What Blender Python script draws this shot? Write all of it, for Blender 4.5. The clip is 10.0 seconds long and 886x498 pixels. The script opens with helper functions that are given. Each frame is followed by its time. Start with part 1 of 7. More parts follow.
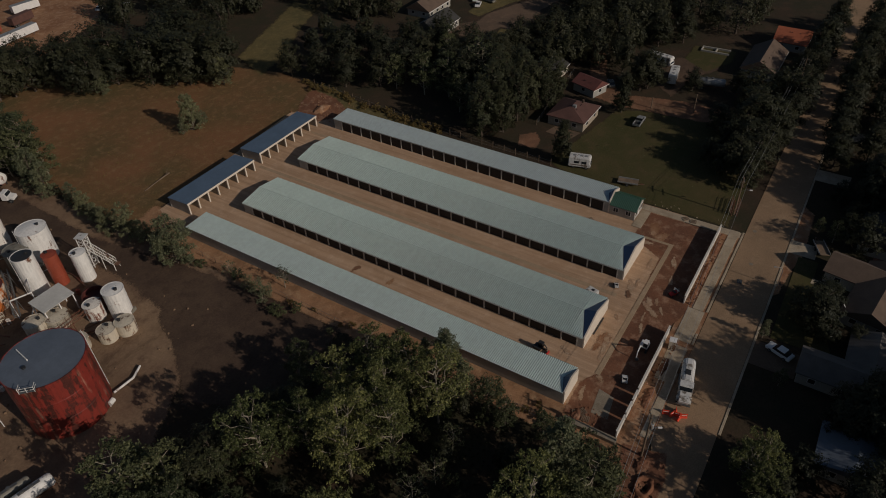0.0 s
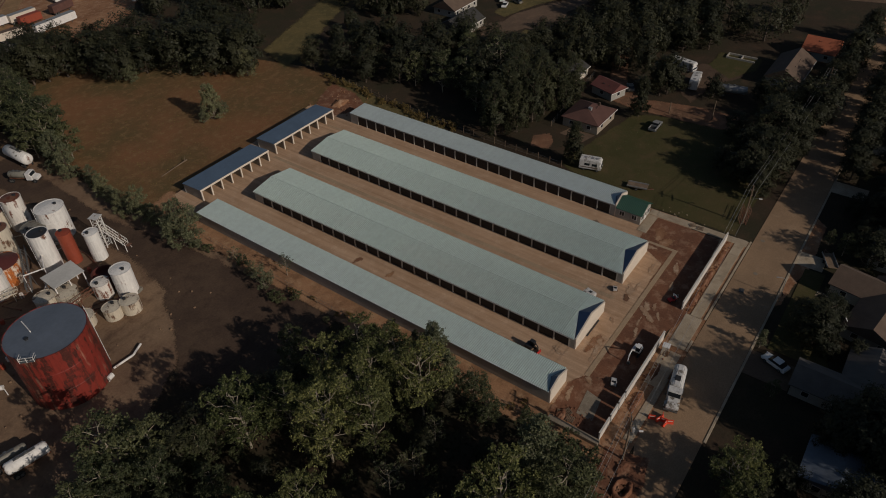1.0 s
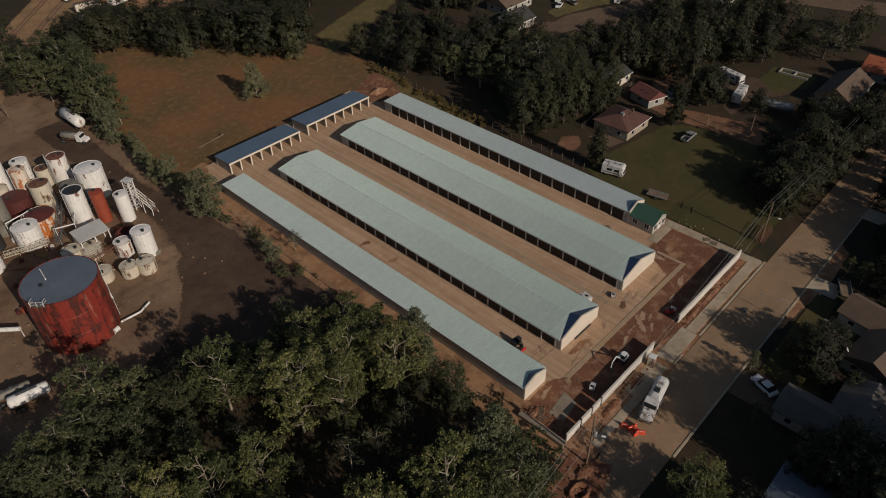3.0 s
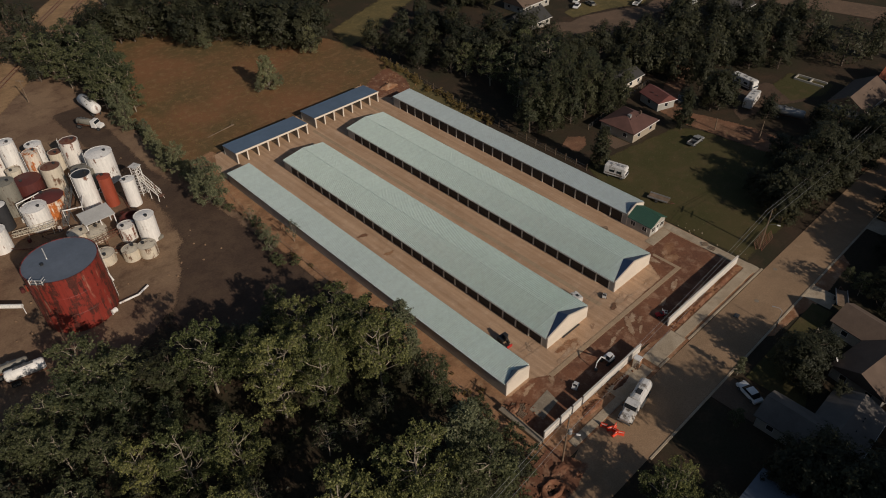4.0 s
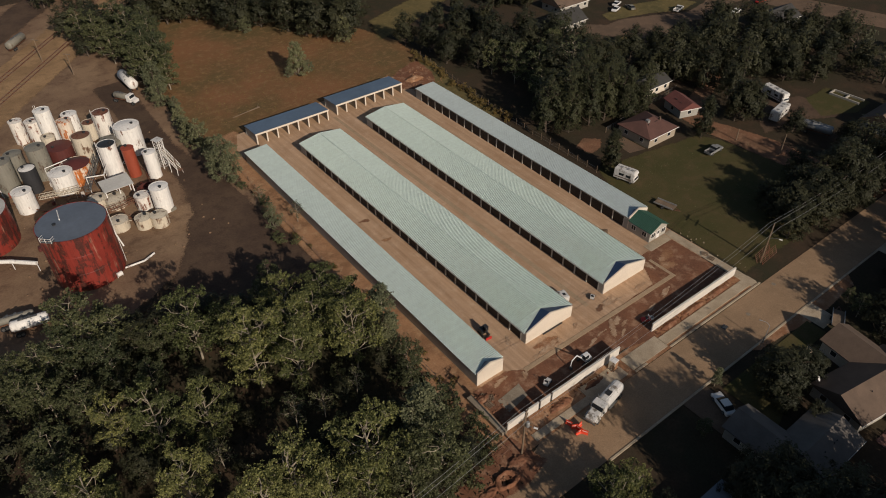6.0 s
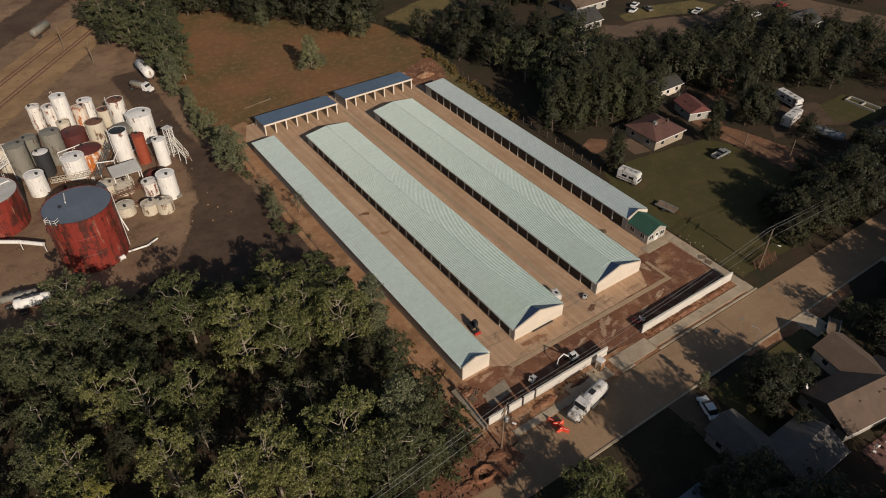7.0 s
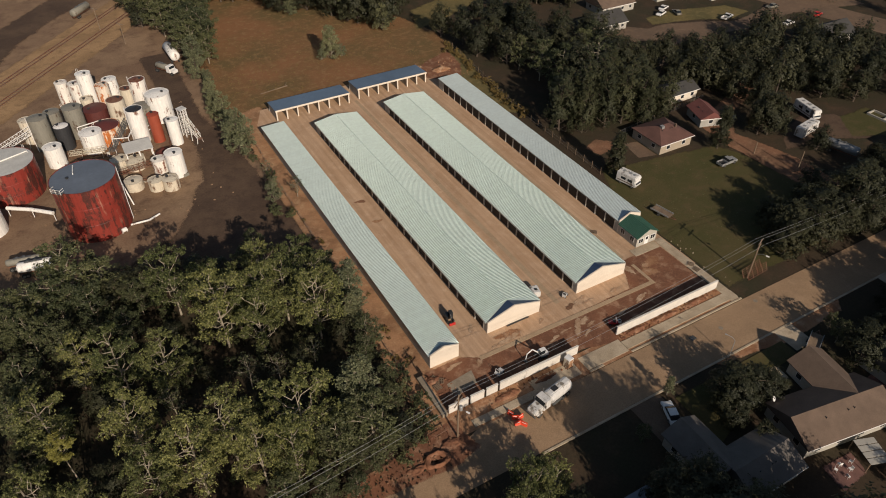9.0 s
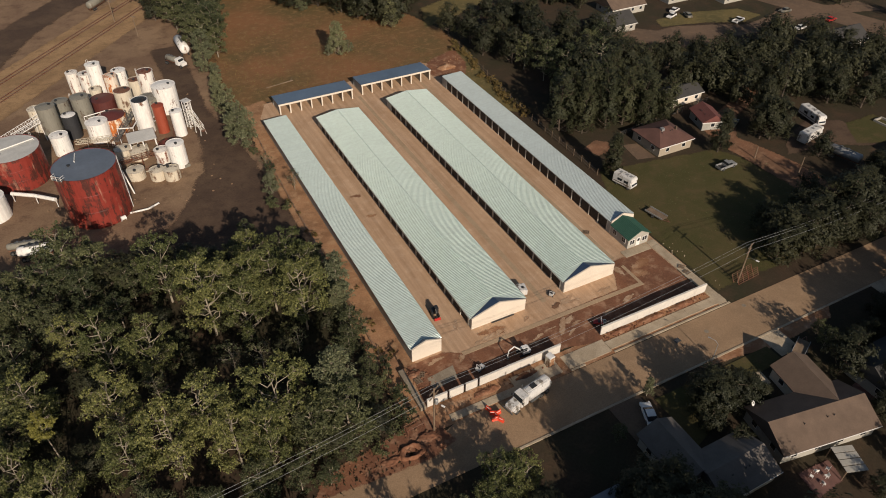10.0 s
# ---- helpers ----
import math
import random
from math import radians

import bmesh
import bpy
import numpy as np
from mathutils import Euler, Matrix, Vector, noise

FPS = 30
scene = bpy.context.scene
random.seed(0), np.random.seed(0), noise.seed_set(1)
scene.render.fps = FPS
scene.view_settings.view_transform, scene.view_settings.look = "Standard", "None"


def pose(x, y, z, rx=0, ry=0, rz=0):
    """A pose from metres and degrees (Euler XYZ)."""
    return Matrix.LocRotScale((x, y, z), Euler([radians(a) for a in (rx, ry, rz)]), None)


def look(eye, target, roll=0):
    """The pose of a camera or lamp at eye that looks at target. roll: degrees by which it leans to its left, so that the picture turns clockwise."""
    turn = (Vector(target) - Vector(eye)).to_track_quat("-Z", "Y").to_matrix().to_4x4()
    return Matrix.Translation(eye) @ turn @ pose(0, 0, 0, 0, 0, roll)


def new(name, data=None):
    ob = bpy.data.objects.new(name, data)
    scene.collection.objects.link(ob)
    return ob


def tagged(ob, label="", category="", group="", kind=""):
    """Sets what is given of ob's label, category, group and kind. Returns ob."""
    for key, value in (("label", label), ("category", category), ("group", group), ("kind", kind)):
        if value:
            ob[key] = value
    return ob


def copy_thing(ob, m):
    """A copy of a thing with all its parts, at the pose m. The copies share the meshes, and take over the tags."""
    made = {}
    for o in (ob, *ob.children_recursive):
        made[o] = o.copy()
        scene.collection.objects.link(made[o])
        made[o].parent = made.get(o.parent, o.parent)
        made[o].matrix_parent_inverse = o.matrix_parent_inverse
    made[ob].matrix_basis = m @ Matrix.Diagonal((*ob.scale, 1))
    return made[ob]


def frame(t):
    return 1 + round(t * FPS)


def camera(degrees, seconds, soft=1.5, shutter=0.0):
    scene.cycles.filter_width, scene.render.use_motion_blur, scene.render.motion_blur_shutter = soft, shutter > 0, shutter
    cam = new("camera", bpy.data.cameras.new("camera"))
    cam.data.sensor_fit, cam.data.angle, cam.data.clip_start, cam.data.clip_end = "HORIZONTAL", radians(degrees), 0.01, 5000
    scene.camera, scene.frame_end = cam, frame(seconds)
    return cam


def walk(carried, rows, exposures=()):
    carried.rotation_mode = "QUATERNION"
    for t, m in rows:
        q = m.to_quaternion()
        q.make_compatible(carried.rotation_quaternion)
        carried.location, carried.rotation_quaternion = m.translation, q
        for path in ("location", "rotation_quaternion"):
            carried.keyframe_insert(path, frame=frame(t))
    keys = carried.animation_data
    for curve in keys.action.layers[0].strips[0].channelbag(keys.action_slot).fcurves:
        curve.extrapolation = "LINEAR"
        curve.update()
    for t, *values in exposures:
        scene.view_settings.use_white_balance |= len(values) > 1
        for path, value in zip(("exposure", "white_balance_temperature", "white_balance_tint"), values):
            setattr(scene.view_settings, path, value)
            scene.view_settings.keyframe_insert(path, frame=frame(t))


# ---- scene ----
cam = camera(65.6, 10.0, 1.0)
PATH = [
    (0, (-80.442, -24.98, 90.988), (-79.159, -24.127, 89.712), -2.5),
    (0.5, (-79.26, -28.415, 90.574), (-78.003, -27.517, 89.305), -2.5),
    (1, (-77.922, -31.334, 90.426), (-76.693, -30.397, 89.157), -2.3),
    (1.5, (-76.417, -34.14, 90.39), (-75.217, -33.168, 89.119), -2.0),
    (2, (-74.929, -36.943, 90.337), (-73.754, -35.941, 89.066), -1.9),
    (2.5, (-73.438, -39.625, 90.233), (-72.3, -38.58, 88.963), -1.7),
    (4, (-68.276, -47.628, 89.981), (-67.226, -46.494, 88.711), -1.2),
    (4.5, (-66.613, -50.06, 89.868), (-65.59, -48.902, 88.598), -1.0),
    (5, (-64.861, -52.449, 89.776), (-63.868, -51.264, 88.507), -0.7),
    (5.5, (-63.108, -54.839, 89.672), (-62.145, -53.629, 88.403), -0.6),
    (7, (-57.367, -61.434, 89.549), (-56.492, -60.162, 88.277), -0.3),
    (7.5, (-55.34, -63.515, 89.696), (-54.498, -62.224, 88.422), -0.1),
    (8, (-53.236, -65.553, 89.731), (-52.424, -64.243, 88.455), -0.1),
    (8.5, (-51.01, -67.539, 89.698), (-50.223, -66.215, 88.422), -0.0),
    (9, (-48.815, -69.463, 89.734), (-48.051, -68.127, 88.457), 0.1),
    (9.5, (-46.414, -71.423, 89.802), (-45.678, -70.072, 88.524), 0.1),
    (10, (-44.196, -73.311, 89.851), (-43.483, -71.948, 88.572), 0.3),
]
walk(cam, [(t, look(eye, target, roll)) for t, eye, target, roll in PATH],
     [(0, -1.0, 6150, 10), (2.5, -0.58, 6260, 10), (5.5, -0.17, 6420, 10), (8, 0.08, 6520, 10), (10, 0.2, 6570, 10)])

# ---- light ----
SUN_EL, SUN_AZ = 26.5, 3.0          # the sun stands over -y, a little towards -x
world = bpy.data.worlds.new("world")
scene.world = world
world.use_nodes = True
wn = world.node_tree.nodes
sky = wn.new("ShaderNodeTexSky")
sky.sky_type = "NISHITA"
sky.sun_disc = False
sky.sun_elevation = radians(SUN_EL)
sky.sun_rotation = radians(180.0 + SUN_AZ)
wn["Background"].inputs["Strength"].default_value = 0.054
world.node_tree.links.new(sky.outputs[0], wn["Background"].inputs["Color"])
lamp_data = bpy.data.lights.new("sun", "SUN")
lamp_data.energy = 4.05
lamp_data.angle = radians(0.5)
lamp_data.color = (1.0, 0.868, 0.735)
sun = new("sun", lamp_data)
sun.matrix_world = look((-100 * math.cos(radians(SUN_EL)) * math.sin(radians(SUN_AZ)), -100 * math.cos(radians(SUN_EL)) * math.cos(radians(SUN_AZ)), 100 * math.sin(radians(SUN_EL))), (0, 0, 0))


# ---- materials ----
def nodes_of(name, rough=0.8, metal=0.0):
    m = bpy.data.materials.new(name)
    m.use_nodes = True
    nt = m.node_tree
    b = nt.nodes["Principled BSDF"]
    b.inputs["Roughness"].default_value = rough
    b.inputs["Metallic"].default_value = metal
    return m, nt, b


def mul(c, k):
    return tuple(min(1.0, v * k) for v in c[:3]) + (1.0,)


def noise_tex(nt, scale, detail=5.0, rough=0.6, stretch=None, local=False):
    g = nt.nodes.new("ShaderNodeTexCoord") if local else nt.nodes.new("ShaderNodeNewGeometry")
    out = g.outputs["Object"] if local else g.outputs["Position"]
    if stretch:
        mp = nt.nodes.new("ShaderNodeMapping")
        mp.inputs["Scale"].default_value = stretch
        nt.links.new(out, mp.inputs["Vector"])
        out = mp.outputs["Vector"]
    n = nt.nodes.new("ShaderNodeTexNoise")
    n.inputs["Scale"].default_value = scale
    n.inputs["Detail"].default_value = detail
    n.inputs["Roughness"].default_value = rough
    nt.links.new(out, n.inputs["Vector"])
    return n.outputs["Fac"]


def ramp(nt, fac, stops):
    r = nt.nodes.new("ShaderNodeValToRGB")
    e = r.color_ramp.elements
    e[0].position, e[0].color = stops[0][0], (*stops[0][1][:3], 1)
    e[1].position, e[1].color = stops[-1][0], (*stops[-1][1][:3], 1)
    for p, c in stops[1:-1]:
        x = e.new(p)
        x.color = (*c[:3], 1)
    nt.links.new(fac, r.inputs["Fac"])
    return r.outputs["Color"]


def mix(nt, a, b, fac, kind="MIX"):
    n = nt.nodes.new("ShaderNodeMix")
    n.data_type, n.blend_type = "RGBA", kind
    for sock, v in ((n.inputs[6], a), (n.inputs[7], b), (n.inputs[0], fac)):
        if isinstance(v, (int, float)):
            sock.default_value = v
        elif isinstance(v, tuple):
            sock.default_value = (*v[:3], 1)
        else:
            nt.links.new(v, sock)
    return n.outputs[2]


def bump(nt, b, fac, strength=0.4, dist=0.05):
    n = nt.nodes.new("ShaderNodeBump")
    n.inputs["Strength"].default_value, n.inputs["Distance"].default_value = strength, dist
    nt.links.new(fac, n.inputs["Height"])
    nt.links.new(n.outputs["Normal"], b.inputs["Normal"])


def plain(name, c, rough=0.6, metal=0.0, big=0.35, small=3.0, vary=0.25, local=False):
    """Paint, metal or stone with broad soiling and fine grain."""
    m, nt, b = nodes_of(name, rough, metal)
    a = ramp(nt, noise_tex(nt, big, 4, local=local), [(0.3, mul(c, 1 - vary)), (0.7, mul(c, 1 + vary * 0.6))])
    f = noise_tex(nt, small, 6, 0.7, local=local)
    g = ramp(nt, f, [(0.3, (0.78, 0.76, 0.74)), (0.65, (1, 1, 1))])
    nt.links.new(mix(nt, a, g, 0.6, "MULTIPLY"), b.inputs["Base Color"])
    bump(nt, b, f, 0.25, 0.02)
    return m


def earth(name, c1, c2, c3, big=0.05, mid=0.35, fine=3.0, rough=0.95, patch=(0.42, 0.6), relief=0.15, grain=0.75, wheel=0.0):
    """Bare or grown soil: broad patches of c2 on c1, blotches of c3, fine grain."""
    m, nt, b = nodes_of(name, rough)
    n1 = noise_tex(nt, big, 5, 0.6)
    col = mix(nt, c1, c2, ramp(nt, n1, [(patch[0], (0, 0, 0)), (patch[1], (1, 1, 1))]))
    n2 = noise_tex(nt, mid, 6, 0.65)
    col = mix(nt, col, c3, ramp(nt, n2, [(0.5, (0, 0, 0)), (0.72, (0.8, 0.8, 0.8))]))
    n3 = noise_tex(nt, fine, 6, 0.75)
    col = mix(nt, col, ramp(nt, n3, [(0.25, (0.55, 0.53, 0.5)), (0.7, (1.12, 1.1, 1.08))]), grain, "MULTIPLY")
    if wheel:
        n4 = noise_tex(nt, 0.9, 4, 0.6, (1.0, 0.035, 1.0))
        col = mix(nt, col, ramp(nt, n4, [(0.35, (0.74, 0.71, 0.68)), (0.62, (1.06, 1.06, 1.06))]), wheel, "MULTIPLY")
    nt.links.new(col, b.inputs["Base Color"])
    b.inputs["Specular IOR Level"].default_value = 0.15
    bump(nt, b, n3, 0.5, relief)
    return m


def rusty(name, paint, rust=(0.16, 0.045, 0.02), amount=0.5, rough=0.6, streak=1.3):
    """Old paint on steel with rust that runs down in streaks."""
    m, nt, b = nodes_of(name, rough)
    s = noise_tex(nt, streak, 6, 0.65, (1, 1, 0.12))
    blot = noise_tex(nt, 0.45, 6, 0.7)
    both = mix(nt, s, blot, 0.45)
    edge = 0.72 - 0.3 * amount
    base = mix(nt, paint, mul(paint, 0.76), ramp(nt, noise_tex(nt, 2.2, 5, 0.7, (1, 1, 0.2)), [(0.4, (0, 0, 0)), (0.75, (1, 1, 1))]))
    mask = ramp(nt, both, [(edge - 0.015, (0, 0, 0)), (edge + 0.04, (1, 1, 1))])
    rc = ramp(nt, noise_tex(nt, 1.6, 5, 0.7), [(0.35, mul(rust, 0.55)), (0.6, rust), (0.75, mul(rust, 1.9))])
    nt.links.new(mix(nt, base, rc, mask), b.inputs["Base Color"])
    bump(nt, b, blot, 0.2, 0.05)
    return m


def foliage(name, c1, c2, spread=0.5):
    m, nt, b = nodes_of(name, 0.55)
    g = nt.nodes.new("ShaderNodeNewGeometry")
    oi = nt.nodes.new("ShaderNodeObjectInfo")
    col = ramp(nt, g.outputs["Random Per Island"], [(0.0, mul(c1, 0.75)), (0.5, c1), (1.0, c2)])
    tone = ramp(nt, oi.outputs["Random"], [(0.0, (1 - spread, 1 - spread * 0.9, 1 - spread)), (1.0, (1.15, 1.1, 0.95))])
    col = mix(nt, col, tone, 1.0, "MULTIPLY")
    nt.links.new(col, b.inputs["Base Color"])
    b.inputs["Specular IOR Level"].default_value = 0.25
    tr = nt.nodes.new("ShaderNodeBsdfTranslucent")
    nt.links.new(col, tr.inputs["Color"])
    ms = nt.nodes.new("ShaderNodeMixShader")
    ms.inputs[0].default_value = 0.3
    nt.links.new(b.outputs[0], ms.inputs[1])
    nt.links.new(tr.outputs[0], ms.inputs[2])
    nt.links.new(ms.outputs[0], nt.nodes["Material Output"].inputs["Surface"])
    return m


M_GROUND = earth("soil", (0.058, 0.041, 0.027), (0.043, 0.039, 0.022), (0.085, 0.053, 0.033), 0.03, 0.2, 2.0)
M_FIELD = earth("dry_field", (0.235, 0.118, 0.056), (0.135, 0.098, 0.043), (0.29, 0.18, 0.09), 0.035, 0.5, 2.6, patch=(0.4, 0.62))
M_GRASSDRY = earth("dry_grass", (0.16, 0.125, 0.052), (0.115, 0.098, 0.042), (0.22, 0.17, 0.075), 0.1, 0.5, 3.0)
M_LAWN = earth("lawn_grass", (0.071, 0.067, 0.025), (0.088, 0.074, 0.031), (0.12, 0.085, 0.043), 0.06, 0.3, 3.5)
M_YARD = earth("yard_soil", (0.20, 0.128, 0.082), (0.29, 0.195, 0.12), (0.11, 0.066, 0.045), 0.05, 0.22, 2.2)
M_TRACK = earth("track_soil", (0.084, 0.056, 0.04), (0.115, 0.077, 0.052), (0.064, 0.042, 0.03), 0.09, 0.4, 2.4)
M_SITE = earth("packed_gravel", (0.515, 0.35, 0.225), (0.465, 0.305, 0.188), (0.58, 0.415, 0.285), 0.11, 0.5, 4.0, patch=(0.35, 0.65), relief=0.03, grain=0.35, wheel=0.8)
M_CLAY = earth("red_clay", (0.225, 0.105, 0.06), (0.175, 0.083, 0.05), (0.42, 0.265, 0.17), 0.16, 0.45, 3.0)
M_DIRT = earth("brown_dirt", (0.36, 0.20, 0.11), (0.27, 0.135, 0.072), (0.52, 0.36, 0.235), 0.14, 0.5, 3.0)
M_ROAD = earth("dusty_asphalt", (0.34, 0.228, 0.138), (0.285, 0.193, 0.118), (0.38, 0.262, 0.163), 0.08, 0.35, 5.0, relief=0.02)
M_ROADFAR = earth("grey_asphalt", (0.17, 0.115, 0.078), (0.135, 0.095, 0.066), (0.21, 0.145, 0.095), 0.08, 0.35, 5.0, relief=0.02)
M_WALKWAY = earth("concrete", (0.47, 0.39, 0.285), (0.40, 0.325, 0.23), (0.30, 0.235, 0.16), 0.25, 0.7, 6.0, relief=0.02)
M_SLAB = earth("dark_concrete", (0.30, 0.255, 0.19), (0.24, 0.20, 0.15), (0.36, 0.31, 0.235), 0.25, 0.7, 5.0, relief=0.02)
M_MUD = earth("pale_mottled_mud", (0.43, 0.295, 0.19), (0.33, 0.2, 0.12), (0.56, 0.43, 0.31), 0.5, 0.9, 5.0, patch=(0.45, 0.6), grain=0.6)
M_STRIP = earth("orange_strip", (0.40, 0.225, 0.122), (0.26, 0.145, 0.08), (0.50, 0.33, 0.19), 0.16, 0.5, 3.0)
M_BALLAST = earth("ballast", (0.38, 0.245, 0.13), (0.29, 0.185, 0.098), (0.20, 0.13, 0.07), 0.1, 0.5, 3.0)
M_ROOF = plain("pale_green_steel", (0.615, 0.71, 0.645), 0.32, 0.3, 0.12, 1.2, 0.03)
# Same steel as M_ROOF; row 4's duller sky sheen is put into its colour.
M_ROOFSHEEN = plain("grey_green_steel", (0.53, 0.60, 0.575), 0.32, 0.3, 0.12, 1.2, 0.03)


def sheet_tone(m, width=0.9):
    """Gives each sheet of a long roof its own slight tone."""
    nt = m.node_tree
    b = nt.nodes["Principled BSDF"]
    base = b.inputs["Base Color"].links[0].from_socket
    f = noise_tex(nt, 1.0 / width, 3, 0.6, (0.03, 1.0, 0.03))
    nt.links.new(mix(nt, base, ramp(nt, f, [(0.3, (0.95, 0.955, 0.96)), (0.7, (1.02, 1.02, 1.015))]), 1.0, "MULTIPLY"), b.inputs["Base Color"])


for m in (M_ROOF, M_ROOFSHEEN):
    sheet_tone(m)
    m.node_tree.nodes["Principled BSDF"].inputs["Coat Weight"].default_value = 0.4
    m.node_tree.nodes["Principled BSDF"].inputs["Coat Roughness"].default_value = 0.25
M_BLUE = plain("blue_steel", (0.055, 0.09, 0.17), 0.45, 0.2, 0.4, 2.0, 0.15)
M_BLUEROOF = plain("blue_grey_steel", (0.165, 0.225, 0.295), 0.4, 0.3, 0.25, 1.5, 0.12)
M_GREENROOF = plain("green_steel", (0.032, 0.095, 0.062), 0.4, 0.2, 0.3, 2.0, 0.15)
M_STUCCO = plain("cream_wall", (0.68, 0.60, 0.49), 0.85, 0, 0.3, 4.0, 0.06)
M_CREAM = plain("dull_cream_wall", (0.36, 0.30, 0.225), 0.85, 0, 0.3, 4.0, 0.08)
M_GREYWALL = plain("grey_wall", (0.36, 0.35, 0.31), 0.7, 0, 0.4, 3.0, 0.15)
M_OFFICE = plain("office_siding", (0.40, 0.375, 0.32), 0.75, 0, 0.4, 3.0, 0.1)
M_POST = plain("pale_post", (0.55, 0.52, 0.45), 0.6, 0, 0.6, 4.0, 0.12)
M_DOOR = plain("dark_door", (0.028, 0.022, 0.018), 0.6, 0, 0.6, 4.0, 0.25)
M_BLOCK = plain("white_block", (0.64, 0.60, 0.53), 0.85, 0, 0.4, 4.0, 0.12)
M_WHITE = plain("white_paint", (0.78, 0.76, 0.72), 0.4, 0, 0.8, 4.0, 0.08, local=True)
M_DARK = plain("dark_trim", (0.03, 0.03, 0.03), 0.5, 0, 0.8, 4.0, 0.2, local=True)
M_RUBBER = plain("tyre_rubber", (0.02, 0.02, 0.02), 0.85, 0, 1.0, 8.0, 0.2, local=True)
M_STEEL = plain("grey_steel", (0.20, 0.20, 0.19), 0.5, 0.6, 0.8, 5.0, 0.2)
M_RUSTSTEEL = rusty("rusted_steel", (0.17, 0.085, 0.05), amount=0.7)
M_WOOD = plain("weathered_wood", (0.20, 0.14, 0.09), 0.85, 0, 0.8, 6.0, 0.3)
M_GLASS = plain("dark_glass", (0.02, 0.024, 0.028), 0.12, 0, 0.5, 2.0, 0.1, local=True)
M_ORANGE = plain("orange_plastic", (0.75, 0.075, 0.03), 0.5, 0, 0.8, 4.0, 0.1)
M_RED = plain("red_paint", (0.45, 0.03, 0.025), 0.45, 0, 0.8, 4.0, 0.15)
M_BARK = plain("pale_bark", (0.30, 0.255, 0.19), 0.9, 0, 0.8, 5.0, 0.3)
M_DARKBARK = plain("dark_bark", (0.10, 0.075, 0.055), 0.9, 0, 0.8, 5.0, 0.3)
M_LEAF_A = foliage("leaf_olive", (0.138, 0.150, 0.058), (0.345, 0.342, 0.140), 0.5)
M_LEAF_B = foliage("leaf_grey_green", (0.098, 0.11, 0.056), (0.185, 0.19, 0.10))
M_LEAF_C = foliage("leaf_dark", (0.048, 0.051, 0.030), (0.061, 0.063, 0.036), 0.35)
M_LEAF_D = foliage("leaf_dry", (0.20, 0.145, 0.055), (0.29, 0.21, 0.085))
M_LEAF_E = foliage("leaf_silver_green", (0.165, 0.175, 0.10), (0.30, 0.305, 0.185), 0.3)
M_LEAF_F = foliage("leaf_mid_green", (0.069, 0.074, 0.041), (0.104, 0.109, 0.058), 0.3)
M_LEAF_Y = foliage("leaf_yellow_green", (0.27, 0.25, 0.06), (0.42, 0.38, 0.12), 0.2)
M_RT = rusty("red_oxide_tank", (0.23, 0.03, 0.019), (0.085, 0.022, 0.015), 0.72, 0.55, 1.0)
def pale_runs(m, colour, cut):
    """Pale washed-out runs laid over an old painted shell."""
    nt = m.node_tree
    b = nt.nodes["Principled BSDF"]
    old = b.inputs["Base Color"].links[0].from_socket
    f = noise_tex(nt, 0.8, 6, 0.7, (1, 1, 0.07))
    g = noise_tex(nt, 0.28, 4, 0.6)
    fac = ramp(nt, mix(nt, f, g, 0.4), [(cut, (0, 0, 0)), (cut + 0.1, (0.75, 0.75, 0.75))])
    nt.links.new(mix(nt, old, colour, fac), b.inputs["Base Color"])


pale_runs(M_RT, (0.46, 0.27, 0.18), 0.555)
M_TANKTOP = plain("grey_tank_top", (0.155, 0.18, 0.215), 0.5, 0.2, 0.25, 1.5, 0.15)
M_TW = rusty("white_tank", (0.80, 0.77, 0.71), (0.20, 0.085, 0.045), amount=0.46)
M_TWR = rusty("white_rusty_tank", (0.76, 0.71, 0.63), (0.20, 0.06, 0.028), amount=0.6)
M_TWO = rusty("orange_rusty_tank", (0.70, 0.60, 0.48), (0.50, 0.15, 0.03), amount=0.72)
M_TB = rusty("beige_tank", (0.60, 0.53, 0.41), (0.17, 0.09, 0.05), amount=0.55)
M_TG = rusty("grey_tank", (0.22, 0.205, 0.165), (0.11, 0.07, 0.045), amount=0.5)
M_TK = rusty("black_tank", (0.03, 0.03, 0.032), (0.3, 0.28, 0.25), amount=0.1)
M_TR = rusty("rust_red_tank", (0.30, 0.06, 0.028), (0.60, 0.45, 0.34), amount=0.3)
M_TM = rusty("maroon_tank", (0.10, 0.025, 0.02), (0.07, 0.03, 0.02), amount=0.4)
M_SHINGLE = plain("brown_shingle", (0.135, 0.092, 0.064), 0.9, 0, 0.5, 5.0, 0.2)
M_SHINGLE_B = plain("grey_brown_shingle", (0.13, 0.115, 0.10), 0.9, 0, 0.5, 5.0, 0.2)
M_GRIMY = rusty("grimy_white_shell", (0.62, 0.60, 0.56), (0.24, 0.21, 0.17), 0.6)
M_SOIL_RED = earth("dark_red_soil", (0.235, 0.122, 0.072), (0.165, 0.095, 0.058), (0.34, 0.20, 0.12), 0.16, 0.45, 3.0)
M_DRAIN = earth("dusty_drain", (0.42, 0.31, 0.20), (0.38, 0.275, 0.175), (0.46, 0.345, 0.23), 0.2, 0.6, 5.0, relief=0.02)
M_SHINGLE_G = plain("grey_shingle", (0.05, 0.047, 0.043), 0.9, 0, 0.5, 5.0, 0.2)
M_SHINGLE_R = plain("red_shingle", (0.115, 0.055, 0.042), 0.9, 0, 0.5, 5.0, 0.2)
M_SHINGLE_RED = plain("brick_red_shingle", (0.15, 0.052, 0.042), 0.9, 0, 0.5, 5.0, 0.2)
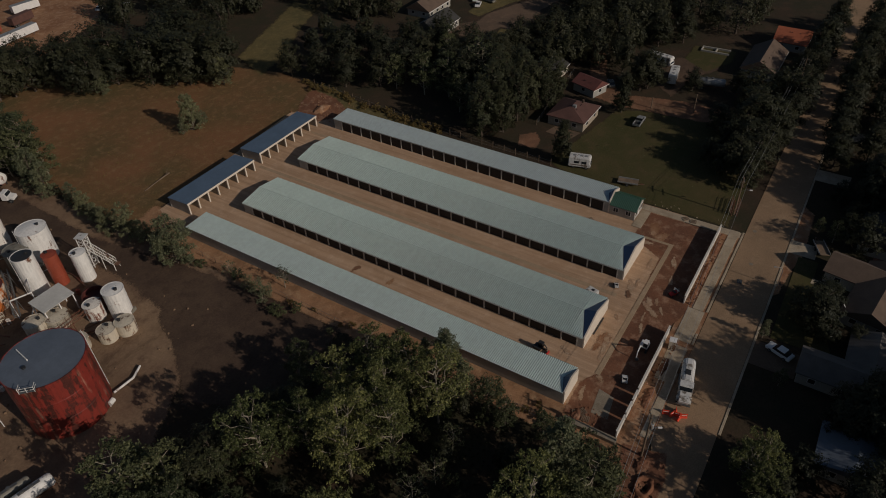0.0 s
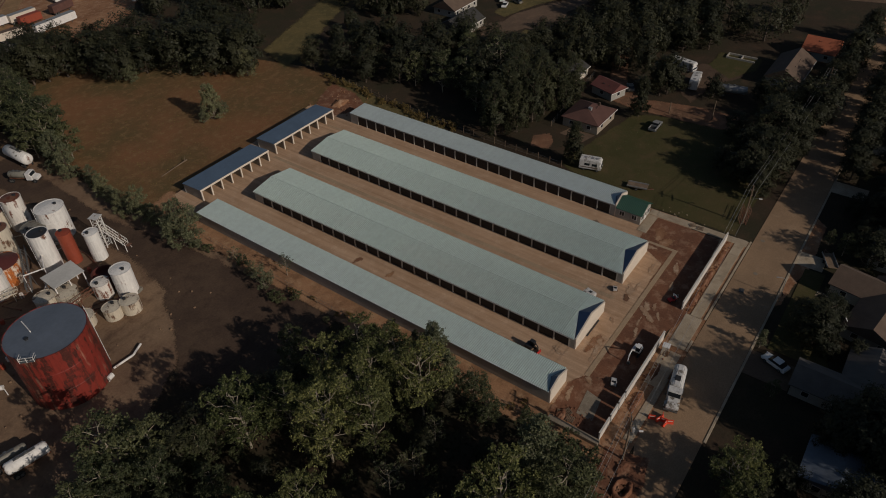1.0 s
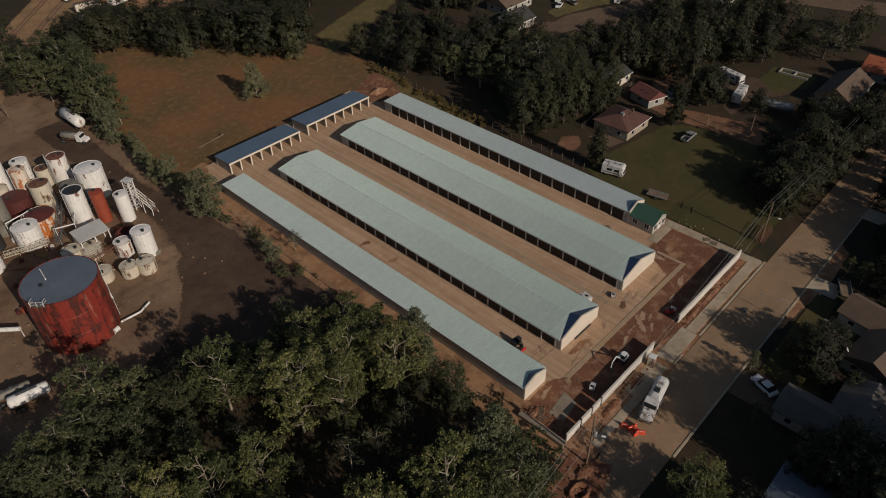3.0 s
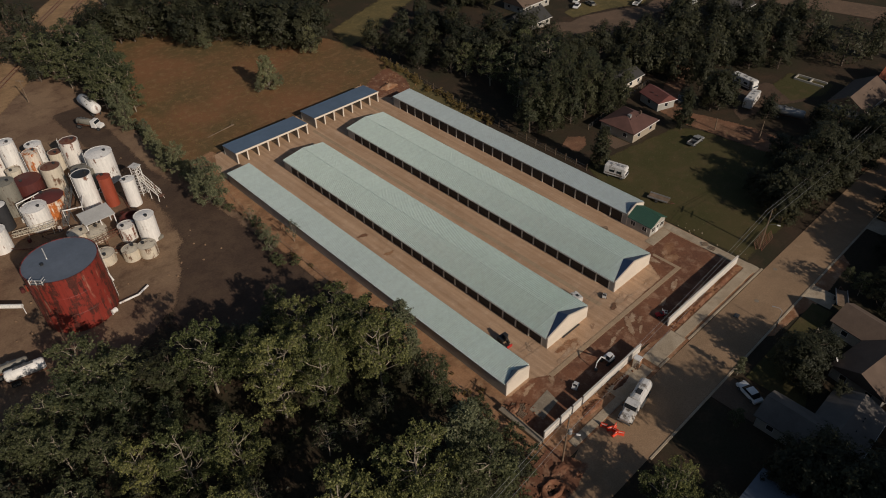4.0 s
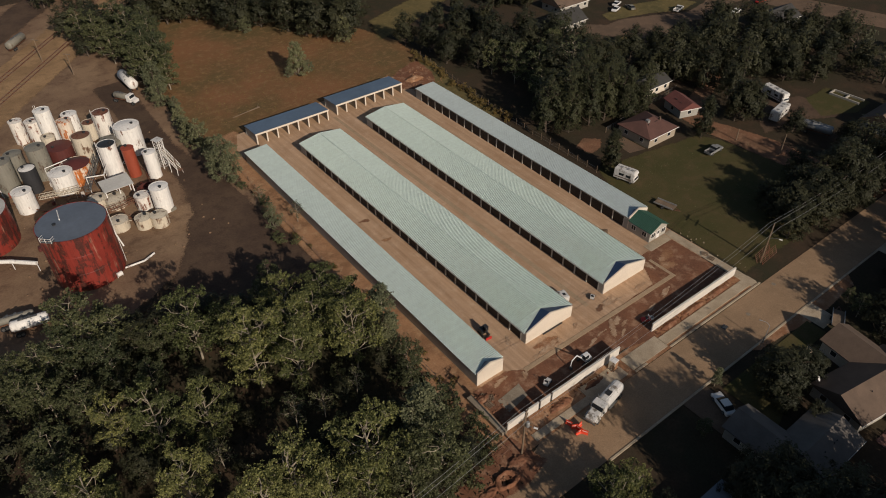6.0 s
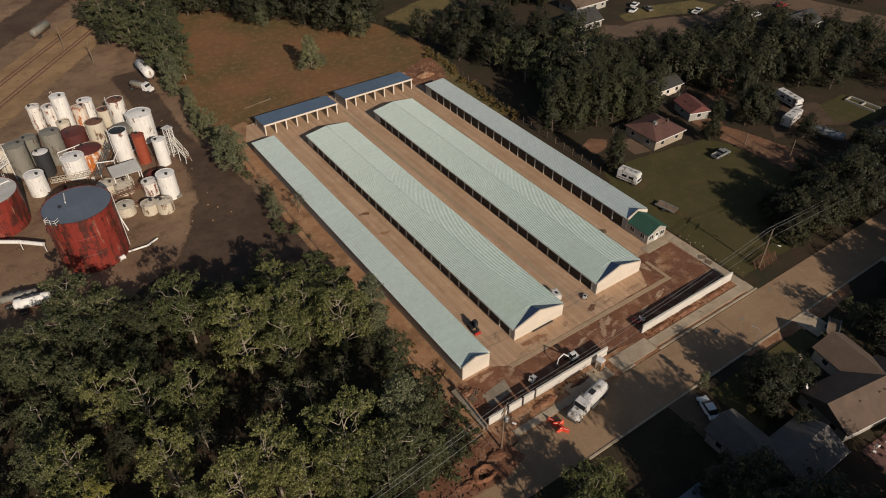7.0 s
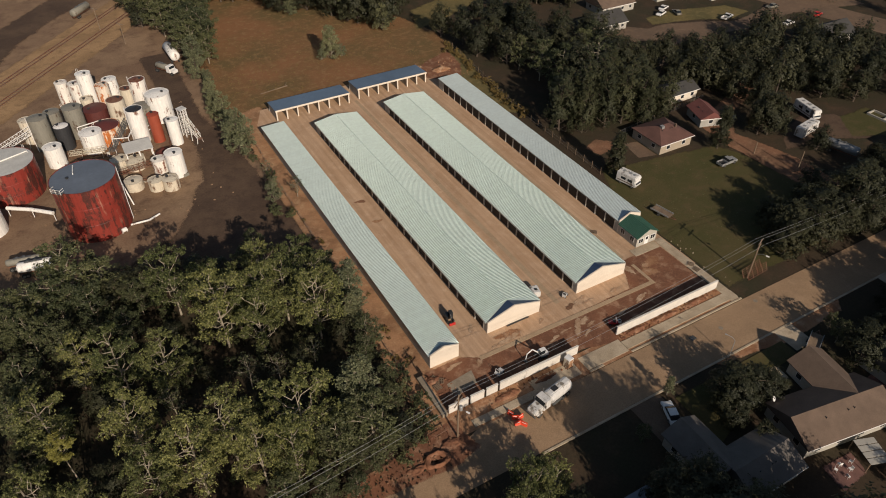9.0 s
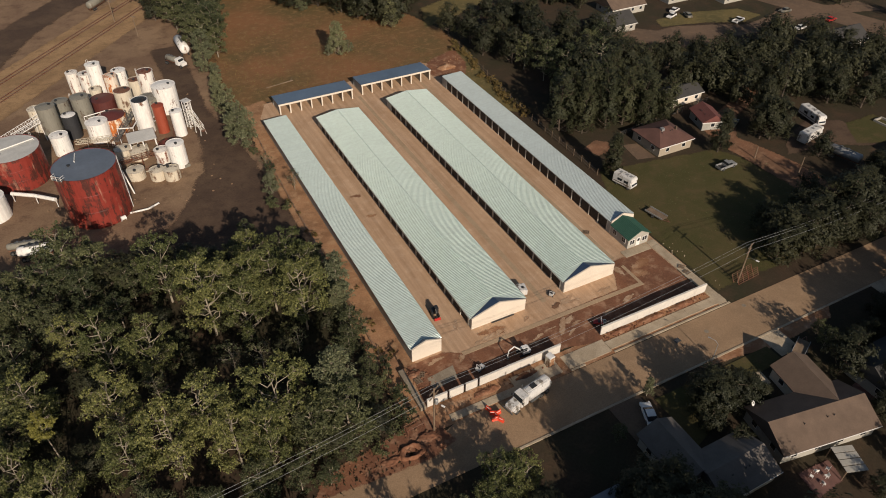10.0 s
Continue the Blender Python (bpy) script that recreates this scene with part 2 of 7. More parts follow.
M_SHINGLE_O = plain("orange_tile", (0.38, 0.11, 0.05), 0.9, 0, 0.5, 5.0, 0.2)
M_SHEDROOF = plain("pale_shed_roof", (0.33, 0.33, 0.32), 0.5, 0.3, 0.4, 3.0, 0.15)
M_PALEROOF = plain("pale_sheet", (0.52, 0.51, 0.47), 0.6, 0.0, 0.4, 3.0, 0.15)
M_PINK = plain("pink_brick_paving", (0.17, 0.085, 0.068), 0.9, 0, 0.6, 6.0, 0.25)


# ---- building blocks ----
def box(bm, x0, x1, y0, y1, z0, z1):
    v = [bm.verts.new((x, y, z)) for z in (z0, z1) for x, y in ((x0, y0), (x1, y0), (x1, y1), (x0, y1))]
    for f in ((3, 2, 1, 0), (4, 5, 6, 7), (0, 1, 5, 4), (1, 2, 6, 5), (2, 3, 7, 6), (3, 0, 4, 7)):
        bm.faces.new([v[i] for i in f])
    return v


def prism(bm, pts, a, b, axis="y"):
    """A closed outline pts drawn out from a to b along an axis."""
    def at(p, t):
        return {"y": (p[0], t, p[1]), "x": (t, p[0], p[1]), "z": (p[0], p[1], t)}[axis]
    lo = [bm.verts.new(at(p, a)) for p in pts]
    hi = [bm.verts.new(at(p, b)) for p in pts]
    n = len(pts)
    bm.faces.new(lo)
    bm.faces.new(hi[::-1])
    for i in range(n):
        bm.faces.new((lo[i], hi[i], hi[(i + 1) % n], lo[(i + 1) % n]))
    return lo, hi


def tube(bm, p, q, r0, r1=None, seg=8, caps=True):
    p, q = Vector(p), Vector(q)
    r1 = r0 if r1 is None else r1
    m = (q - p).to_track_quat("Z", "Y").to_matrix()
    a = [bm.verts.new(p + m @ Vector((r0 * math.cos(2 * math.pi * i / seg), r0 * math.sin(2 * math.pi * i / seg), 0))) for i in range(seg)]
    b = [bm.verts.new(q + m @ Vector((r1 * math.cos(2 * math.pi * i / seg), r1 * math.sin(2 * math.pi * i / seg), 0))) for i in range(seg)]
    for i in range(seg):
        bm.faces.new((a[i], a[(i + 1) % seg], b[(i + 1) % seg], b[i]))
    if caps:
        bm.faces.new(a[::-1])
        bm.faces.new(b)


def lathe(bm, profile, seg=24, centre=(0, 0, 0)):
    """A body of revolution about z: profile is (radius, height) from below to above."""
    rings = []
    cx, cy, cz = centre
    for r, z in profile:
        if r < 1e-4:
            rings.append([bm.verts.new((cx, cy, cz + z))])
        else:
            rings.append([bm.verts.new((cx + r * math.cos(2 * math.pi * i / seg), cy + r * math.sin(2 * math.pi * i / seg), cz + z)) for i in range(seg)])
    for a, b in zip(rings, rings[1:]):
        for i in range(seg):
            j = (i + 1) % seg
            if len(a) == 1:
                bm.faces.new((a[0], b[j], b[i])[::-1])
            elif len(b) == 1:
                bm.faces.new((a[i], a[j], b[0]))
            else:
                bm.faces.new((a[i], a[j], b[j], b[i]))


def mesh_of(name, bm, material, smooth=False):
    bmesh.ops.recalc_face_normals(bm, faces=bm.faces)
    me = bpy.data.meshes.new(name)
    bm.to_mesh(me)
    bm.free()
    me.materials.append(material)
    if smooth:
        me.shade_smooth()
    return me


def part(name, bm, material, parent=None, label="", smooth=False, bevel=0.0):
    if bevel:
        bmesh.ops.bevel(bm, geom=bm.edges[:], offset=bevel, segments=1, affect="EDGES")
    ob = new(name, mesh_of(name, bm, material, smooth))
    ob.parent = parent
    if label:
        ob["label"] = label
    return ob


def again(ob, parent, x=0, y=0, z=0, rz=0):
    """One more object on ob's mesh."""
    o = new(ob.name.split(".")[0], ob.data)
    o.parent = parent
    o.matrix_basis = pose(x, y, z, 0, 0, rz)
    return o


def thing(name, label, category, m=None, group=""):
    e = new(name)
    e.empty_display_size = 0.3
    e.matrix_basis = m or Matrix()
    return tagged(e, label, category, group)


def solid(name, bm, material, label, category="", kind="structure", smooth=False):
    return tagged(part(name, bm, material, None, "", smooth), label, category, "", kind)


FADED = {}


def faded(material):
    """The same soil, thinning out in crumbs and stains towards the edge of its sheet."""
    if material.name not in FADED:
        m = material.copy()
        m.name = material.name + "_edge"
        nt = m.node_tree
        at = nt.nodes.new("ShaderNodeAttribute")
        at.attribute_name = "edge"
        n1, n2, n3 = noise_tex(nt, 0.35, 4, 0.6), noise_tex(nt, 1.8, 5, 0.7), noise_tex(nt, 9.0, 3, 0.7)
        both = mix(nt, mix(nt, n1, n2, 0.45), n3, 0.4)
        cover = nt.nodes.new("ShaderNodeMath")
        cover.operation = "MULTIPLY_ADD"
        nt.links.new(both, cover.inputs[0])
        cover.inputs[1].default_value = 2.4
        nt.links.new(at.outputs["Fac"], cover.inputs[2])
        grow = nt.nodes.new("ShaderNodeMath")
        grow.operation = "GREATER_THAN"
        nt.links.new(cover.outputs[0], grow.inputs[0])
        grow.inputs[1].default_value = 1.7
        clear = nt.nodes.new("ShaderNodeBsdfTransparent")
        ms = nt.nodes.new("ShaderNodeMixShader")
        nt.links.new(grow.outputs[0], ms.inputs[0])
        nt.links.new(clear.outputs[0], ms.inputs[1])
        nt.links.new(nt.nodes["Principled BSDF"].outputs[0], ms.inputs[2])
        nt.links.new(ms.outputs[0], nt.nodes["Material Output"].inputs["Surface"])
        FADED[material.name] = m
    return FADED[material.name]


def sheet(name, pts, z, material, soft, label, category, cell=None):
    """A thin sheet of soil over an outline, fine enough to fade over the width soft inside its edge."""
    p = np.array(pts, dtype=float)
    lo, hi = p.min(0) - soft * 0.5, p.max(0) + soft * 0.5
    cell = cell or max(0.35, min(2.5, soft * 0.5, math.sqrt((hi - lo).prod()) / 70))
    nx, ny = (np.ceil((hi - lo) / cell).astype(int) + 1)
    gx, gy = np.meshgrid(np.linspace(lo[0], hi[0], nx), np.linspace(lo[1], hi[1], ny))
    q = np.stack((gx.ravel(), gy.ravel()), 1)
    near, inside = np.full(len(q), 1e9), np.zeros(len(q), bool)
    for a, b in zip(p, np.roll(p, -1, 0)):
        d = b - a
        t = np.clip(((q - a) @ d) / (d @ d), 0, 1)
        near = np.minimum(near, np.linalg.norm(q - a - t[:, None] * d, axis=1))
        cross = (a[1] > q[:, 1]) != (b[1] > q[:, 1])
        inside ^= cross & (q[:, 0] < (b[0] - a[0]) * (q[:, 1] - a[1]) / (b[1] - a[1] if b[1] != a[1] else 1e-9) + a[0])
    edge = np.clip(np.where(inside, near, -near) / soft + 0.5, 0, 1)
    i = np.arange(nx * ny).reshape(ny, nx)
    quads = np.stack((i[:-1, :-1], i[:-1, 1:], i[1:, 1:], i[1:, :-1]), -1).reshape(-1, 4)
    quads = quads[edge[quads].max(1) > 0.0]
    used, quads = np.unique(quads, return_inverse=True)
    me = bpy.data.meshes.new(name)
    me.from_pydata([(x, y, z) for x, y in q[used].tolist()], [], quads.reshape(-1, 4).tolist())
    me.attributes.new("edge", "FLOAT", "POINT").data.foreach_set("value", edge[used].astype(np.float32))
    me.materials.append(faded(material))
    return tagged(new(name, me), label, category, "", "structure")


def patch(name, pts, z, material, label, category, ragged=0.0):
    """A thin sheet on the ground with a sharp edge, or, where ragged, one that fades out over about three times that width."""
    if ragged > 0.2:
        return sheet(name, pts, z, material, ragged * 3.0, label, category)
    bm = bmesh.new()
    f = bm.faces.new([bm.verts.new((x, y, z)) for x, y in pts])
    f.normal_update()
    if f.normal.z < 0:
        f.normal_flip()
    bmesh.ops.triangulate(bm, faces=[f])
    return solid(name, bm, material, label, category)


def stain(x, y, a, b, z, material, seed, turn=0.0):
    """A thin uneven spill on the ground with a wandering, crumbling outline."""
    r = random.Random(seed)
    ph = [r.uniform(0, 6.28) for _ in range(3)]
    pts = []
    for i in range(28):
        t = 6.2832 * i / 28
        w = 1.1 + 0.26 * math.sin(2 * t + ph[0]) + 0.2 * math.sin(3 * t + ph[1]) + 0.12 * math.sin(5 * t + ph[2])
        u, v = a * w * math.cos(t), b * w * math.sin(t)
        pts.append((x + u * math.cos(turn) - v * math.sin(turn), y + u * math.sin(turn) + v * math.cos(turn)))
    return sheet("stain", pts, z, material, max(0.5, min(a, b) * 2.2), "uneven stain on the packed ground", "stain", 0.3)


# ---- ground ----
bm = bmesh.new()
v = [bm.verts.new((x, y, 0)) for x, y in ((-2500, -2500), (2500, -2500), (2500, 2500), (-2500, 2500))]
bm.faces.new(v)
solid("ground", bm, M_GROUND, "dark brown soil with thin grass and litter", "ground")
patch("field", [(-19, 100), (44, 101), (56, 106), (58, 124), (54, 140), (44, 160), (24, 186), (0, 196), (-14, 178), (-16, 140)], 0.03, M_FIELD, "dry orange-brown field with patches of short grass", "field", 1.0)
patch("field", [(54, 128), (66, 131), (84, 140), (108, 150), (105, 160), (82, 152), (60, 144)], 0.045, M_GRASSDRY, "strip of dry grass between the trees", "field", 1.4)
patch("verge", [(45.6, 80), (47, 68), (50.5, 64), (51.8, 68), (52.5, 84), (56, 98), (58.5, 108), (54, 108), (50, 97), (47.5, 90)], 0.075, M_GRASSDRY, "dry yellow-green grass along the rear fence", "verge", 0.7)
patch("lawn", [(47, -12.5), (90, -12), (89.5, 2), (87.4, 12), (87, 20), (84, 26), (66, 29), (52, 31), (47, 20)], 0.03, M_LAWN, "dark green mown lawn beside the storage site", "lawn", 0.6)
patch("yard", [(-140, 48), (-60, 46), (-34, 60), (-17, 64), (-17.5, 84), (-18, 120), (-17, 150), (-14, 240), (-160, 240)], 0.03, M_YARD, "brown bare earth of the tank yard", "yard", 1.2)
patch("dirt_track", [(-31, 38), (-18, 40), (-18.5, 62), (-20, 82), (-23.5, 104), (-22, 150), (-31, 150), (-30, 110), (-30.5, 86), (-35, 66), (-44, 52), (-40, 42)], 0.05, M_TRACK, "dark packed earth track past the tanks", "track", 0.9)
patch("dust", [(-50, 70), (-36, 68), (-31, 74), (-29, 88), (-29.5, 98), (-34, 88), (-40, 72)], 0.06, M_YARD, "pale dust and spill round the small tanks", "dust", 1.3)
patch("yard", [(4, 200), (30, 203), (58, 212), (72, 230), (64, 268), (20, 262), (2, 230)], 0.04, M_DIRT, "bare brown yard of parked trailers", "yard", 1.0)
patch("site_strip", [(-19, -13), (-12, -14), (-6, 92), (-9, 102), (-16, 100), (-18, 60)], 0.04, M_STRIP, "red-brown bare strip beside the storage row", "dirt", 0.8)
patch("site_pad", [(-12.3, -4.35), (46.5, -4.35), (46.2, 60), (46.5, 99), (40, 104), (-9, 99.5), (-12.3, 92)], 0.06, M_SITE, "tan packed gravel between the storage rows", "gravel yard", 0.12)
patch("clay_front", [(-14.6, -11.3), (12, -11.3), (19.6, -13), (20, -11.2), (44, -11.2), (44, 4), (34, 3.2), (30, -3.6), (-4, -4.2), (-7, -2.4), (-14, -2.6)], 0.085, M_CLAY, "red-brown clay graded behind the street wall", "clay", 0.25)
patch("clay_outside", [(-16, -11.7), (46, -11.7), (46, -16.0), (-16, -16.4)], 0.05, M_DIRT, "loose red dirt along the street wall", "dirt", 0.2)
patch("clay_corner", [(-34, -16), (-15, -13), (-13.5, -19), (-18, -20.5), (-24, -20), (-36, -19.2)], 0.09, M_CLAY, "dug red clay beside the street", "clay", 0.45)
patch("clay_rear", [(38, 96), (47, 88), (53, 98), (54, 108), (43, 104)], 0.08, M_CLAY, "red clay spoil at the rear corner", "clay", 0.8)

patch("road", [(-300, -26), (-40, -24.6), (-14, -24.7), (330, -24.7), (330, -16.2), (-12, -16.3), (-20, -18.9), (-300, -20)], 0.07, M_ROAD, "dusty tan asphalt street", "road")
patch("road", [(89, 38), (86.5, 27), (87.2, 19), (87.7, 12), (88.2, 5), (90.6, -2), (92, -16), (98, -16), (97, 0), (97, 12), (95, 21), (93, 28), (101, 36), (112, 40), (118, 43), (117, 47), (106, 43), (96, 39)], 0.05, M_SOIL_RED, "brown dirt lane between the houses", "lane", 0.6)
patch("road", [(104, 98), (110, 84), (119.8, 81.2), (120.5, 70.5), (128, 71), (140, 76), (152, 74), (173, 76.3), (185, 74.6), (205, 69), (205, 79), (192, 81), (174.4, 86.5), (163.8, 83), (152, 81), (141, 86.5), (128.5, 90.8), (121.5, 90.5), (112, 99)], 0.05, M_ROADFAR, "worn grey-brown asphalt side street", "road", 0.5)
patch("verge", [(110, 79), (119, 80.5), (119.8, 71), (115, 68.5), (108, 74)], 0.045, M_GRASSDRY, "dry grass verge beside the side street", "verge", 0.5)
patch("verge", [(125, 92.5), (141, 88.5), (152, 83), (163, 85), (160, 93), (140, 99), (127, 98)], 0.045, M_GRASSDRY, "dry grass verge beside the side street", "verge", 0.7)
patch("road", [(234, -120), (160, 140), (174, 140), (248, -120)], 0.06, M_ROADFAR, "wide grey highway beyond the houses", "road")

patch("driveway", [(98, 16), (104, 22), (116, 26), (124, 22), (125, 12), (121, 9), (112, 14)], 0.055, M_TRACK, "brown dirt turning place beside parked campers", "driveway", 0.6)
patch("clay", [(56, 36.5), (60.5, 37.5), (63, 40), (60, 43), (55, 41)], 0.06, M_SOIL_RED, "bare red-brown earth at the edge of the wood", "dirt", 0.5)
patch("patio", [(63.5, 31), (68.2, 29.8), (68.3, 37), (64.5, 38)], 0.06, M_ROADFAR, "bare tan patio beside the cream house", "patio", 0.2)
patch("patio", [(49.3, -44), (53.6, -43), (53.2, -39.4), (49.8, -39.8)], 0.06, M_PINK, "pink paved garden corner", "patio", 0.2)
patch("driveway", [(36.7, -33.5), (38.3, -33.3), (38.6, -30.6), (37.0, -30.5)], 0.125, M_WALKWAY, "pale concrete path to the house door", "path", 0.05)

# rear drive swales and the line of the concrete gutter in front of the rows
def strip(name, x0, x1, y0, y1, z0, z1, material, label, category, bevel=0.02):
    b = bmesh.new()
    box(b, x0, x1, y0, y1, z0, z1)
    return tagged(part(name, b, material, None, "", False, bevel), label, category, "", "structure")


strip("trim", -4.2, 35.5, -4.75, -3.85, 0.0, 0.11, M_DRAIN, "dusty concrete gutter in front of the storage rows", "gutter")
strip("trim", 34.8, 35.5, -3.84, 1.5, 0.0, 0.11, M_DRAIN, "dusty concrete gutter beside the forecourt", "gutter")
patch("drain", [(15.15, 0), (16.15, 0), (16.2, 46), (16.1, 92), (15.2, 92), (15.1, 46)], 0.085, M_DRAIN, "shallow dusty concrete drain down the aisle", "drain", 0.16)
patch("drain", [(34.55, 4), (35.2, 4), (35.25, 46), (35.2, 92), (34.6, 92), (34.5, 46)], 0.085, M_DRAIN, "shallow dusty concrete drain down the aisle", "drain", 0.14)

# kerbs and footways of the street, slab by slab
footway = thing("footway", "pale concrete footway slabs along the street wall", "footway")
footway["kind"] = "structure"
b = bmesh.new()
box(b, 0.01, 2.99, -15.25, -13.35, 0.0, 0.16)
slab = part("slab", b, M_WALKWAY, footway, "", False, 0.015)
slab.location.x = 19.3
for i in range(4, 12):
    again(slab, footway, 10.3 + 3 * i)
b = bmesh.new()
box(b, 0.01, 8.98, -15.6, -12.6, 0.0, 0.12)
again(part("slab", b, M_WALKWAY, footway, "", False, 0.015), footway, 10.3).location.z = -0.01
b = bmesh.new()
box(b, 0.01, 2.99, -15.9, -14.5, 0.0, 0.13)
near = part("slab", b, M_WALKWAY, footway, "", False, 0.015)
near.location.x = -12.3
for i in range(1, 5):
    again(near, footway, -12.3 + 3 * i)
kerb = thing("kerb", "low concrete kerb along the street", "kerb")
kerb["kind"] = "structure"
b = bmesh.new()
box(b, 0.005, 2.995, -16.15, -15.75, 0.0, 0.17)
stone = part("kerbstone", b, M_WALKWAY, kerb, "", False, 0.03)
stone.location.x = 19.5
for i in range(1, 9):
    again(stone, kerb, 19.5 + 3 * i)
again(stone, kerb, 10.3)
b = bmesh.new()
box(b, 0.005, 2.995, -25.15, -24.75, 0.0, 0.17)
farstone = part("kerbstone", b, M_WALKWAY, kerb, "", False, 0.03)
farstone.location.x = -6
for i in range(1, 42):
    again(farstone, kerb, -6 + 3 * i)
patch("verge", [(30, -25.1), (62, -25.1), (60, -27.4), (44, -27.8), (38, -26.6), (31, -26.0)], 0.09, M_DIRT, "pale dusty verge on the far side of the street", "verge", 0.3)
patch("driveway", [(11, -32.4), (17, -32.4), (17, -25.0), (11, -25.0)], 0.11, M_ROADFAR, "dark asphalt driveway", "driveway", 0.05)
for x0, x1, y1 in ((44.5, 49, -30), (74, 79, -32), (96, 101, -34)):
    patch("driveway", [(x0, y1), (x1, y1), (x1, -25.0), (x0, -25.0)], 0.11, M_WALKWAY, "worn concrete driveway", "driveway", 0.05)
sidepath = thing("footway", "concrete path with loose slabs beside the boundary fence", "footway")
sidepath["kind"] = "structure"
b = bmesh.new()
box(b, 44.2, 46.2, 0.01, 1.58, 0.0, 0.14)
sl = part("slab", b, M_WALKWAY, sidepath, "", False, 0.02)
sl.location.y = -15.6
for i in range(1, 13):
    again(sl, sidepath, 0, -15.6 + 1.6 * i)
strip("pavement", 37.5, 44.0, 3.0, 5.0, 0.0, 0.15, M_WALKWAY, "concrete step in front of the office", "step")
patch("slab_pad", [(-12.0, -9.2), (-7.4, -8.5), (-6.9, -5.8), (-12.0, -6.4)], 0.12, M_SLAB, "grey concrete pad being laid", "concrete pad", 0.05)

# railway beyond the yard
def railway():
    d = Vector((43.3, 52.5, 0)).normalized()
    side = Vector((d.y, -d.x, 0))
    c = Vector((-50, 164, 0))
    pts = [c + d * s + side * w for s, w in ((-150, -11), (260, -11), (260, 9), (-150, 9))]
    patch("railbed", [(p.x, p.y) for p in pts], 0.07, M_BALLAST, "tan gravel railway bed", "railway", 1.0)
    for k in (-6.0, 1.5):
        track = thing("railway_track", "rusted railway track on pale gravel", "railway track", group="railway tracks")
        for e in (-0.72, 0.72):
            bb = bmesh.new()
            p0, p1 = c + d * -150 + side * (k + e), c + d * 260 + side * (k + e)
            vs = [bb.verts.new((q + side * w + Vector((0, 0, z)))) for q in (p0, p1) for w, z in ((-0.1, 0.1), (0.1, 0.1), (0.1, 0.3), (-0.1, 0.3))]
            for f in ((0, 1, 2, 3), (7, 6, 5, 4), (0, 4, 5, 1), (1, 5, 6, 2), (2, 6, 7, 3), (3, 7, 4, 0)):
                bb.faces.new([vs[i] for i in f])
            part("rail", bb, M_RUSTSTEEL, track)
        bb = bmesh.new()
        for i in range(-160, 280):
            q = c + d * (i * 0.9) + side * k
            a = [q + d * u + side * w + Vector((0, 0, z)) for z in (0.05, 0.17) for u, w in ((-0.13, -1.3), (0.13, -1.3), (0.13, 1.3), (-0.13, 1.3))]
            vs = [bb.verts.new(p) for p in a]
            for f in ((4, 5, 6, 7), (0, 1, 5, 4), (1, 2, 6, 5), (2, 3, 7, 6), (3, 0, 4, 7)):
                bb.faces.new([vs[j] for j in f])
        tagged(part("sleeper_bed", bb, M_WOOD, track), kind="stuff")


railway()
patch("road", [(-150, 78), (-118, 118), (-90, 140), (-72.6, 157), (-62, 180), (-50.7, 196), (-40, 208), (-20, 233), (-28, 245), (-53, 213), (-72, 188), (-100, 160), (-150, 112)], 0.06, M_TRACK, "dark earth road beside the railway", "road", 1.6)


# ---- storage rows ----
RIB = 0.37


def ribbed(x0, z0, x1, z1, y0, y1, thick=0.05, rise=0.078):
    """A sheet of ribbed steel whose ribs run from (x0, z0) to (x1, z1)."""
    bb = bmesh.new()
    n = max(1, int(round((y1 - y0) / RIB)))
    w = (y1 - y0) / n
    ys = []
    for i in range(n):
        a = y0 + i * w
        ys += [(a, 0), (a + w * 0.16, 0), (a + w * 0.5, rise), (a + w * 0.62, rise), (a + w * 0.86, 0)]
    ys.append((y1, 0))
    top0 = [bb.verts.new((x0, y, z0 + h)) for y, h in ys]
    top1 = [bb.verts.new((x1, y, z1 + h)) for y, h in ys]
    for i in range(len(ys) - 1):
        bb.faces.new((top0[i], top1[i], top1[i + 1], top0[i + 1]))
    lo = [bb.verts.new(p) for p in ((x0, y0, z0 - thick), (x1, y0, z1 - thick), (x1, y1, z1 - thick), (x0, y1, z0 - thick))]
    bb.faces.new(lo)
    bb.faces.new((lo[0], top0[0], top1[0], lo[1]))
    bb.faces.new((lo[3], lo[2], top1[-1], top0[-1]))
    bb.faces.new([lo[0], lo[3]] + top0[::-1])
    bb.faces.new([lo[1], lo[2]] + top1)
    return bb


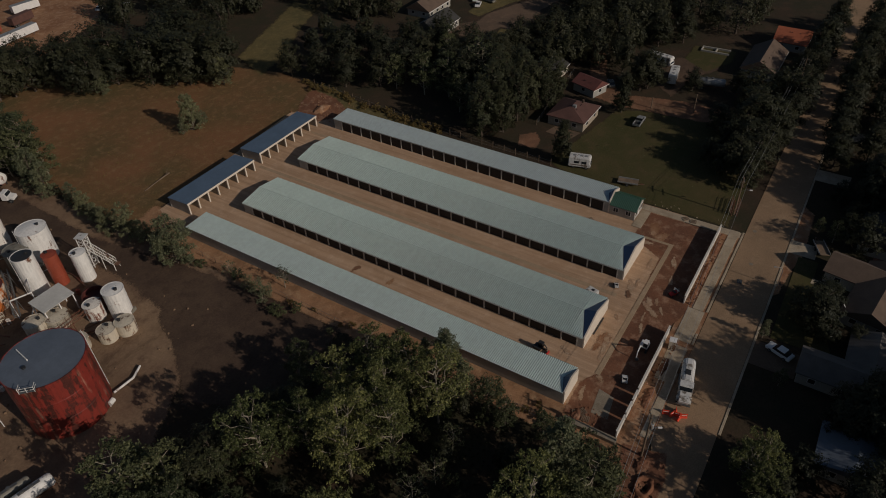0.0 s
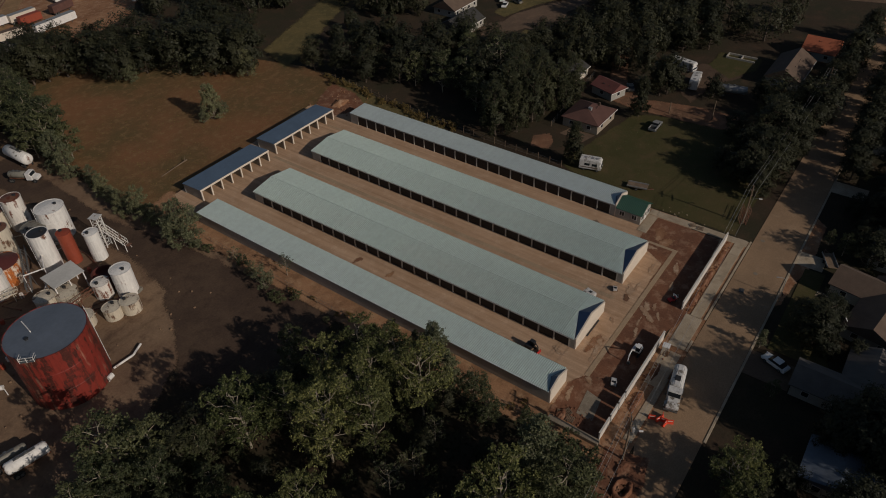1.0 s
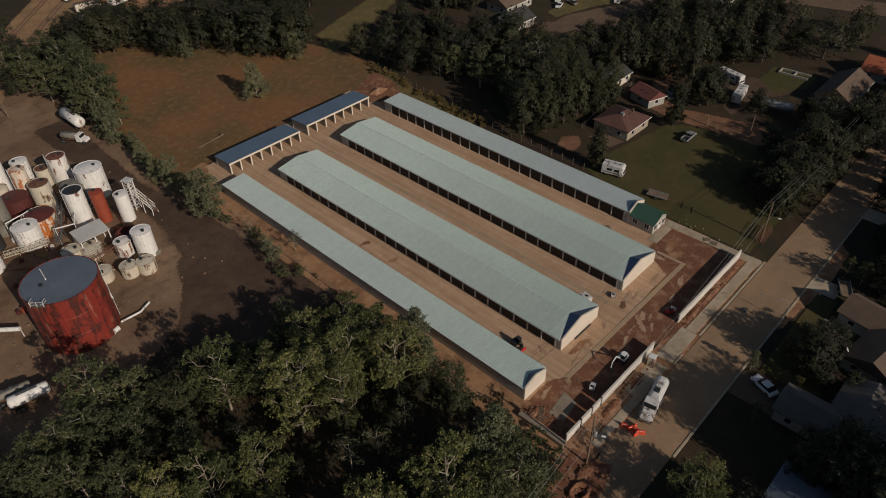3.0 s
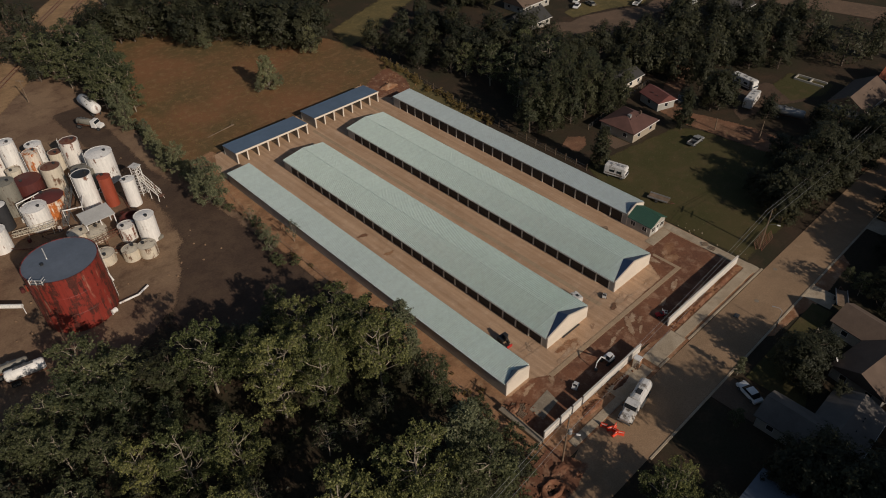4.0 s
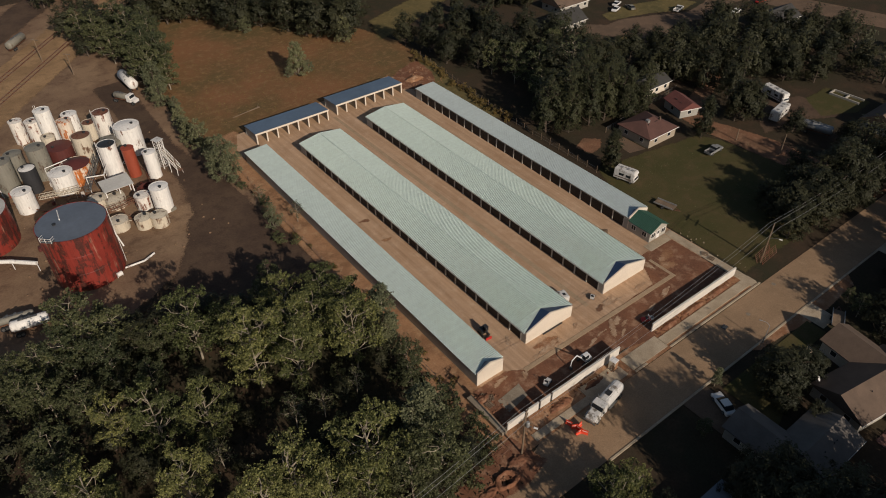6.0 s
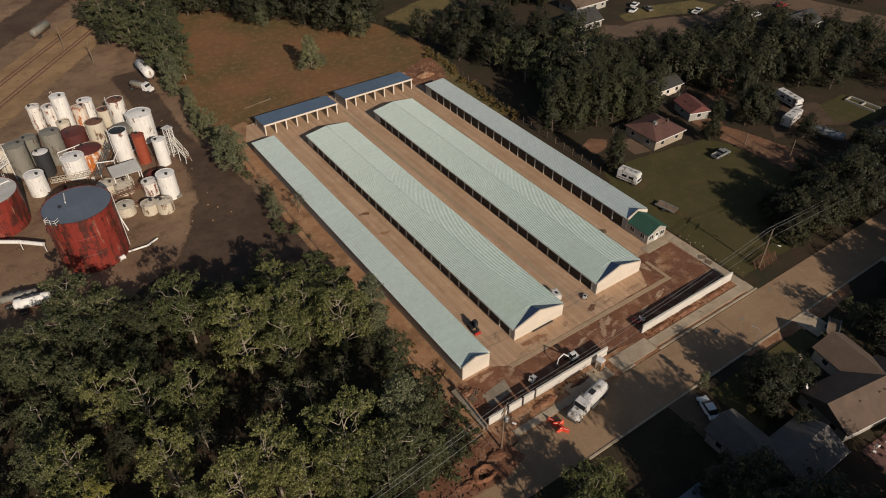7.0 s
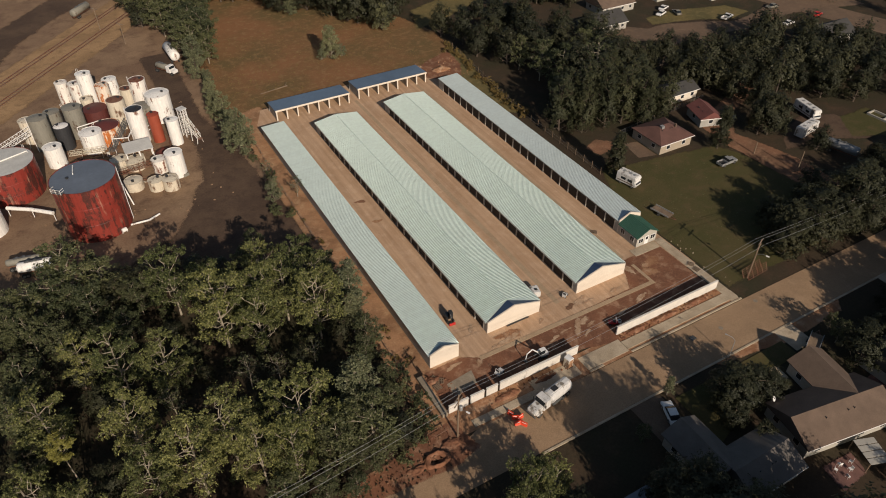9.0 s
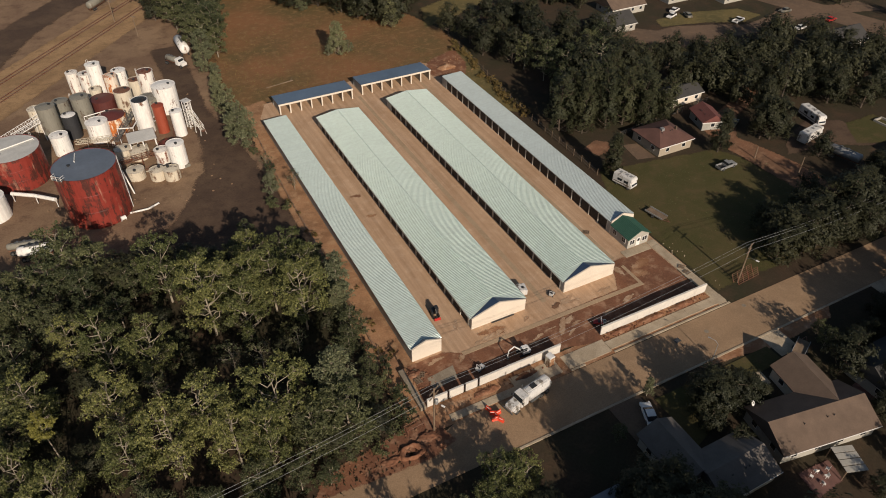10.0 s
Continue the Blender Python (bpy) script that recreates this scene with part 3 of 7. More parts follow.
def door_wall(parent, x, face, y0, y1, eave, solid_ends=(1.2, 2.4), bay=3.05, pale=None):
    """One long side: posts, a header beam and a roll-up door in each bay. face: -1 looks to -x, 1 to +x."""
    a, c = y0 + solid_ends[0], y1 - solid_ends[1]
    n = max(1, int((c - a) / bay))
    w = (c - a) / n
    def sx(u):
        return x - face * u
    def bx(bb, u0, u1, ya, yb, za, zb):
        p, q = sorted((sx(u0), sx(u1)))
        box(bb, p, q, ya, yb, za, zb)
    bb = bmesh.new()
    bx(bb, 0, 0.2, y0 + 0.25, y1 - 0.25, eave - 0.42, eave - 0.06)
    part("header", bb, M_GREYWALL, parent, "grey steel header above the doors")
    for ya, yb in ((y0 + 0.25, a), (c, y1 - 0.25)):
        bb = bmesh.new()
        bx(bb, 0, 0.2, ya, yb, 0, eave - 0.42)
        part("end_panel", bb, M_GREYWALL, parent)
    bb = bmesh.new()
    bx(bb, -0.03, 0.22, -0.11, 0.11, 0, eave - 0.42)
    post = part("post", bb, M_POST, parent, "pale steel door post")
    post.location.y = a + 0.11
    bb = bmesh.new()
    k = 9
    step = (eave - 0.44) / k
    outline = [(sx(0.24), 0.0)]
    for i in range(k):
        outline += [(sx(0.17), 0.02 + i * step), (sx(0.17), i * step + step - 0.03), (sx(0.20), i * step + step - 0.015)]
    outline.append((sx(0.24), eave - 0.42))
    prism(bb, outline, 0.02, w - 0.26)
    bmesh.ops.recalc_face_normals(bb, faces=bb.faces[:])
    door = part("roll_up_door", bb, M_DOOR, parent, "dark slatted roll-up door")
    door.location.y = a + 0.23
    for i in range(1, n + 1):
        again(post, parent, 0, a + i * w + (0 if i < n else -0.11))
        if i < n:
            d = again(door, parent, 0, a + i * w + 0.12)
            if pale is not None and abs(d.location.y + w / 2 - pale) < w / 2:
                d.data = d.data.copy()
                d.data.materials[0] = M_GREYWALL
                tagged(d, "pale grey roll-up door")


def front_gable(parent, x0, x1, y, eave, peak, ridge, back):
    """The street end: a cream gable wall, and the blue roof that falls from its top to the long roof behind."""
    c = (x0 + x1) / 2
    bb = bmesh.new()
    prism(bb, [(x0, 0), (x1, 0), (x1, eave + 0.04), (c, peak), (x0, eave + 0.04)], y, y + 0.25)
    part("front_wall", bb, M_STUCCO, parent, "cream stucco gable wall")
    bb = bmesh.new()
    e0, e1 = (x0, y + 0.26, eave + 0.05), (x1, y + 0.26, eave + 0.05)
    top, rear = (c, y + 0.26, peak), (c, y + back, ridge + 0.06)
    vs = {k: bb.verts.new(p) for k, p in dict(a=e0, b=e1, t=top, r=rear, a2=(x0, y + 0.26, eave - 0.02), b2=(x1, y + 0.26, eave - 0.02)).items()}
    bb.faces.new((vs["a"], vs["t"], vs["r"]))
    bb.faces.new((vs["t"], vs["b"], vs["r"]))
    bb.faces.new((vs["a2"], vs["a"], vs["r"]))
    bb.faces.new((vs["b"], vs["b2"], vs["r"]))
    bb.faces.new((vs["a2"], vs["r"], vs["b2"]))
    bb.faces.new((vs["a"], vs["a2"], vs["b2"], vs["b"], vs["t"]))
    part("gable_roof", bb, M_BLUE, parent, "dark blue steel roof behind the gable")


def gable_roof_end(x0, x1, c, z0, zc, y_corner, y_ridge, y1, side):
    """One long slope of a gable roof whose street edge runs slanting from the eave corner back to the ridge."""
    bb = bmesh.new()
    xe = x0 if side < 0 else x1
    n = int(round((y1 - y_corner) / RIB))
    w = (y1 - y_corner) / n
    rows = []
    for i in range(n):
        a = y_corner + i * w
        rows += [(a, 0), (a + w * 0.46, 0), (a + w * 0.54, 0.12), (a + w * 0.86, 0.12)]
    rows.append((y1, 0))
    prev = None
    for y, h in rows:
        t = 1.0 if y >= y_ridge else max(0.0, (y - y_corner) / (y_ridge - y_corner))
        p = bb.verts.new((xe, y, z0 + h))
        q = bb.verts.new((xe + (c - xe) * max(t, 0.002), y, z0 + (zc - z0) * max(t, 0.002) + (h if t == 1.0 else 0.0)))
        if prev:
            bb.faces.new((prev[0], prev[1], q, p))
        prev = (p, q)
    return bb


def gable_row(x0, x1, y0, y1, eave, ridge, peak, back, label):
    t = thing("storage_building", label, "storage building", group="storage rows")
    c = (x0 + x1) / 2
    for s in (-1, 1):
        bb = gable_roof_end(x0 - 0.22, x1 + 0.22, c, eave + 0.02, ridge, y0 + 0.3, y0 + back, y1 + 0.15, s)
        ob = part("roof_slope", bb, M_ROOF, t, "pale green ribbed steel roof")
    bb = bmesh.new()
    prism(bb, [(c - 0.12, ridge + 0.06), (c, ridge + 0.1), (c + 0.12, ridge + 0.06), (c, ridge - 0.02)], y0 + back, y1 + 0.17)
    part("ridge_cap", bb, M_ROOF, t)
    front_gable(t, x0, x1, y0, eave, peak, ridge, back)
    bb = bmesh.new()
    prism(bb, [(x0, 0), (x1, 0), (x1, eave - 0.05), (c, ridge - 0.07), (x0, eave - 0.05)], y1 - 0.25, y1)
    part("rear_wall", bb, M_GREYWALL, t)
    for side, face in ((x0, -1), (x1, 1)):
        door_wall(t, side, face, y0, y1, eave)
        bb = bmesh.new()
        box(bb, side + (-0.34 if face < 0 else 0.21), side + (-0.21 if face < 0 else 0.34), y0 + 0.3, y1 + 0.1, eave - 0.14, eave + 0.0)
        part("gutter", bb, M_GREYWALL, t)
    return t


def mono_row(x0, x1, y0, y1, eave, ridge, peak, back, label, left_doors, front=True, sheet_metal=None):
    t = thing("storage_building", label, "storage building", group="storage rows")
    bb = ribbed(x0 - 0.2, eave + 0.02, x1 + 0.2, ridge, y0 + back if front else y0, y1 + 0.15)
    steel = sheet_metal or M_ROOF
    part("roof", bb, steel, t, "pale ribbed steel roof")
    c = (x0 + x1) / 2
    mid = (eave + ridge) / 2 + 0.02
    if front:
        for s in (-1, 1):
            xe, ze = (x0 - 0.2, eave + 0.02) if s < 0 else (x1 + 0.2, ridge)
            bb = bmesh.new()
            n = int(back / RIB) * 4
            prev = None
            for i in range(n + 1):
                y = y0 + 0.26 + (back - 0.26) * i / n
                k = max(0.003, i / n)
                h = 0.085 if i % 4 in (2, 3) else 0.0
                p, q = bb.verts.new((xe, y, ze + h)), bb.verts.new((xe + (c - xe) * k, y, ze + (mid - ze) * k))
                if prev:
                    bb.faces.new((prev[0], prev[1], q, p))
                prev = (p, q)
            part("roof_edge", bb, steel, t)
        front_gable(t, x0, x1, y0, max(eave, ridge), peak, mid, back)
    bb = bmesh.new()
    prism(bb, [(x0, 0), (x1, 0), (x1, ridge - 0.07), (x0, eave - 0.05)], y1 - 0.25, y1)
    part("rear_wall", bb, M_GREYWALL, t)
    for side, face, e, doors in ((x0, -1, eave, left_doors), (x1, 1, ridge - 0.05, not left_doors)):
        if doors:
            door_wall(t, side, face, y0, y1, e)
        else:
            bb = bmesh.new()
            p, q = sorted((side, side - face * 0.2))
            box(bb, p, q, y0 + 0.25, y1 - 0.25, 0, e - 0.06)
            part("side_wall", bb, M_GREYWALL, t, "plain grey steel side wall")
    return t


mono_row(-12.7, -7.1, -2.0, 85.6, 2.80, 2.98, 3.95, 1.5, "long narrow storage row with a pale green steel roof", False)
gable_row(0.0, 11.3, 0.0, 81.5, 2.56, 3.45, 4.35, 2.5, "long storage row with roll-up doors and a pale green gable roof")
gable_row(20.2, 31.9, 0.4, 82.9, 2.56, 3.45, 4.35, 2.5, "long storage row with roll-up doors and a pale green gable roof")
mono_row(39.4, 45.2, 10.9, 87.4, 2.95, 3.15, 4.4, 1.4, "narrow storage row behind the office, its pale roof toned grey for sheen", True, sheet_metal=M_ROOFSHEEN)


def office():
    x0, x1, y0, y1, e, r = 39.3, 44.6, 5.2, 10.85, 2.6, 4.0
    c = (x0 + x1) / 2
    t = thing("office", "small office with green metal roof and pale siding", "office")
    bb = bmesh.new()
    prism(bb, [(x0, 0), (x1, 0), (x1, e), (c, r), (x0, e)], y0, y1)
    part("wall_block", bb, M_OFFICE, t, "pale grey siding")
    for s in (-1, 1):
        xe = x0 - 0.3 if s < 0 else x1 + 0.3
        bb = ribbed(xe, e - 0.06, c, r + 0.1, y0 - 0.35, y1)
        part("roof_slope", bb, M_GREENROOF, t, "dark green ribbed metal roof")
    def opening(name, frame, pane):
        bb = bmesh.new()
        box(bb, *frame)
        fr = part(name, bb, M_WHITE, t, "white framed " + name)
        for q in pane:
            bb = bmesh.new()
            box(bb, *q)
            part("pane", bb, M_GLASS, fr)
    for cx in (40.35, 43.55):
        opening("window", (cx - 0.65, cx + 0.65, y0 - 0.05, y0 + 0.02, 0.9, 2.1), [(cx - 0.55, cx - 0.05, y0 - 0.07, y0, 1.0, 2.0), (cx + 0.05, cx + 0.55, y0 - 0.07, y0, 1.0, 2.0)])
    opening("door", (c - 0.5, c + 0.5, y0 - 0.05, y0 + 0.02, 0.15, 2.2), [(c - 0.3, c + 0.3, y0 - 0.07, y0, 1.3, 2.0)])
    for cy in (6.6, 9.4):
        opening("window", (x0 - 0.05, x0 + 0.02, cy - 0.6, cy + 0.6, 0.9, 2.1), [(x0 - 0.07, x0, cy - 0.5, cy - 0.05, 1.0, 2.0), (x0 - 0.07, x0, cy + 0.05, cy + 0.5, 1.0, 2.0)])


office()


def open_shed(x0, x1, y0, y1, label):
    """An open-fronted row of bays with a flat blue-grey roof, posts and dividing walls."""
    t = thing("open_shed", label, "open shed", group="open sheds")
    zf, zr = 3.0, 2.55
    bb = bmesh.new()
    prism(bb, [(y0 - 0.25, zf), (y1 + 0.1, zr), (y1 + 0.1, zr + 0.12), (y0 - 0.25, zf + 0.12)], x0 - 0.15, x1 + 0.15, "x")
    part("roof", bb, M_BLUEROOF, t, "blue-grey flat steel roof")
    bb = bmesh.new()
    box(bb, x0 - 0.16, x1 + 0.16, y0 - 0.3, y0 - 0.26, zf - 0.32, zf + 0.16)
    part("fascia", bb, M_STUCCO, t, "cream fascia board")
    bb = bmesh.new()
    box(bb, x0, x1, y1 - 0.2, y1, 0, zr)
    part("rear_wall", bb, M_GREYWALL, t)
    n = 7
    w = (x1 - x0) / n
    bb = bmesh.new()
    box(bb, -0.16, 0.16, y0 - 0.24, y0 + 0.12, 0, zf - 0.0)
    post = part("post", bb, M_STUCCO, t, "cream square post")
    post.location.x = x0 + 0.16
    bb = bmesh.new()
    prism(bb, [(y0 + 0.125, 0), (y1 - 0.205, 0), (y1 - 0.205, zr - 0.01), (y0 + 0.125, zf - 0.06)], -0.06, 0.06, "x")
    wall = part("dividing_wall", bb, M_GREYWALL, t)
    wall.location.x = x0 + 0.16
    for i in range(1, n + 1):
        x = x0 + w * i - (0.16 if i == n else 0)
        again(post, t, x)
        again(wall, t, x)


open_shed(-7.0, 13.7, 91.7, 98.0, "open-fronted shed of seven bays with a blue-grey roof")
open_shed(16.8, 38.0, 92.6, 99.0, "open-fronted shed of seven bays with a blue-grey roof")


# ---- street wall ----
def street_wall(panels, label):
    t = thing("street_wall", label, "wall")
    t["kind"] = "structure"
    for x0, x1, h in panels:
        bb = bmesh.new()
        box(bb, x0, x1, -11.65, -11.42, 0, h)
        part("wall_panel", bb, M_BLOCK, t, "", False, 0.02)
        bb = bmesh.new()
        box(bb, x0 - 0.0, x1 + 0.0, -11.69, -11.38, h + 0.002, h + 0.09)
        part("coping", bb, M_BLOCK, t)


street_wall([(-14.6, -11.0, 1.75), (-10.6, -8.0, 1.8), (-7.6, -5.4, 1.8), (-5.0, 0.2, 1.85)] + [(0.22 + i * 2.7, 0.2 + (i + 1) * 2.7, 1.9) for i in range(4)], "white block wall in panels with gaps along the street")
street_wall([(19.7 + i * 2.75, 19.68 + (i + 1) * 2.75, 1.95) for i in range(9)], "white block wall in even panels along the street")


# ---- trees ----
def leaf_verts(centres, axes, radii, count, size, seed, heart=None):
    """Corners of many small leaf blades, three to a blade, strewn along the twigs of a crown."""
    g = np.random.default_rng(seed)
    n = len(centres) * count
    c = np.repeat(np.array(centres), count, 0)
    ax = np.repeat(np.array(axes), count, 0)
    r = np.repeat(np.array(radii), count)[:, None]
    d = g.normal(size=(n, 3))
    d /= np.linalg.norm(d, axis=1)[:, None]
    p = c + d * r * g.random((n, 1)) ** 0.5 * np.array((1, 1, 0.7)) - ax * r * g.uniform(-0.5, 2.0, (n, 1))
    nrm = d * 0.45 + g.normal(size=(n, 3)) * 0.55 + np.array((0, 0, 0.55))
    if heart is not None:
        out = p - np.array(heart)
        nrm = nrm * 0.55 + out / np.linalg.norm(out, axis=1)[:, None]
    nrm /= np.linalg.norm(nrm, axis=1)[:, None]
    a = np.cross(nrm, g.normal(size=(n, 3)))
    a /= np.linalg.norm(a, axis=1)[:, None]
    b = np.cross(nrm, a)
    s = size * g.uniform(0.6, 1.4, (n, 1))
    a, b = a * s, b * s * 0.62
    return np.stack((p - a, p + a * 0.8 - b, p + a * 0.8 + b), 1).reshape(-1, 3)


def blades(name, verts, material):
    n = len(verts)
    me = bpy.data.meshes.new(name)
    me.vertices.add(n)
    me.vertices.foreach_set("co", np.ascontiguousarray(verts, dtype=np.float32).ravel())
    me.loops.add(n)
    me.loops.foreach_set("vertex_index", np.arange(n, dtype=np.int32))
    me.polygons.add(n // 3)
    me.polygons.foreach_set("loop_start", np.arange(0, n, 3, dtype=np.int32))
    me.update(calc_edges=True)
    me.materials.append(material)
    return me


def girth(form, u):
    """How wide the crown is at the share u of its height."""
    if form == "spire":
        return 0.16 + 0.84 * (1 - u) ** 0.75
    if form == "umbrella":
        return 0.5 + 0.5 * math.sin(math.pi * min(1.0, u * 0.95)) if u < 0.75 else 0.97 - 1.7 * (u - 0.75)
    return math.sqrt(max(0.08, 1 - ((u - 0.36) / 0.68) ** 2))


HEIGHT = {}


def tree_proto(label, height, radius, low, limbs, clusters, leaves, size, leaf, bark, seed, form="dome", trunk=0.28, spread=(0.3, 0.46), flat=0.5, tight=0.27, category="tree", twigs=0.35, inner=150, forking=3, inner_size=0.1, coherent=False):
    """A tree at the origin: a bent trunk, limbs that fork into twigs, and sprays of leaves on the twigs with gaps between the limbs."""
    rnd = random.Random(seed)
    t = thing("tree" if category == "tree" else category, label, category)
    HEIGHT[t.name] = height
    bb = bmesh.new()
    span = height - low
    stem = [Vector((0, 0, -0.1))]
    for k in range(1, 5):
        stem.append(Vector((stem[-1].x + rnd.uniform(-0.35, 0.35) * trunk * 2.5, stem[-1].y + rnd.uniform(-0.35, 0.35) * trunk * 2.5, (low + span * 0.72) * k / 4)))
    for k in range(4):
        tube(bb, stem[k], stem[k + 1], trunk * (1 - 0.2 * k), trunk * (0.8 - 0.2 * k), 7, False)

    def on_stem(z):
        k = min(3, max(0, int(z / stem[4].z * 4)))
        return stem[k].lerp(stem[k + 1], min(1.0, max(0.0, (z - stem[k].z) / (stem[k + 1].z - stem[k].z))))
    centres, axes, radii = [], [], []
    turn = rnd.uniform(0, 6.28)
    for i in range(limbs):
        u = 1 - (1 - 0.16) * ((i + 0.5) / limbs) ** (0.85 if form != "spire" else 1.0)
        a = turn + i * 2.4 + rnd.uniform(-0.5, 0.5)
        far = radius * girth(form, u) * rnd.uniform(0.5, 0.86) * (0.35 if u > 0.93 else 1.0)
        pr = radius * rnd.uniform(*spread)
        c = Vector((math.cos(a) * far, math.sin(a) * far, low + span * u - pr * flat * 0.9))
        root = on_stem(max(low * 0.55, min(stem[4].z * 0.98, c.z - far * rnd.uniform(0.5, 0.9))))
        way = [root]
        for k in (0.33, 0.66):
            way.append(root.lerp(c, k) + Vector((rnd.uniform(-0.11, 0.11), rnd.uniform(-0.11, 0.11), rnd.uniform(-0.12, 0.05))) * radius)
        way.append(c)
        for k in range(3):
            tube(bb, way[k], way[k + 1], trunk * (0.4 - 0.1 * k), trunk * (0.3 - 0.1 * k), 4, False)
        forks = []
        for _ in range(forking):
            f = c + Vector((rnd.uniform(-1, 1), rnd.uniform(-1, 1), rnd.uniform(-0.2, 0.8) * flat)) * pr * 0.75
            tube(bb, way[2].lerp(c, rnd.uniform(0.0, 1.0)), f, trunk * 0.13, trunk * 0.06, 3, False)
            forks.append(f)
        for _ in range(clusters):
            v = Vector((rnd.gauss(0, 1), rnd.gauss(0, 1), rnd.gauss(0.25, 0.8))).normalized()
            q = c + Vector((v.x, v.y, v.z * flat)) * pr * rnd.random() ** 0.3
            f = min(forks + [c], key=lambda w: (w - q).length_squared)
            out = (q - f)
            if rnd.random() < twigs and out.length > 0.2:
                tube(bb, f, q, trunk * 0.06, trunk * 0.03, 3, False)
            centres.append(tuple(q))
            axes.append(tuple(out.normalized()) if out.length > 0.05 else (0, 0, 1))
            radii.append(pr * tight * rnd.uniform(0.7, 1.3))
    part("trunk", bb, bark, t)
    verts = [leaf_verts(centres, axes, radii, leaves, size, seed, (0, 0, low + span * 0.4) if coherent else None)]
    # Larger blades added deep in the crown to block sun and close its shadow.
    if inner:
        heart = [Vector((0, 0, low + span * 0.42)).lerp(Vector(rnd.choice(centres)), rnd.uniform(0.2, 0.85)) for _ in range(inner)]
        verts.append(leaf_verts([tuple(q) for q in heart], [(0, 0, 1)] * inner, [0.3] * inner, 1, radius * inner_size, seed + 500))
    ob = new("crown", blades("crown", np.concatenate(verts), leaf))
    ob.parent = t
    return t


def plant(protos, places, group, seed=0, size=(0.85, 1.15)):
    """Stands copies of the prototypes at the places: (x, y), (x, y, scale), or (x, y, height in metres) where the third is above 3."""
    rnd = random.Random(seed)
    for i, p in enumerate(places):
        t = protos[rnd.randrange(len(protos))]
        s = p[2] if len(p) > 2 else 1.0
        wide = rnd.uniform(*size)
        if s > 3:
            s = s / HEIGHT[t.name]
            m = pose(p[0], p[1], 0, 0, 0, rnd.uniform(0, 360)) @ Matrix.Diagonal((s * wide, s * wide, s, 1))
        else:
            s = s * wide
            m = pose(p[0], p[1], 0, 0, 0, rnd.uniform(0, 360)) @ Matrix.Diagonal((s, s, s * rnd.uniform(0.93, 1.07) * (p[3] if len(p) > 3 else 1.0), 1))
        if t.name in UNUSED:
            UNUSED.discard(t.name)
            t.matrix_basis = m
            o = t
        else:
            o = copy_thing(t, m @ Matrix.Diagonal((1 / t.scale.x, 1 / t.scale.y, 1 / t.scale.z, 1)))
        tagged(o, group=group)


def far_wood(places, label, seed):
    """Distant trees that stand too close to tell apart: one crown mesh and one mesh of trunks."""
    r = random.Random(seed)
    g = np.random.default_rng(seed)
    crowns, bb = [], bmesh.new()
    for p in places:
        x, y, s = p[0], p[1], (p[2] if len(p) > 2 else 1.0)
        R, H = 5.2 * s * r.uniform(0.85, 1.15), 11.5 * s * r.uniform(0.85, 1.2)
        c = []
        for _ in range(44):
            v = Vector((r.gauss(0, 1), r.gauss(0, 1), r.gauss(0, 1))).normalized() * r.random() ** 0.3
            w = 1 - 0.4 * max(0, v.z)
            c.append((x + v.x * R * w, y + v.y * R * w, H * 0.55 + v.z * H * 0.45))
        crowns.append(leaf_verts(c, [(0, 0, 1)] * 44, [R * r.uniform(0.14, 0.27) for _ in c], 24, 0.36, int(g.integers(1 << 30)), (x, y, H * 0.45)))
        tube(bb, (x, y, 0), (x + r.uniform(-0.4, 0.4), y, H * 0.6), 0.3 * s, 0.12 * s, 6, False)
        for k in range(3):
            tube(bb, (x, y, H * 0.3), c[k], 0.14 * s, 0.04, 4, False)
    ob = tagged(new("far_trees", blades("far_trees", np.concatenate(crowns), M_LEAF_C)), label, "trees", "", "stuff")
    tagged(part("trunks", bb, M_DARKBARK, ob), kind="stuff")


COTTON = [tree_proto("tall olive-green tree with pale crooked limbs in the grove", 14, 4.9, 2.6, 23, 20, 20, 0.14, M_LEAF_A, M_BARK, 11 + i, "umbrella", 0.21, (0.22, 0.36), 0.5, 0.25, inner=110, forking=4, inner_size=0.05) for i in range(5)]
GOLD = [tree_proto("slim tree with a yellow-green crown in the grove", 14, 2.6, 9.5, 9, 22, 24, 0.13, M_LEAF_Y, M_BARK, 29, "umbrella", 0.2, (0.3, 0.5), 0.45, inner=20)]
GREY = [tree_proto("grey-green leafy tree with a ragged crown", 12.5, 3.9, 2.0, 18, 18, 18, 0.15, M_LEAF_B, M_BARK, 31 + i, "dome", 0.18, (0.26, 0.42), 0.75, inner=100) for i in range(4)]
DARK = [tree_proto("dark green broad tree with a dense crown", 12, 4.8, 1.4, 20, 18, 10, 0.225, M_LEAF_C, M_DARKBARK, 51 + i, "dome", 0.26, (0.28, 0.44), 0.75, 0.3, twigs=0.0, inner=300, forking=1, coherent=True) for i in range(4)]
BIG = [tree_proto("very tall dark green tree with a broad crown", 16, 6.2, 2.0, 24, 18, 11, 0.24, M_LEAF_C, M_DARKBARK, 57 + i, "dome", 0.34, (0.25, 0.41), 0.9, 0.29, twigs=0.0, inner=620, forking=1, coherent=True) for i in range(4)]
TALL = [tree_proto("very tall green tree with upright limbs", 17, 4.6, 0.7, 28, 20, 15, 0.185, M_LEAF_F, M_DARKBARK, 62 + i, "dome", 0.26, (0.22, 0.36), 1.5, 0.26, twigs=0.25, inner=300, coherent=True) for i in range(3)]
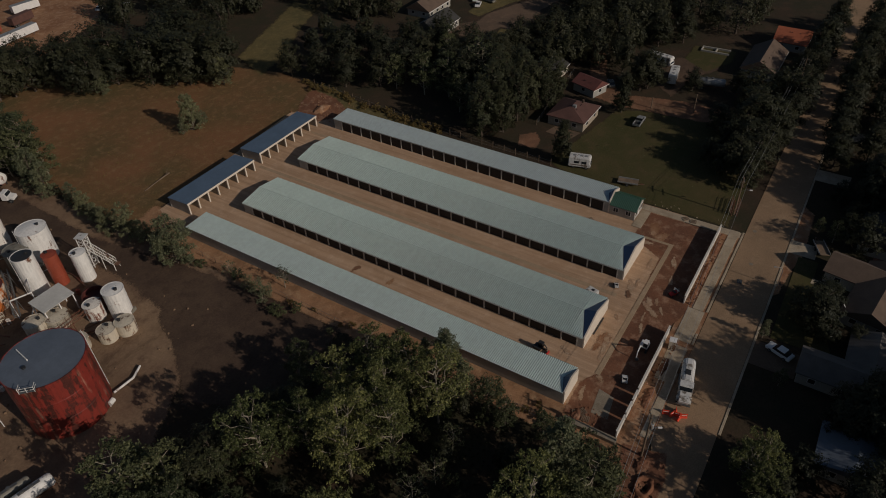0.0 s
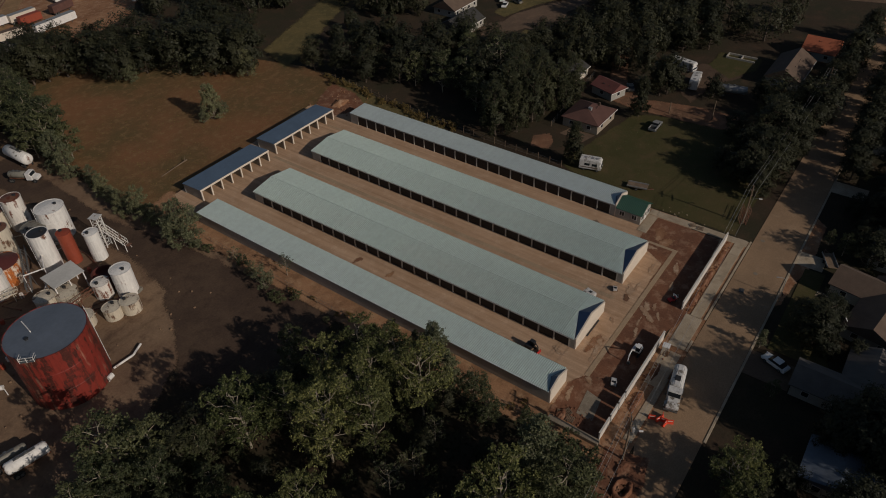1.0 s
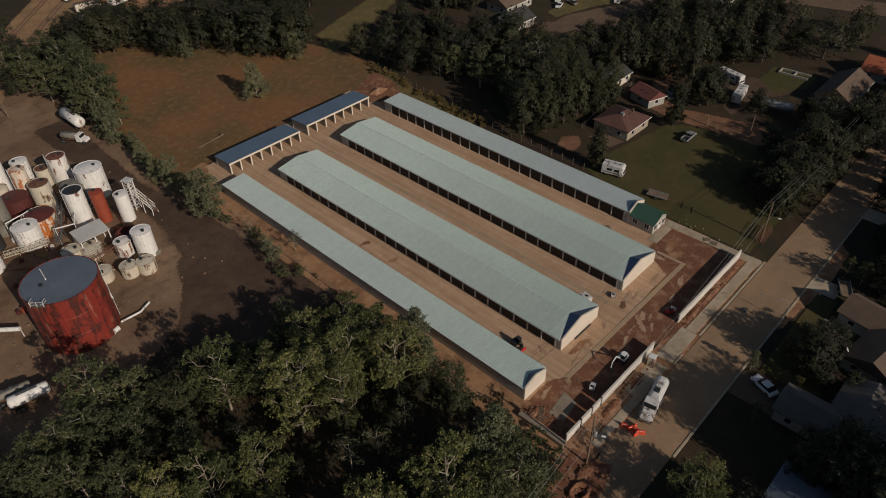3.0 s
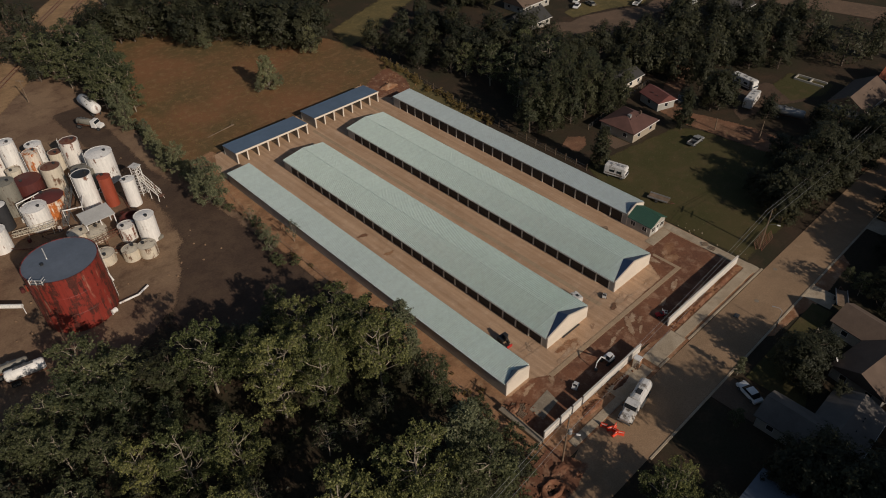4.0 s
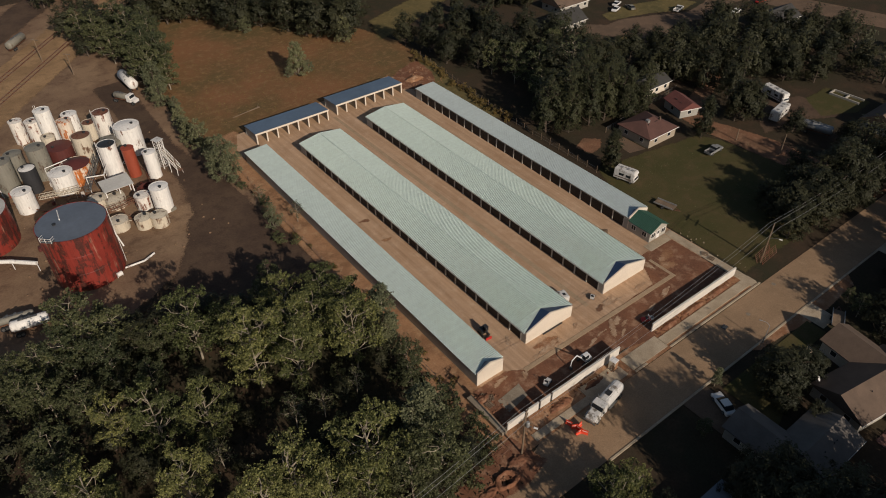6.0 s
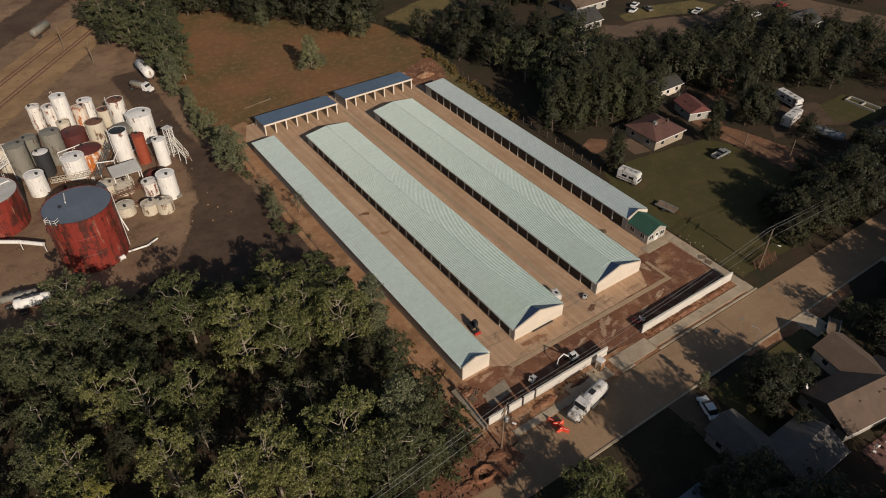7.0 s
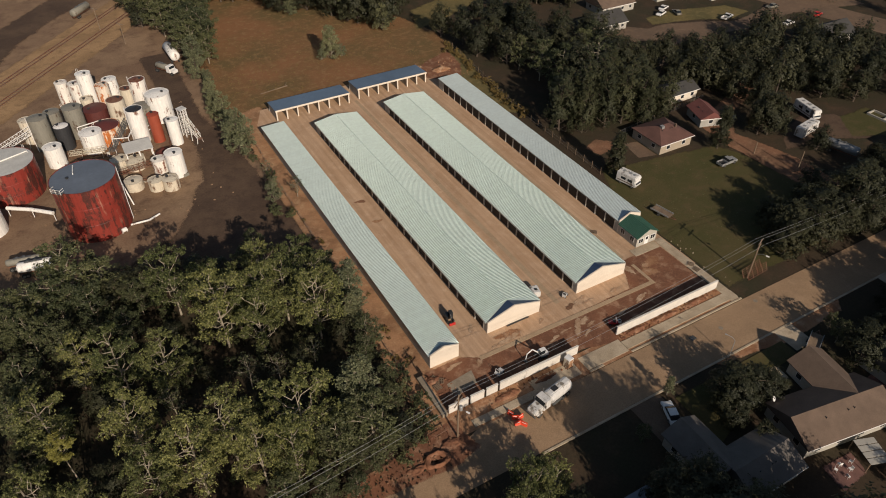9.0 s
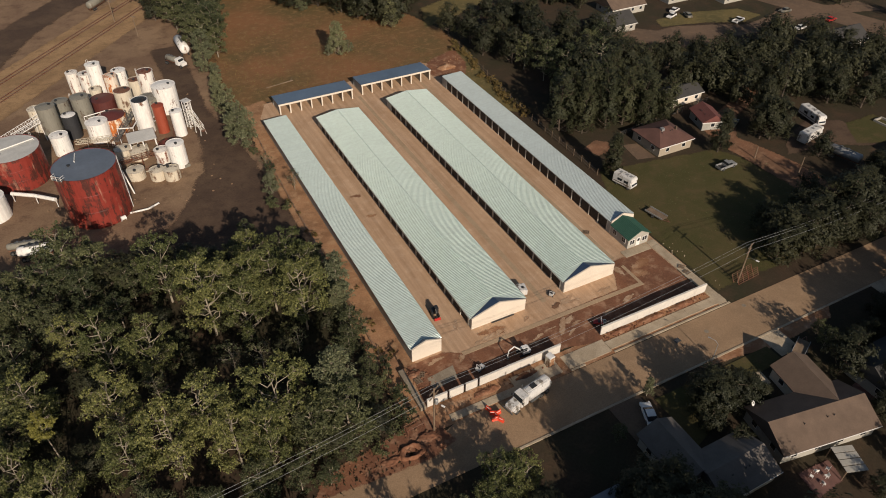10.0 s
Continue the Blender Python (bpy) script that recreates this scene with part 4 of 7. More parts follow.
ROW = [tree_proto("dense grey-green tree leafy to the ground", 11.5, 3.9, 0.2, 24, 22, 18, 0.14, M_LEAF_E, M_DARKBARK, 66 + i, "dome", 0.2, (0.26, 0.42), 0.85) for i in range(2)]
SPIRE = [tree_proto("slim upright grey-green tree", 13, 3.1, 1.6, 26, 18, 18, 0.13, M_LEAF_E, M_BARK, 71 + i, "spire", 0.17, (0.26, 0.4), 0.9, inner=90) for i in range(2)]
AIRY = [tree_proto("broad airy grey-green tree standing in the field", 6.2, 4.3, 0.4, 15, 18, 16, 0.12, M_LEAF_E, M_BARK, 77, "dome", 0.14, (0.24, 0.36), 0.6, inner=60)]
CONE = [tree_proto("silvery grey-green tree with a pointed crown in the field", 11.5, 4.6, 0.1, 30, 20, 18, 0.15, M_LEAF_E, M_BARK, 78, "spire", 0.16, (0.2, 0.34), 0.8, inner=90)]
YEW = [tree_proto("dark pointed tree with a dense crown down to the ground", 12, 3.0, 0.2, 28, 18, 14, 0.19, M_LEAF_C, M_DARKBARK, 79 + i, "spire", 0.2, (0.32, 0.5), 1.0, 0.3, twigs=0.0, inner=200, forking=1, coherent=True) for i in range(1)]
BUSH = [tree_proto("low dusty green bush", 2.6, 1.5, 0.3, 9, 10, 10, 0.12, M_LEAF_B, M_DARKBARK, 81 + i, "dome", 0.06, (0.3, 0.45), 0.8, category="bush", inner=40, twigs=0.2, forking=1) for i in range(2)]
DRYBUSH = [tree_proto("tan tuft of tall dry grass and scrub", 1.7, 1.3, 0.1, 8, 10, 10, 0.11, M_LEAF_D, M_WOOD, 91 + i, "dome", 0.05, (0.3, 0.45), 0.8, category="bush", inner=0, twigs=0.2, forking=1) for i in range(2)]
BARE = [tree_proto("thin half-bare tree with pale twigs", 8, 2.6, 3.0, 12, 12, 3, 0.16, M_LEAF_B, M_BARK, 97, "umbrella", 0.12, (0.3, 0.5), 0.8, twigs=1.0, inner=0)]
UNUSED = {t.name for t in CONE + YEW + AIRY + COTTON + GOLD + GREY + DARK + BIG + TALL + ROW + SPIRE + BUSH + DRYBUSH + BARE}

# the grove between the tank yard and the street
plant(COTTON, [(-46.1, 31.7, 16.2), (-40.7, 19.6, 18.3), (-35.5, 15.5, 15.5), (-26, 13.5, 17), (-29.5, 20.5, 15.8), (-23.5, 20.5, 13.5), (-36.5, -7.2, 18.4), (-33.5, 19, 16.6), (-37.5, 23, 14.5), (-31, 28.5, 13.5), (-24.5, 27, 13.5), (-40.5, 28, 13.5)], "trees of the grove", 1, (0.78, 0.92))
plant(COTTON, [(-57.4, 16.4, 16.8), (-51, 14, 14.4), (-57.7, 3.7, 16), (-68.5, 9.2, 15.6), (-51.4, -6.6, 17.5), (-46, -4.4, 16.8), (-43.5, -9.6, 15.5), (-39.4, -11.8, 14.8), (-57.2, -6.2, 14.8), (-66.5, -7.5, 14), (-62.5, 21, 13), (-71, -2, 14)], "trees of the grove", 2, (0.68, 0.85))
plant(GOLD, [(-66.4, 1.9, 13.6)], "trees of the grove", 38, (0.72, 0.75))
plant(GREY, [(-60.7, 41.8, 17), (-64.5, 39, 13.5), (-57, 39, 13), (-59.5, 33.6, 12.6), (-29.6, 38.7, 9), (-33, 35, 8), (-28, -12.2, 14.5), (-33, -12.5, 12.8), (-69, 32, 12), (-65, 28, 11), (-71, 22, 12), (-72, 14, 12), (-52, 35, 9), (-49, 36.5, 7), (-55, 29, 8.5), (-37, 27, 9), (-34, 25.5, 10), (-21, 25, 10)], "trees of the grove", 3)
plant(GREY, [(-29, -15, 7), (-25, -13.5, 6), (-42, -15.5, 9.5), (-37, -16.5, 7.5), (-33, -17.5, 5.5), (-49, -17, 9.5), (-56, -14, 10.5), (-64, -14, 11), (-72, -9, 12), (-22.5, -7, 7), (-20.5, -2, 6.5), (-21.5, 4, 7.5), (-19.6, 8, 8)], "trees of the grove", 4)
plant(SPIRE, [(-18.9, 16.2, 13.6), (-27.6, -7.5, 17), (-20.3, 12, 10), (-17.9, 21, 8)], "trees of the grove", 5, (0.95, 1.1))
rnd = random.Random(5)
low = []
while len(low) < 30:
    x, y = rnd.uniform(-74, -22), rnd.uniform(-14, 34)
    if y > 24 and x > -44 or any(abs(x - p[0]) < 3.2 and abs(y - p[1]) < 3.2 for p in low):
        continue
    low.append((x, y, rnd.uniform(4.0, 8.0)))
# Dark-leaved on purpose: the leaf colour also carries the shade between the crowns.
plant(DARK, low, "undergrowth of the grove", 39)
plant(DARK, [(-76, 40), (-78, 28), (-80, 14), (-80, 0), (-78, -14), (-84, 48, 0.9)], "trees of the grove", 6)
# Unseen row south of the road, added to put the grove's low growth in shade.
plant(BIG, [(-66, -33.5, 15.5), (-58, -34.5, 16), (-50, -33.5, 15.5), (-42.5, -34, 15)], "trees across the street", 43, (0.85, 0.95))
# Added to shade the yard edge; dark leaves stand in for shaded gaps.
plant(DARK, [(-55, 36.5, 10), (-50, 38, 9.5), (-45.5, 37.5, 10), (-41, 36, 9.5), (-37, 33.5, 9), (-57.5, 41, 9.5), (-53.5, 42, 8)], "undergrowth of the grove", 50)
plant(GREY, [(-72, 41.5, 10), (-68, 40.5, 11), (-75, 38, 11), (-71.5, 35.5, 11)], "trees of the grove", 51)
plant(BUSH, [(rnd.uniform(-72, -20), rnd.uniform(-18, 32), rnd.uniform(0.6, 1.3)) for _ in range(36)], "undergrowth of the grove", 7)
plant(BUSH, [(-18.5, 4, 0.8), (-17.6, -2, 0.9), (-19, -4, 1.1), (-16.9, 0, 0.7), (-20, -10, 1.1), (-17.4, 8, 0.6), (-17.8, 33, 0.5), (-19.5, 41, 0.6), (-20.5, 52, 0.8), (-17.5, -8, 1.2), (-18.5, -12, 1.3), (-21.5, -14, 1.1), (-24.5, -16, 1.0)], "bushes beside the storage row", 8)
plant(AIRY, [(-19.4, 57.6, 5.8), (-18.2, 62.5, 3.6)], "bushes beside the storage row", 47, (0.62, 0.68))
plant(BUSH, [(-17.2, 66.5, 1.0), (-20.8, 53, 1.1), (-18.3, 76, 0.9), (-18.2, 50, 0.9)], "bushes beside the storage row", 9)
plant(BARE, [(-14.4, 56.5, 0.75), (-66, -2, 0.9), (-52, 9, 0.9), (-17.5, 68, 0.6), (-35.5, 8, 0.9), (-40, 9, 1.0), (-29, 9, 0.8), (76.5, 64.5, 17), (74.5, 62.5, 16)], "half-bare trees", 10, (0.95, 1.05))

# the row between yard and field, and the wood behind the field
plant(ROW, [(-20.0, 81.0, 12.8), (-19.0, 85.5, 8.5), (-18.9, 92, 6.5), (-19.2, 97, 9.5), (-20.2, 102.5, 7), (-19.5, 108, 5.5), (-18.5, 113, 6.5), (-17, 120, 5.5), (-18.5, 127, 9), (-17.5, 133, 11)], "trees beside the field", 11, (0.85, 1.0))
plant(GREY, [(-16, 138, 14), (-12, 143, 15), (-15.5, 149, 14), (-9, 151, 12), (-17, 157), (-8, 162), (-20, 163), (-13, 167, 1.05), (-6, 172), (-21, 172), (-13, 178), (-24, 181), (-11, 157, 14), (-13, 150, 15), (-18, 143, 13), (-13, 135.5, 10)], "trees beside the field", 12, (1.0, 1.25))
plant(DARK, [(-16, 165), (-12, 184, 0.8), (-20, 188), (-25, 174, 0.9), (-16, 195, 0.8), (-26, 192, 0.9), (-9, 168, 1.1), (-18, 179, 1.1), (-15.5, 145, 0.9), (-14, 155, 1.0)], "trees beside the field", 13)


def wood_edge(x):
    """How far the field reaches before the wood begins."""
    return float(np.interp(x, (-2, 8, 16, 20, 28, 34, 40, 46, 52, 62), (184, 181, 176, 160, 160, 152, 139, 132, 139, 158)))


rnd = random.Random(41)
wood = []
for k in range(5):
    for i in range(13):
        x = -2 + i * 5.0 + rnd.uniform(-1.6, 1.6)
        if x < 12 and k > 1 or x < 30 and k > 3:
            continue
        wood.append((x, wood_edge(x) + 2.5 + k * 6.2 + rnd.uniform(-1.6, 1.6), rnd.uniform(1.05, 1.4)))
plant(DARK, wood[:39], "wood behind the field", 14, (0.95, 1.1))
far_wood([(x, y, s * 1.05) for x, y, s in wood[39:]], "dark wood behind the dry field", 15)
plant(ROW, [(44, 133.5, 0.85), (47.5, 137, 0.8), (22, 161, 0.75), (37, 146, 0.8)], "wood behind the field", 16)
plant(CONE, [(20.4, 120.6, 11.0)], "trees in the field", 17, (0.9, 0.95))
plant(AIRY, [(24.0, 121.0, 4.4), (17.6, 121.4, 4.0)], "trees in the field", 48, (0.6, 0.65))

# the belt beside the last row
plant(BIG, [(58, 119, 12), (61, 110, 13), (60, 100, 11), (65, 91, 12.5), (72, 110, 13.5), (77, 99, 13.5), (72, 87, 14), (82, 108, 13), (87, 95, 13.5), (66, 102, 12.5), (81, 86, 13), (92, 88, 13)], "trees behind the storage site", 18, (0.9, 1.05))
plant(TALL, [(64.5, 53.7, 17.8), (54.5, 51.2, 16.3), (71, 46.3, 16.3), (59, 47.5, 14.5), (59.5, 55, 15.5), (66, 47, 14.5), (70.5, 55, 17), (76.5, 51, 15.5), (84, 44.5, 13.5), (81.5, 42.6, 9), (77, 59, 16), (83, 54, 13.5), (61.5, 51, 16), (68, 50.5, 15.5), (74, 55, 15), (77, 45.5, 14.5), (80.5, 47.5, 13), (75, 42.5, 10.5), (84.5, 56, 13.5)], "trees behind the storage site", 19, (0.9, 1.1))
plant(BIG, [(71, 66, 15.5), (77, 73, 14), (84, 65, 14.5), (88, 66, 14), (84, 71, 14), (91, 75, 14), (79, 65, 14.5)], "trees behind the storage site", 40, (0.9, 1.05))
plant(GREY, [(67, 77, 13.5), (69, 70, 14), (66, 86, 11.5), (63, 63, 12), (82, 78, 13), (90, 82, 12)], "trees behind the storage site", 20)
plant(YEW, [(53.6, 28.6, 11.6), (83.4, 24.8, 12.2)], "trees behind the storage site", 41, (0.95, 1.05))
rnd = random.Random(9)
plant(DRYBUSH, [(50.5 + 5.0 * u + rnd.uniform(-1.2, 1.2), 62 + 50 * u + rnd.uniform(-1, 1), rnd.uniform(0.7, 1.3)) for u in [i / 30 for i in range(31)]], "dry scrub along the rear fence", 21)
plant(DRYBUSH, [(rnd.uniform(-18, -14), rnd.uniform(0, 55), rnd.uniform(0.3, 0.7)) for _ in range(16)], "dry scrub beside the storage row", 22)

# the houses' gardens and the street
plant(DARK, [(31.5, -33.5, 7.0), (22.5, -35, 0.5), (24, -39.5, 0.45), (34.5, -35, 0.35)], "garden trees", 23)
plant(BIG, [(25.4, -31.6, 9.4), (24.0, -33.0, 9.4), (28.6, -33.2, 8.4)], "garden trees", 46, (1.05, 1.15))
plant(SPIRE, [(18.1, -25.9, 4.8)], "garden trees", 36, (1.0, 1.2))
plant(GREY, [(52, -32, 0.4), (54, -29, 0.35), (8.5, -30.5, 0.3)], "garden trees", 24)
plant(DARK, [(50.5, -37, 0.75), (54.5, -44, 0.9), (60, -49, 0.9), (50.5, -52, 0.8), (44, -55, 0.6), (57, -34, 0.55), (36, -55, 0.5), (48, -45.5, 0.5)], "garden trees", 35)
# The far southern ones stand out of view, added to shade street and houses.
plant(BIG, [(-9, -36.5, 8.5), (-14.5, -34.5, 8.5), (3.2, -44.0, 14.0), (5.6, -43.0, 14.2), (2.6, -48, 15), (4.2, -41, 11.5), (2.6, -40.5, 9.5), (3.4, -50, 16.8), (6.4, -50.5, 17), (1.2, -51, 13), (2.4, -54.5, 15), (6, -53, 15), (10, -57, 16), (-1.0, -58, 16), (-4.5, -57, 11), (17, -61, 16), (24, -62, 15), (3.5, -61, 25), (8.5, -62, 25), (6, -65, 27), (12.5, -62.5, 23), (17, -60, 17), (-9, -45, 12.5), (-13.5, -44, 12.5), (-24, -44, 11), (-34, -44, 12), (-18, -48, 12)], "trees across the street", 25, (0.9, 1.0))
plant(COTTON, [(-12.6, -30.8, 9.9), (-9.3, -31.2, 8.6), (-14.8, -32.6, 8.6)], "trees across the street", 37, (1.1, 1.25))
plant(GREY, [(-28, -33, 0.6), (-40, -36, 0.8), (-19, -33, 0.6)], "trees across the street", 26)
plant(DARK, [(66, -11, 0.8), (72, -9, 0.9), (78, -13, 0.9), (75, -5, 0.8), (86, -9, 1.1), (92, -13, 0.9), (85, 0, 0.8), (70, -2, 0.6), (68, -8, 0.8), (63, -11.5, 0.75), (74, -12, 0.95), (94, -6, 0.9), (67, -31, 0.6), (60, -34, 0.5), (70, -12, 11), (76, -9, 11.5), (81, -12, 11), (66, -6, 9), (83, -6, 11), (89, -11, 11.5)], "street trees", 27)
# Added south of the street for the shade they throw on it past x = 57.
plant(BIG, [(63.5, -42, 13), (68, -42.5, 13.5), (73, -41, 13.5), (58.5, -44, 11), (63, -46, 15), (69, -47, 15), (76, -42, 14), (70.5, -38, 13), (66, -37, 12)], "street trees", 44, (0.95, 1.05))
plant(BIG, [(97.6, 24.8, 13), (106, 33, 12), (106, 49, 0.9), (113, 45, 0.85), (99, 57, 0.85), (107, 57, 0.9), (116, 53, 0.9), (121, 44, 0.85), (125, 52, 0.9), (126, 36, 0.75), (132, 43, 0.8), (131, 29, 0.65)], "street trees", 28, (0.66, 0.88))
plant(BIG, [(96, 66, 0.9), (104, 66, 0.85), (112, 64, 0.8), (134, 54, 0.9), (142, 46, 0.9), (143, 35, 0.8), (140, 62, 0.8), (122, 62, 0.8), (151, 54, 0.9), (109, 1, 0.6), (104, 12, 0.6), (99, -3, 0.7), (115, -9, 0.75), (127, -12, 0.7), (112, 37, 0.7)], "street trees", 33, (0.66, 0.88))
plant(BIG, [(88, -34, 0.8), (97, -36, 0.85), (107, -33, 0.8), (118, -34, 0.9), (129, -33, 0.85), (141, -34, 0.9), (154, -33, 0.9), (168, -34, 0.9), (64, -38, 0.7), (76, -36, 0.75), (81, -27.5, 0.75), (87.5, -27, 0.8), (93.5, -26.5, 0.9), (100, -26.5, 0.95), (107, -26.5, 0.9), (113, -26.5, 0.95), (121, -26, 1.0), (129, -26.5, 0.95), (137, -26, 1.0), (146, -26, 1.05), (157, -26, 1.0), (170, -26, 1.0), (84, -14.5, 0.75), (96, -14.8, 0.8), (103, -15.2, 0.9), (110, -15, 0.9), (124, -15, 0.95), (132, -15, 0.95), (141, -15, 1.0), (152, -15.5, 1.0), (165, -15.5, 1.0)], "street trees", 34, (0.66, 0.88))
plant(BIG, [(99.5, 23.4, 13)], "street trees", 45, (1.1, 1.15))
plant(BIG, [(129, 30, 12), (145, 28, 12.5), (137, 37, 12), (141, 48, 12.5), (152, 46, 12.5), (156, 39, 12.5), (160, 32, 12), (126, 52, 13), (135, 24, 10), (150, 20, 11)], "street trees", 49, (0.95, 1.1))
rnd = random.Random(21)
far = []
while len(far) < 130:
    x, y = rnd.uniform(98, 300), rnd.uniform(-110, 190)
    if -38 < y < -14 or (60 < y < 108 and 104 < x < 190) or abs(x - 197 - (36 - y) * 0.286) < 11:
        continue
    if any(abs(x - hx) < 9 and abs(y - hy) < 9 for hx, hy in ((129, -1), (148, -5), (138, 13), (111, 9), (118, 26), (112, 18), (112, 100), (125, 108), (150, 112), (150, 26), (172, 20), (166, 103), (166, 56), (104, -40))):
        continue
    far.append((x, y, rnd.uniform(0.75, 1.3)))
more = []
while len(more) < 26:
    x, y = rnd.uniform(104, 165), rnd.uniform(28, 100)
    if (70 < y < 104 and x > 104) or 108 < x < 126 and 10 < y < 32 or any(abs(x - hx) < 8 and abs(y - hy) < 7 for hx, hy in ((150, 26), (166, 56), (118, 26))):
        continue
    more.append((x, y, rnd.uniform(0.8, 1.2)))
far += more
far_wood(far, "dark garden trees among the far houses", 29)
rnd = random.Random(22)
far_wood([(rnd.uniform(52, 92), rnd.uniform(160, 205), rnd.uniform(0.8, 1.1)) for _ in range(12)] + [(rnd.uniform(-26, -10), rnd.uniform(204, 250)) for _ in range(6)] + [(rnd.uniform(62, 130), rnd.uniform(163, 260)) for _ in range(34)] + [(rnd.uniform(74, 112), rnd.uniform(112, 134), rnd.uniform(0.6, 0.9)) for _ in range(9)] + [(rnd.uniform(-10, 120), rnd.uniform(272, 310)) for _ in range(14)], "dark far wood behind the sheds", 30)
far_wood([(rnd.uniform(50, 150), rnd.uniform(-110, -52), rnd.uniform(0.7, 1.1)) for _ in range(22)], "dark garden trees across the street", 31)


def tufts(name, n, region, size, material, label, seed):
    """Short grass blades scattered over a stretch of ground."""
    g = np.random.default_rng(seed)
    x0, x1, y0, y1 = region
    p = np.stack((g.uniform(x0, x1, n), g.uniform(y0, y1, n), np.full(n, 0.03)), 1)
    a = g.uniform(0, 6.283, n)
    d = np.stack((np.cos(a), np.sin(a), np.zeros(n)), 1) * (size * g.uniform(0.5, 1.2, n))[:, None]
    h = np.stack((g.normal(0, 0.1, n), g.normal(0, 0.1, n), size * g.uniform(0.6, 1.6, n)), 1)
    verts = np.stack((p - d, p + d, p + h), 1).reshape(-1, 3)
    me = bpy.data.meshes.new(name)
    me.from_pydata(verts.tolist(), [], np.arange(3 * n).reshape(-1, 3).tolist())
    me.materials.append(material)
    tagged(new(name, me), label, "grass", "", "stuff")


tufts("grass", 2600, (-14, 46, 102, 150), 0.16, M_LEAF_D, "short dry grass tufts in the field", 3)
# The grove floor's shade is put into the weeds' dark leaf colour.
tufts("grass", 5000, (-72, -19, -20, 40), 0.3, M_LEAF_C, "weeds under the grove, coloured dark like its shaded floor", 4)
tufts("grass", 1200, (51, 92, -11, 28), 0.12, M_LEAF_B, "lawn grass tufts", 5)


# ---- tank yard ----
def tank(x, y, r, h, material, label, top=None, hatch=True, ladder=False, cone=0.12, open_top=False):
    t = thing("tank", label, "tank", pose(x, y, 0.02, 0, 0, (x * 37 + y * 11) % 360), "storage tanks")
    seg = 40 if r > 5 else 22
    bb = bmesh.new()
    lathe(bb, [(0, 0), (r, 0), (r, h * 0.33), (r + 0.03, h * 0.335), (r, h * 0.34), (r, h * 0.66), (r + 0.03, h * 0.665), (r, h * 0.67), (r, h)] + ([(r - 0.06, h), (r - 0.06, h - 0.9), (0, h - 0.9)] if open_top else [(r - 0.02, h), (0, h)]), seg)
    part("shell", bb, material, t)
    bb = bmesh.new()
    lathe(bb, [(r - 0.08, h + 0.005), (r + 0.07, h + 0.005), (r + 0.07, h + 0.09), (r - 0.08, h + 0.09), (r - 0.08, h + 0.005)], seg)
    part("rim", bb, material, t)
    if not open_top:
        bb = bmesh.new()
        lathe(bb, [(r - 0.08, h + 0.03), (r * 0.6, h + 0.04 + cone * r * 0.5), (r * 0.25, h + 0.05 + cone * r * 0.85), (0, h + 0.05 + cone * r)], seg)
        part("lid", bb, top or material, t, "", r < 5)
    if hatch:
        bb = bmesh.new()
        lathe(bb, [(0, 0), (0.3, 0), (0.3, 0.22 + cone), (0.36, 0.22 + cone), (0.36, 0.3 + cone), (0, 0.32 + cone)], 10, (r * 0.45, 0, h + 0.04 + cone * r * 0.35))
        part("hatch", bb, M_DARK, t)
    if ladder:
        bb = bmesh.new()
        for e in (-0.22, 0.22):
            tube(bb, (-r - 0.15, e, 0), (-r - 0.15, e, h + 0.8), 0.04, None, 5)
        for i in range(int(h / 0.4)):
            tube(bb, (-r - 0.15, -0.22, 0.3 + 0.4 * i), (-r - 0.15, 0.22, 0.3 + 0.4 * i), 0.025, None, 4)
        part("ladder", bb, M_WHITE, t)
    return t


tank(-54.4, 67.6, 6.35, 12.2, M_RT, "large red rust-streaked tank with a flat grey top", M_TANKTOP, True, True, 0.02)
tank(-69.2, 89.6, 6.3, 8.0, M_RT, "large red rust-streaked tank with a pale grey top", M_PALEROOF, True, True, 0.02)
W, R_, O, B_ = "white upright tank on bare earth", "white upright tank with rust streaks", "white tank stained orange by rust", "dusty beige tank on bare earth"
for row in ((-53.5, 130.0, 1.6, 6.0, M_TWR, R_), (-50.2, 125.8, 1.8, 6.8, M_TWR, R_), (-47.6, 122.0, 1.9, 10.5, M_TW, W), (-44.4, 116.7, 1.7, 8.8, M_TWO, O), (-41.9, 124.8, 1.9, 6.4, M_TW, W),
            (-35.7, 117.7, 2.1, 7.8, M_TWR, R_), (-38.7, 121.1, 1.7, 4.5, M_TB, B_), (-42.6, 111.3, 2.2, 6.6, M_TB, B_), (-32.6, 108.0, 3.0, 7.3, M_TW, "broad white tank with a domed lid"), (-39.6, 99.1, 2.0, 8.8, M_TW, "tall white tank with a dark top"),
            (-35.9, 96.9, 1.4, 7.4, M_TR, "slim rust-red tank with peeling paint")):
    tank(*row, top=M_DARK if row[1] == 99.1 else M_RUSTSTEEL if row[1] in (117.7, 121.1, 111.3) else None, ladder=row[3] > 7 and row[1] != 96.9)
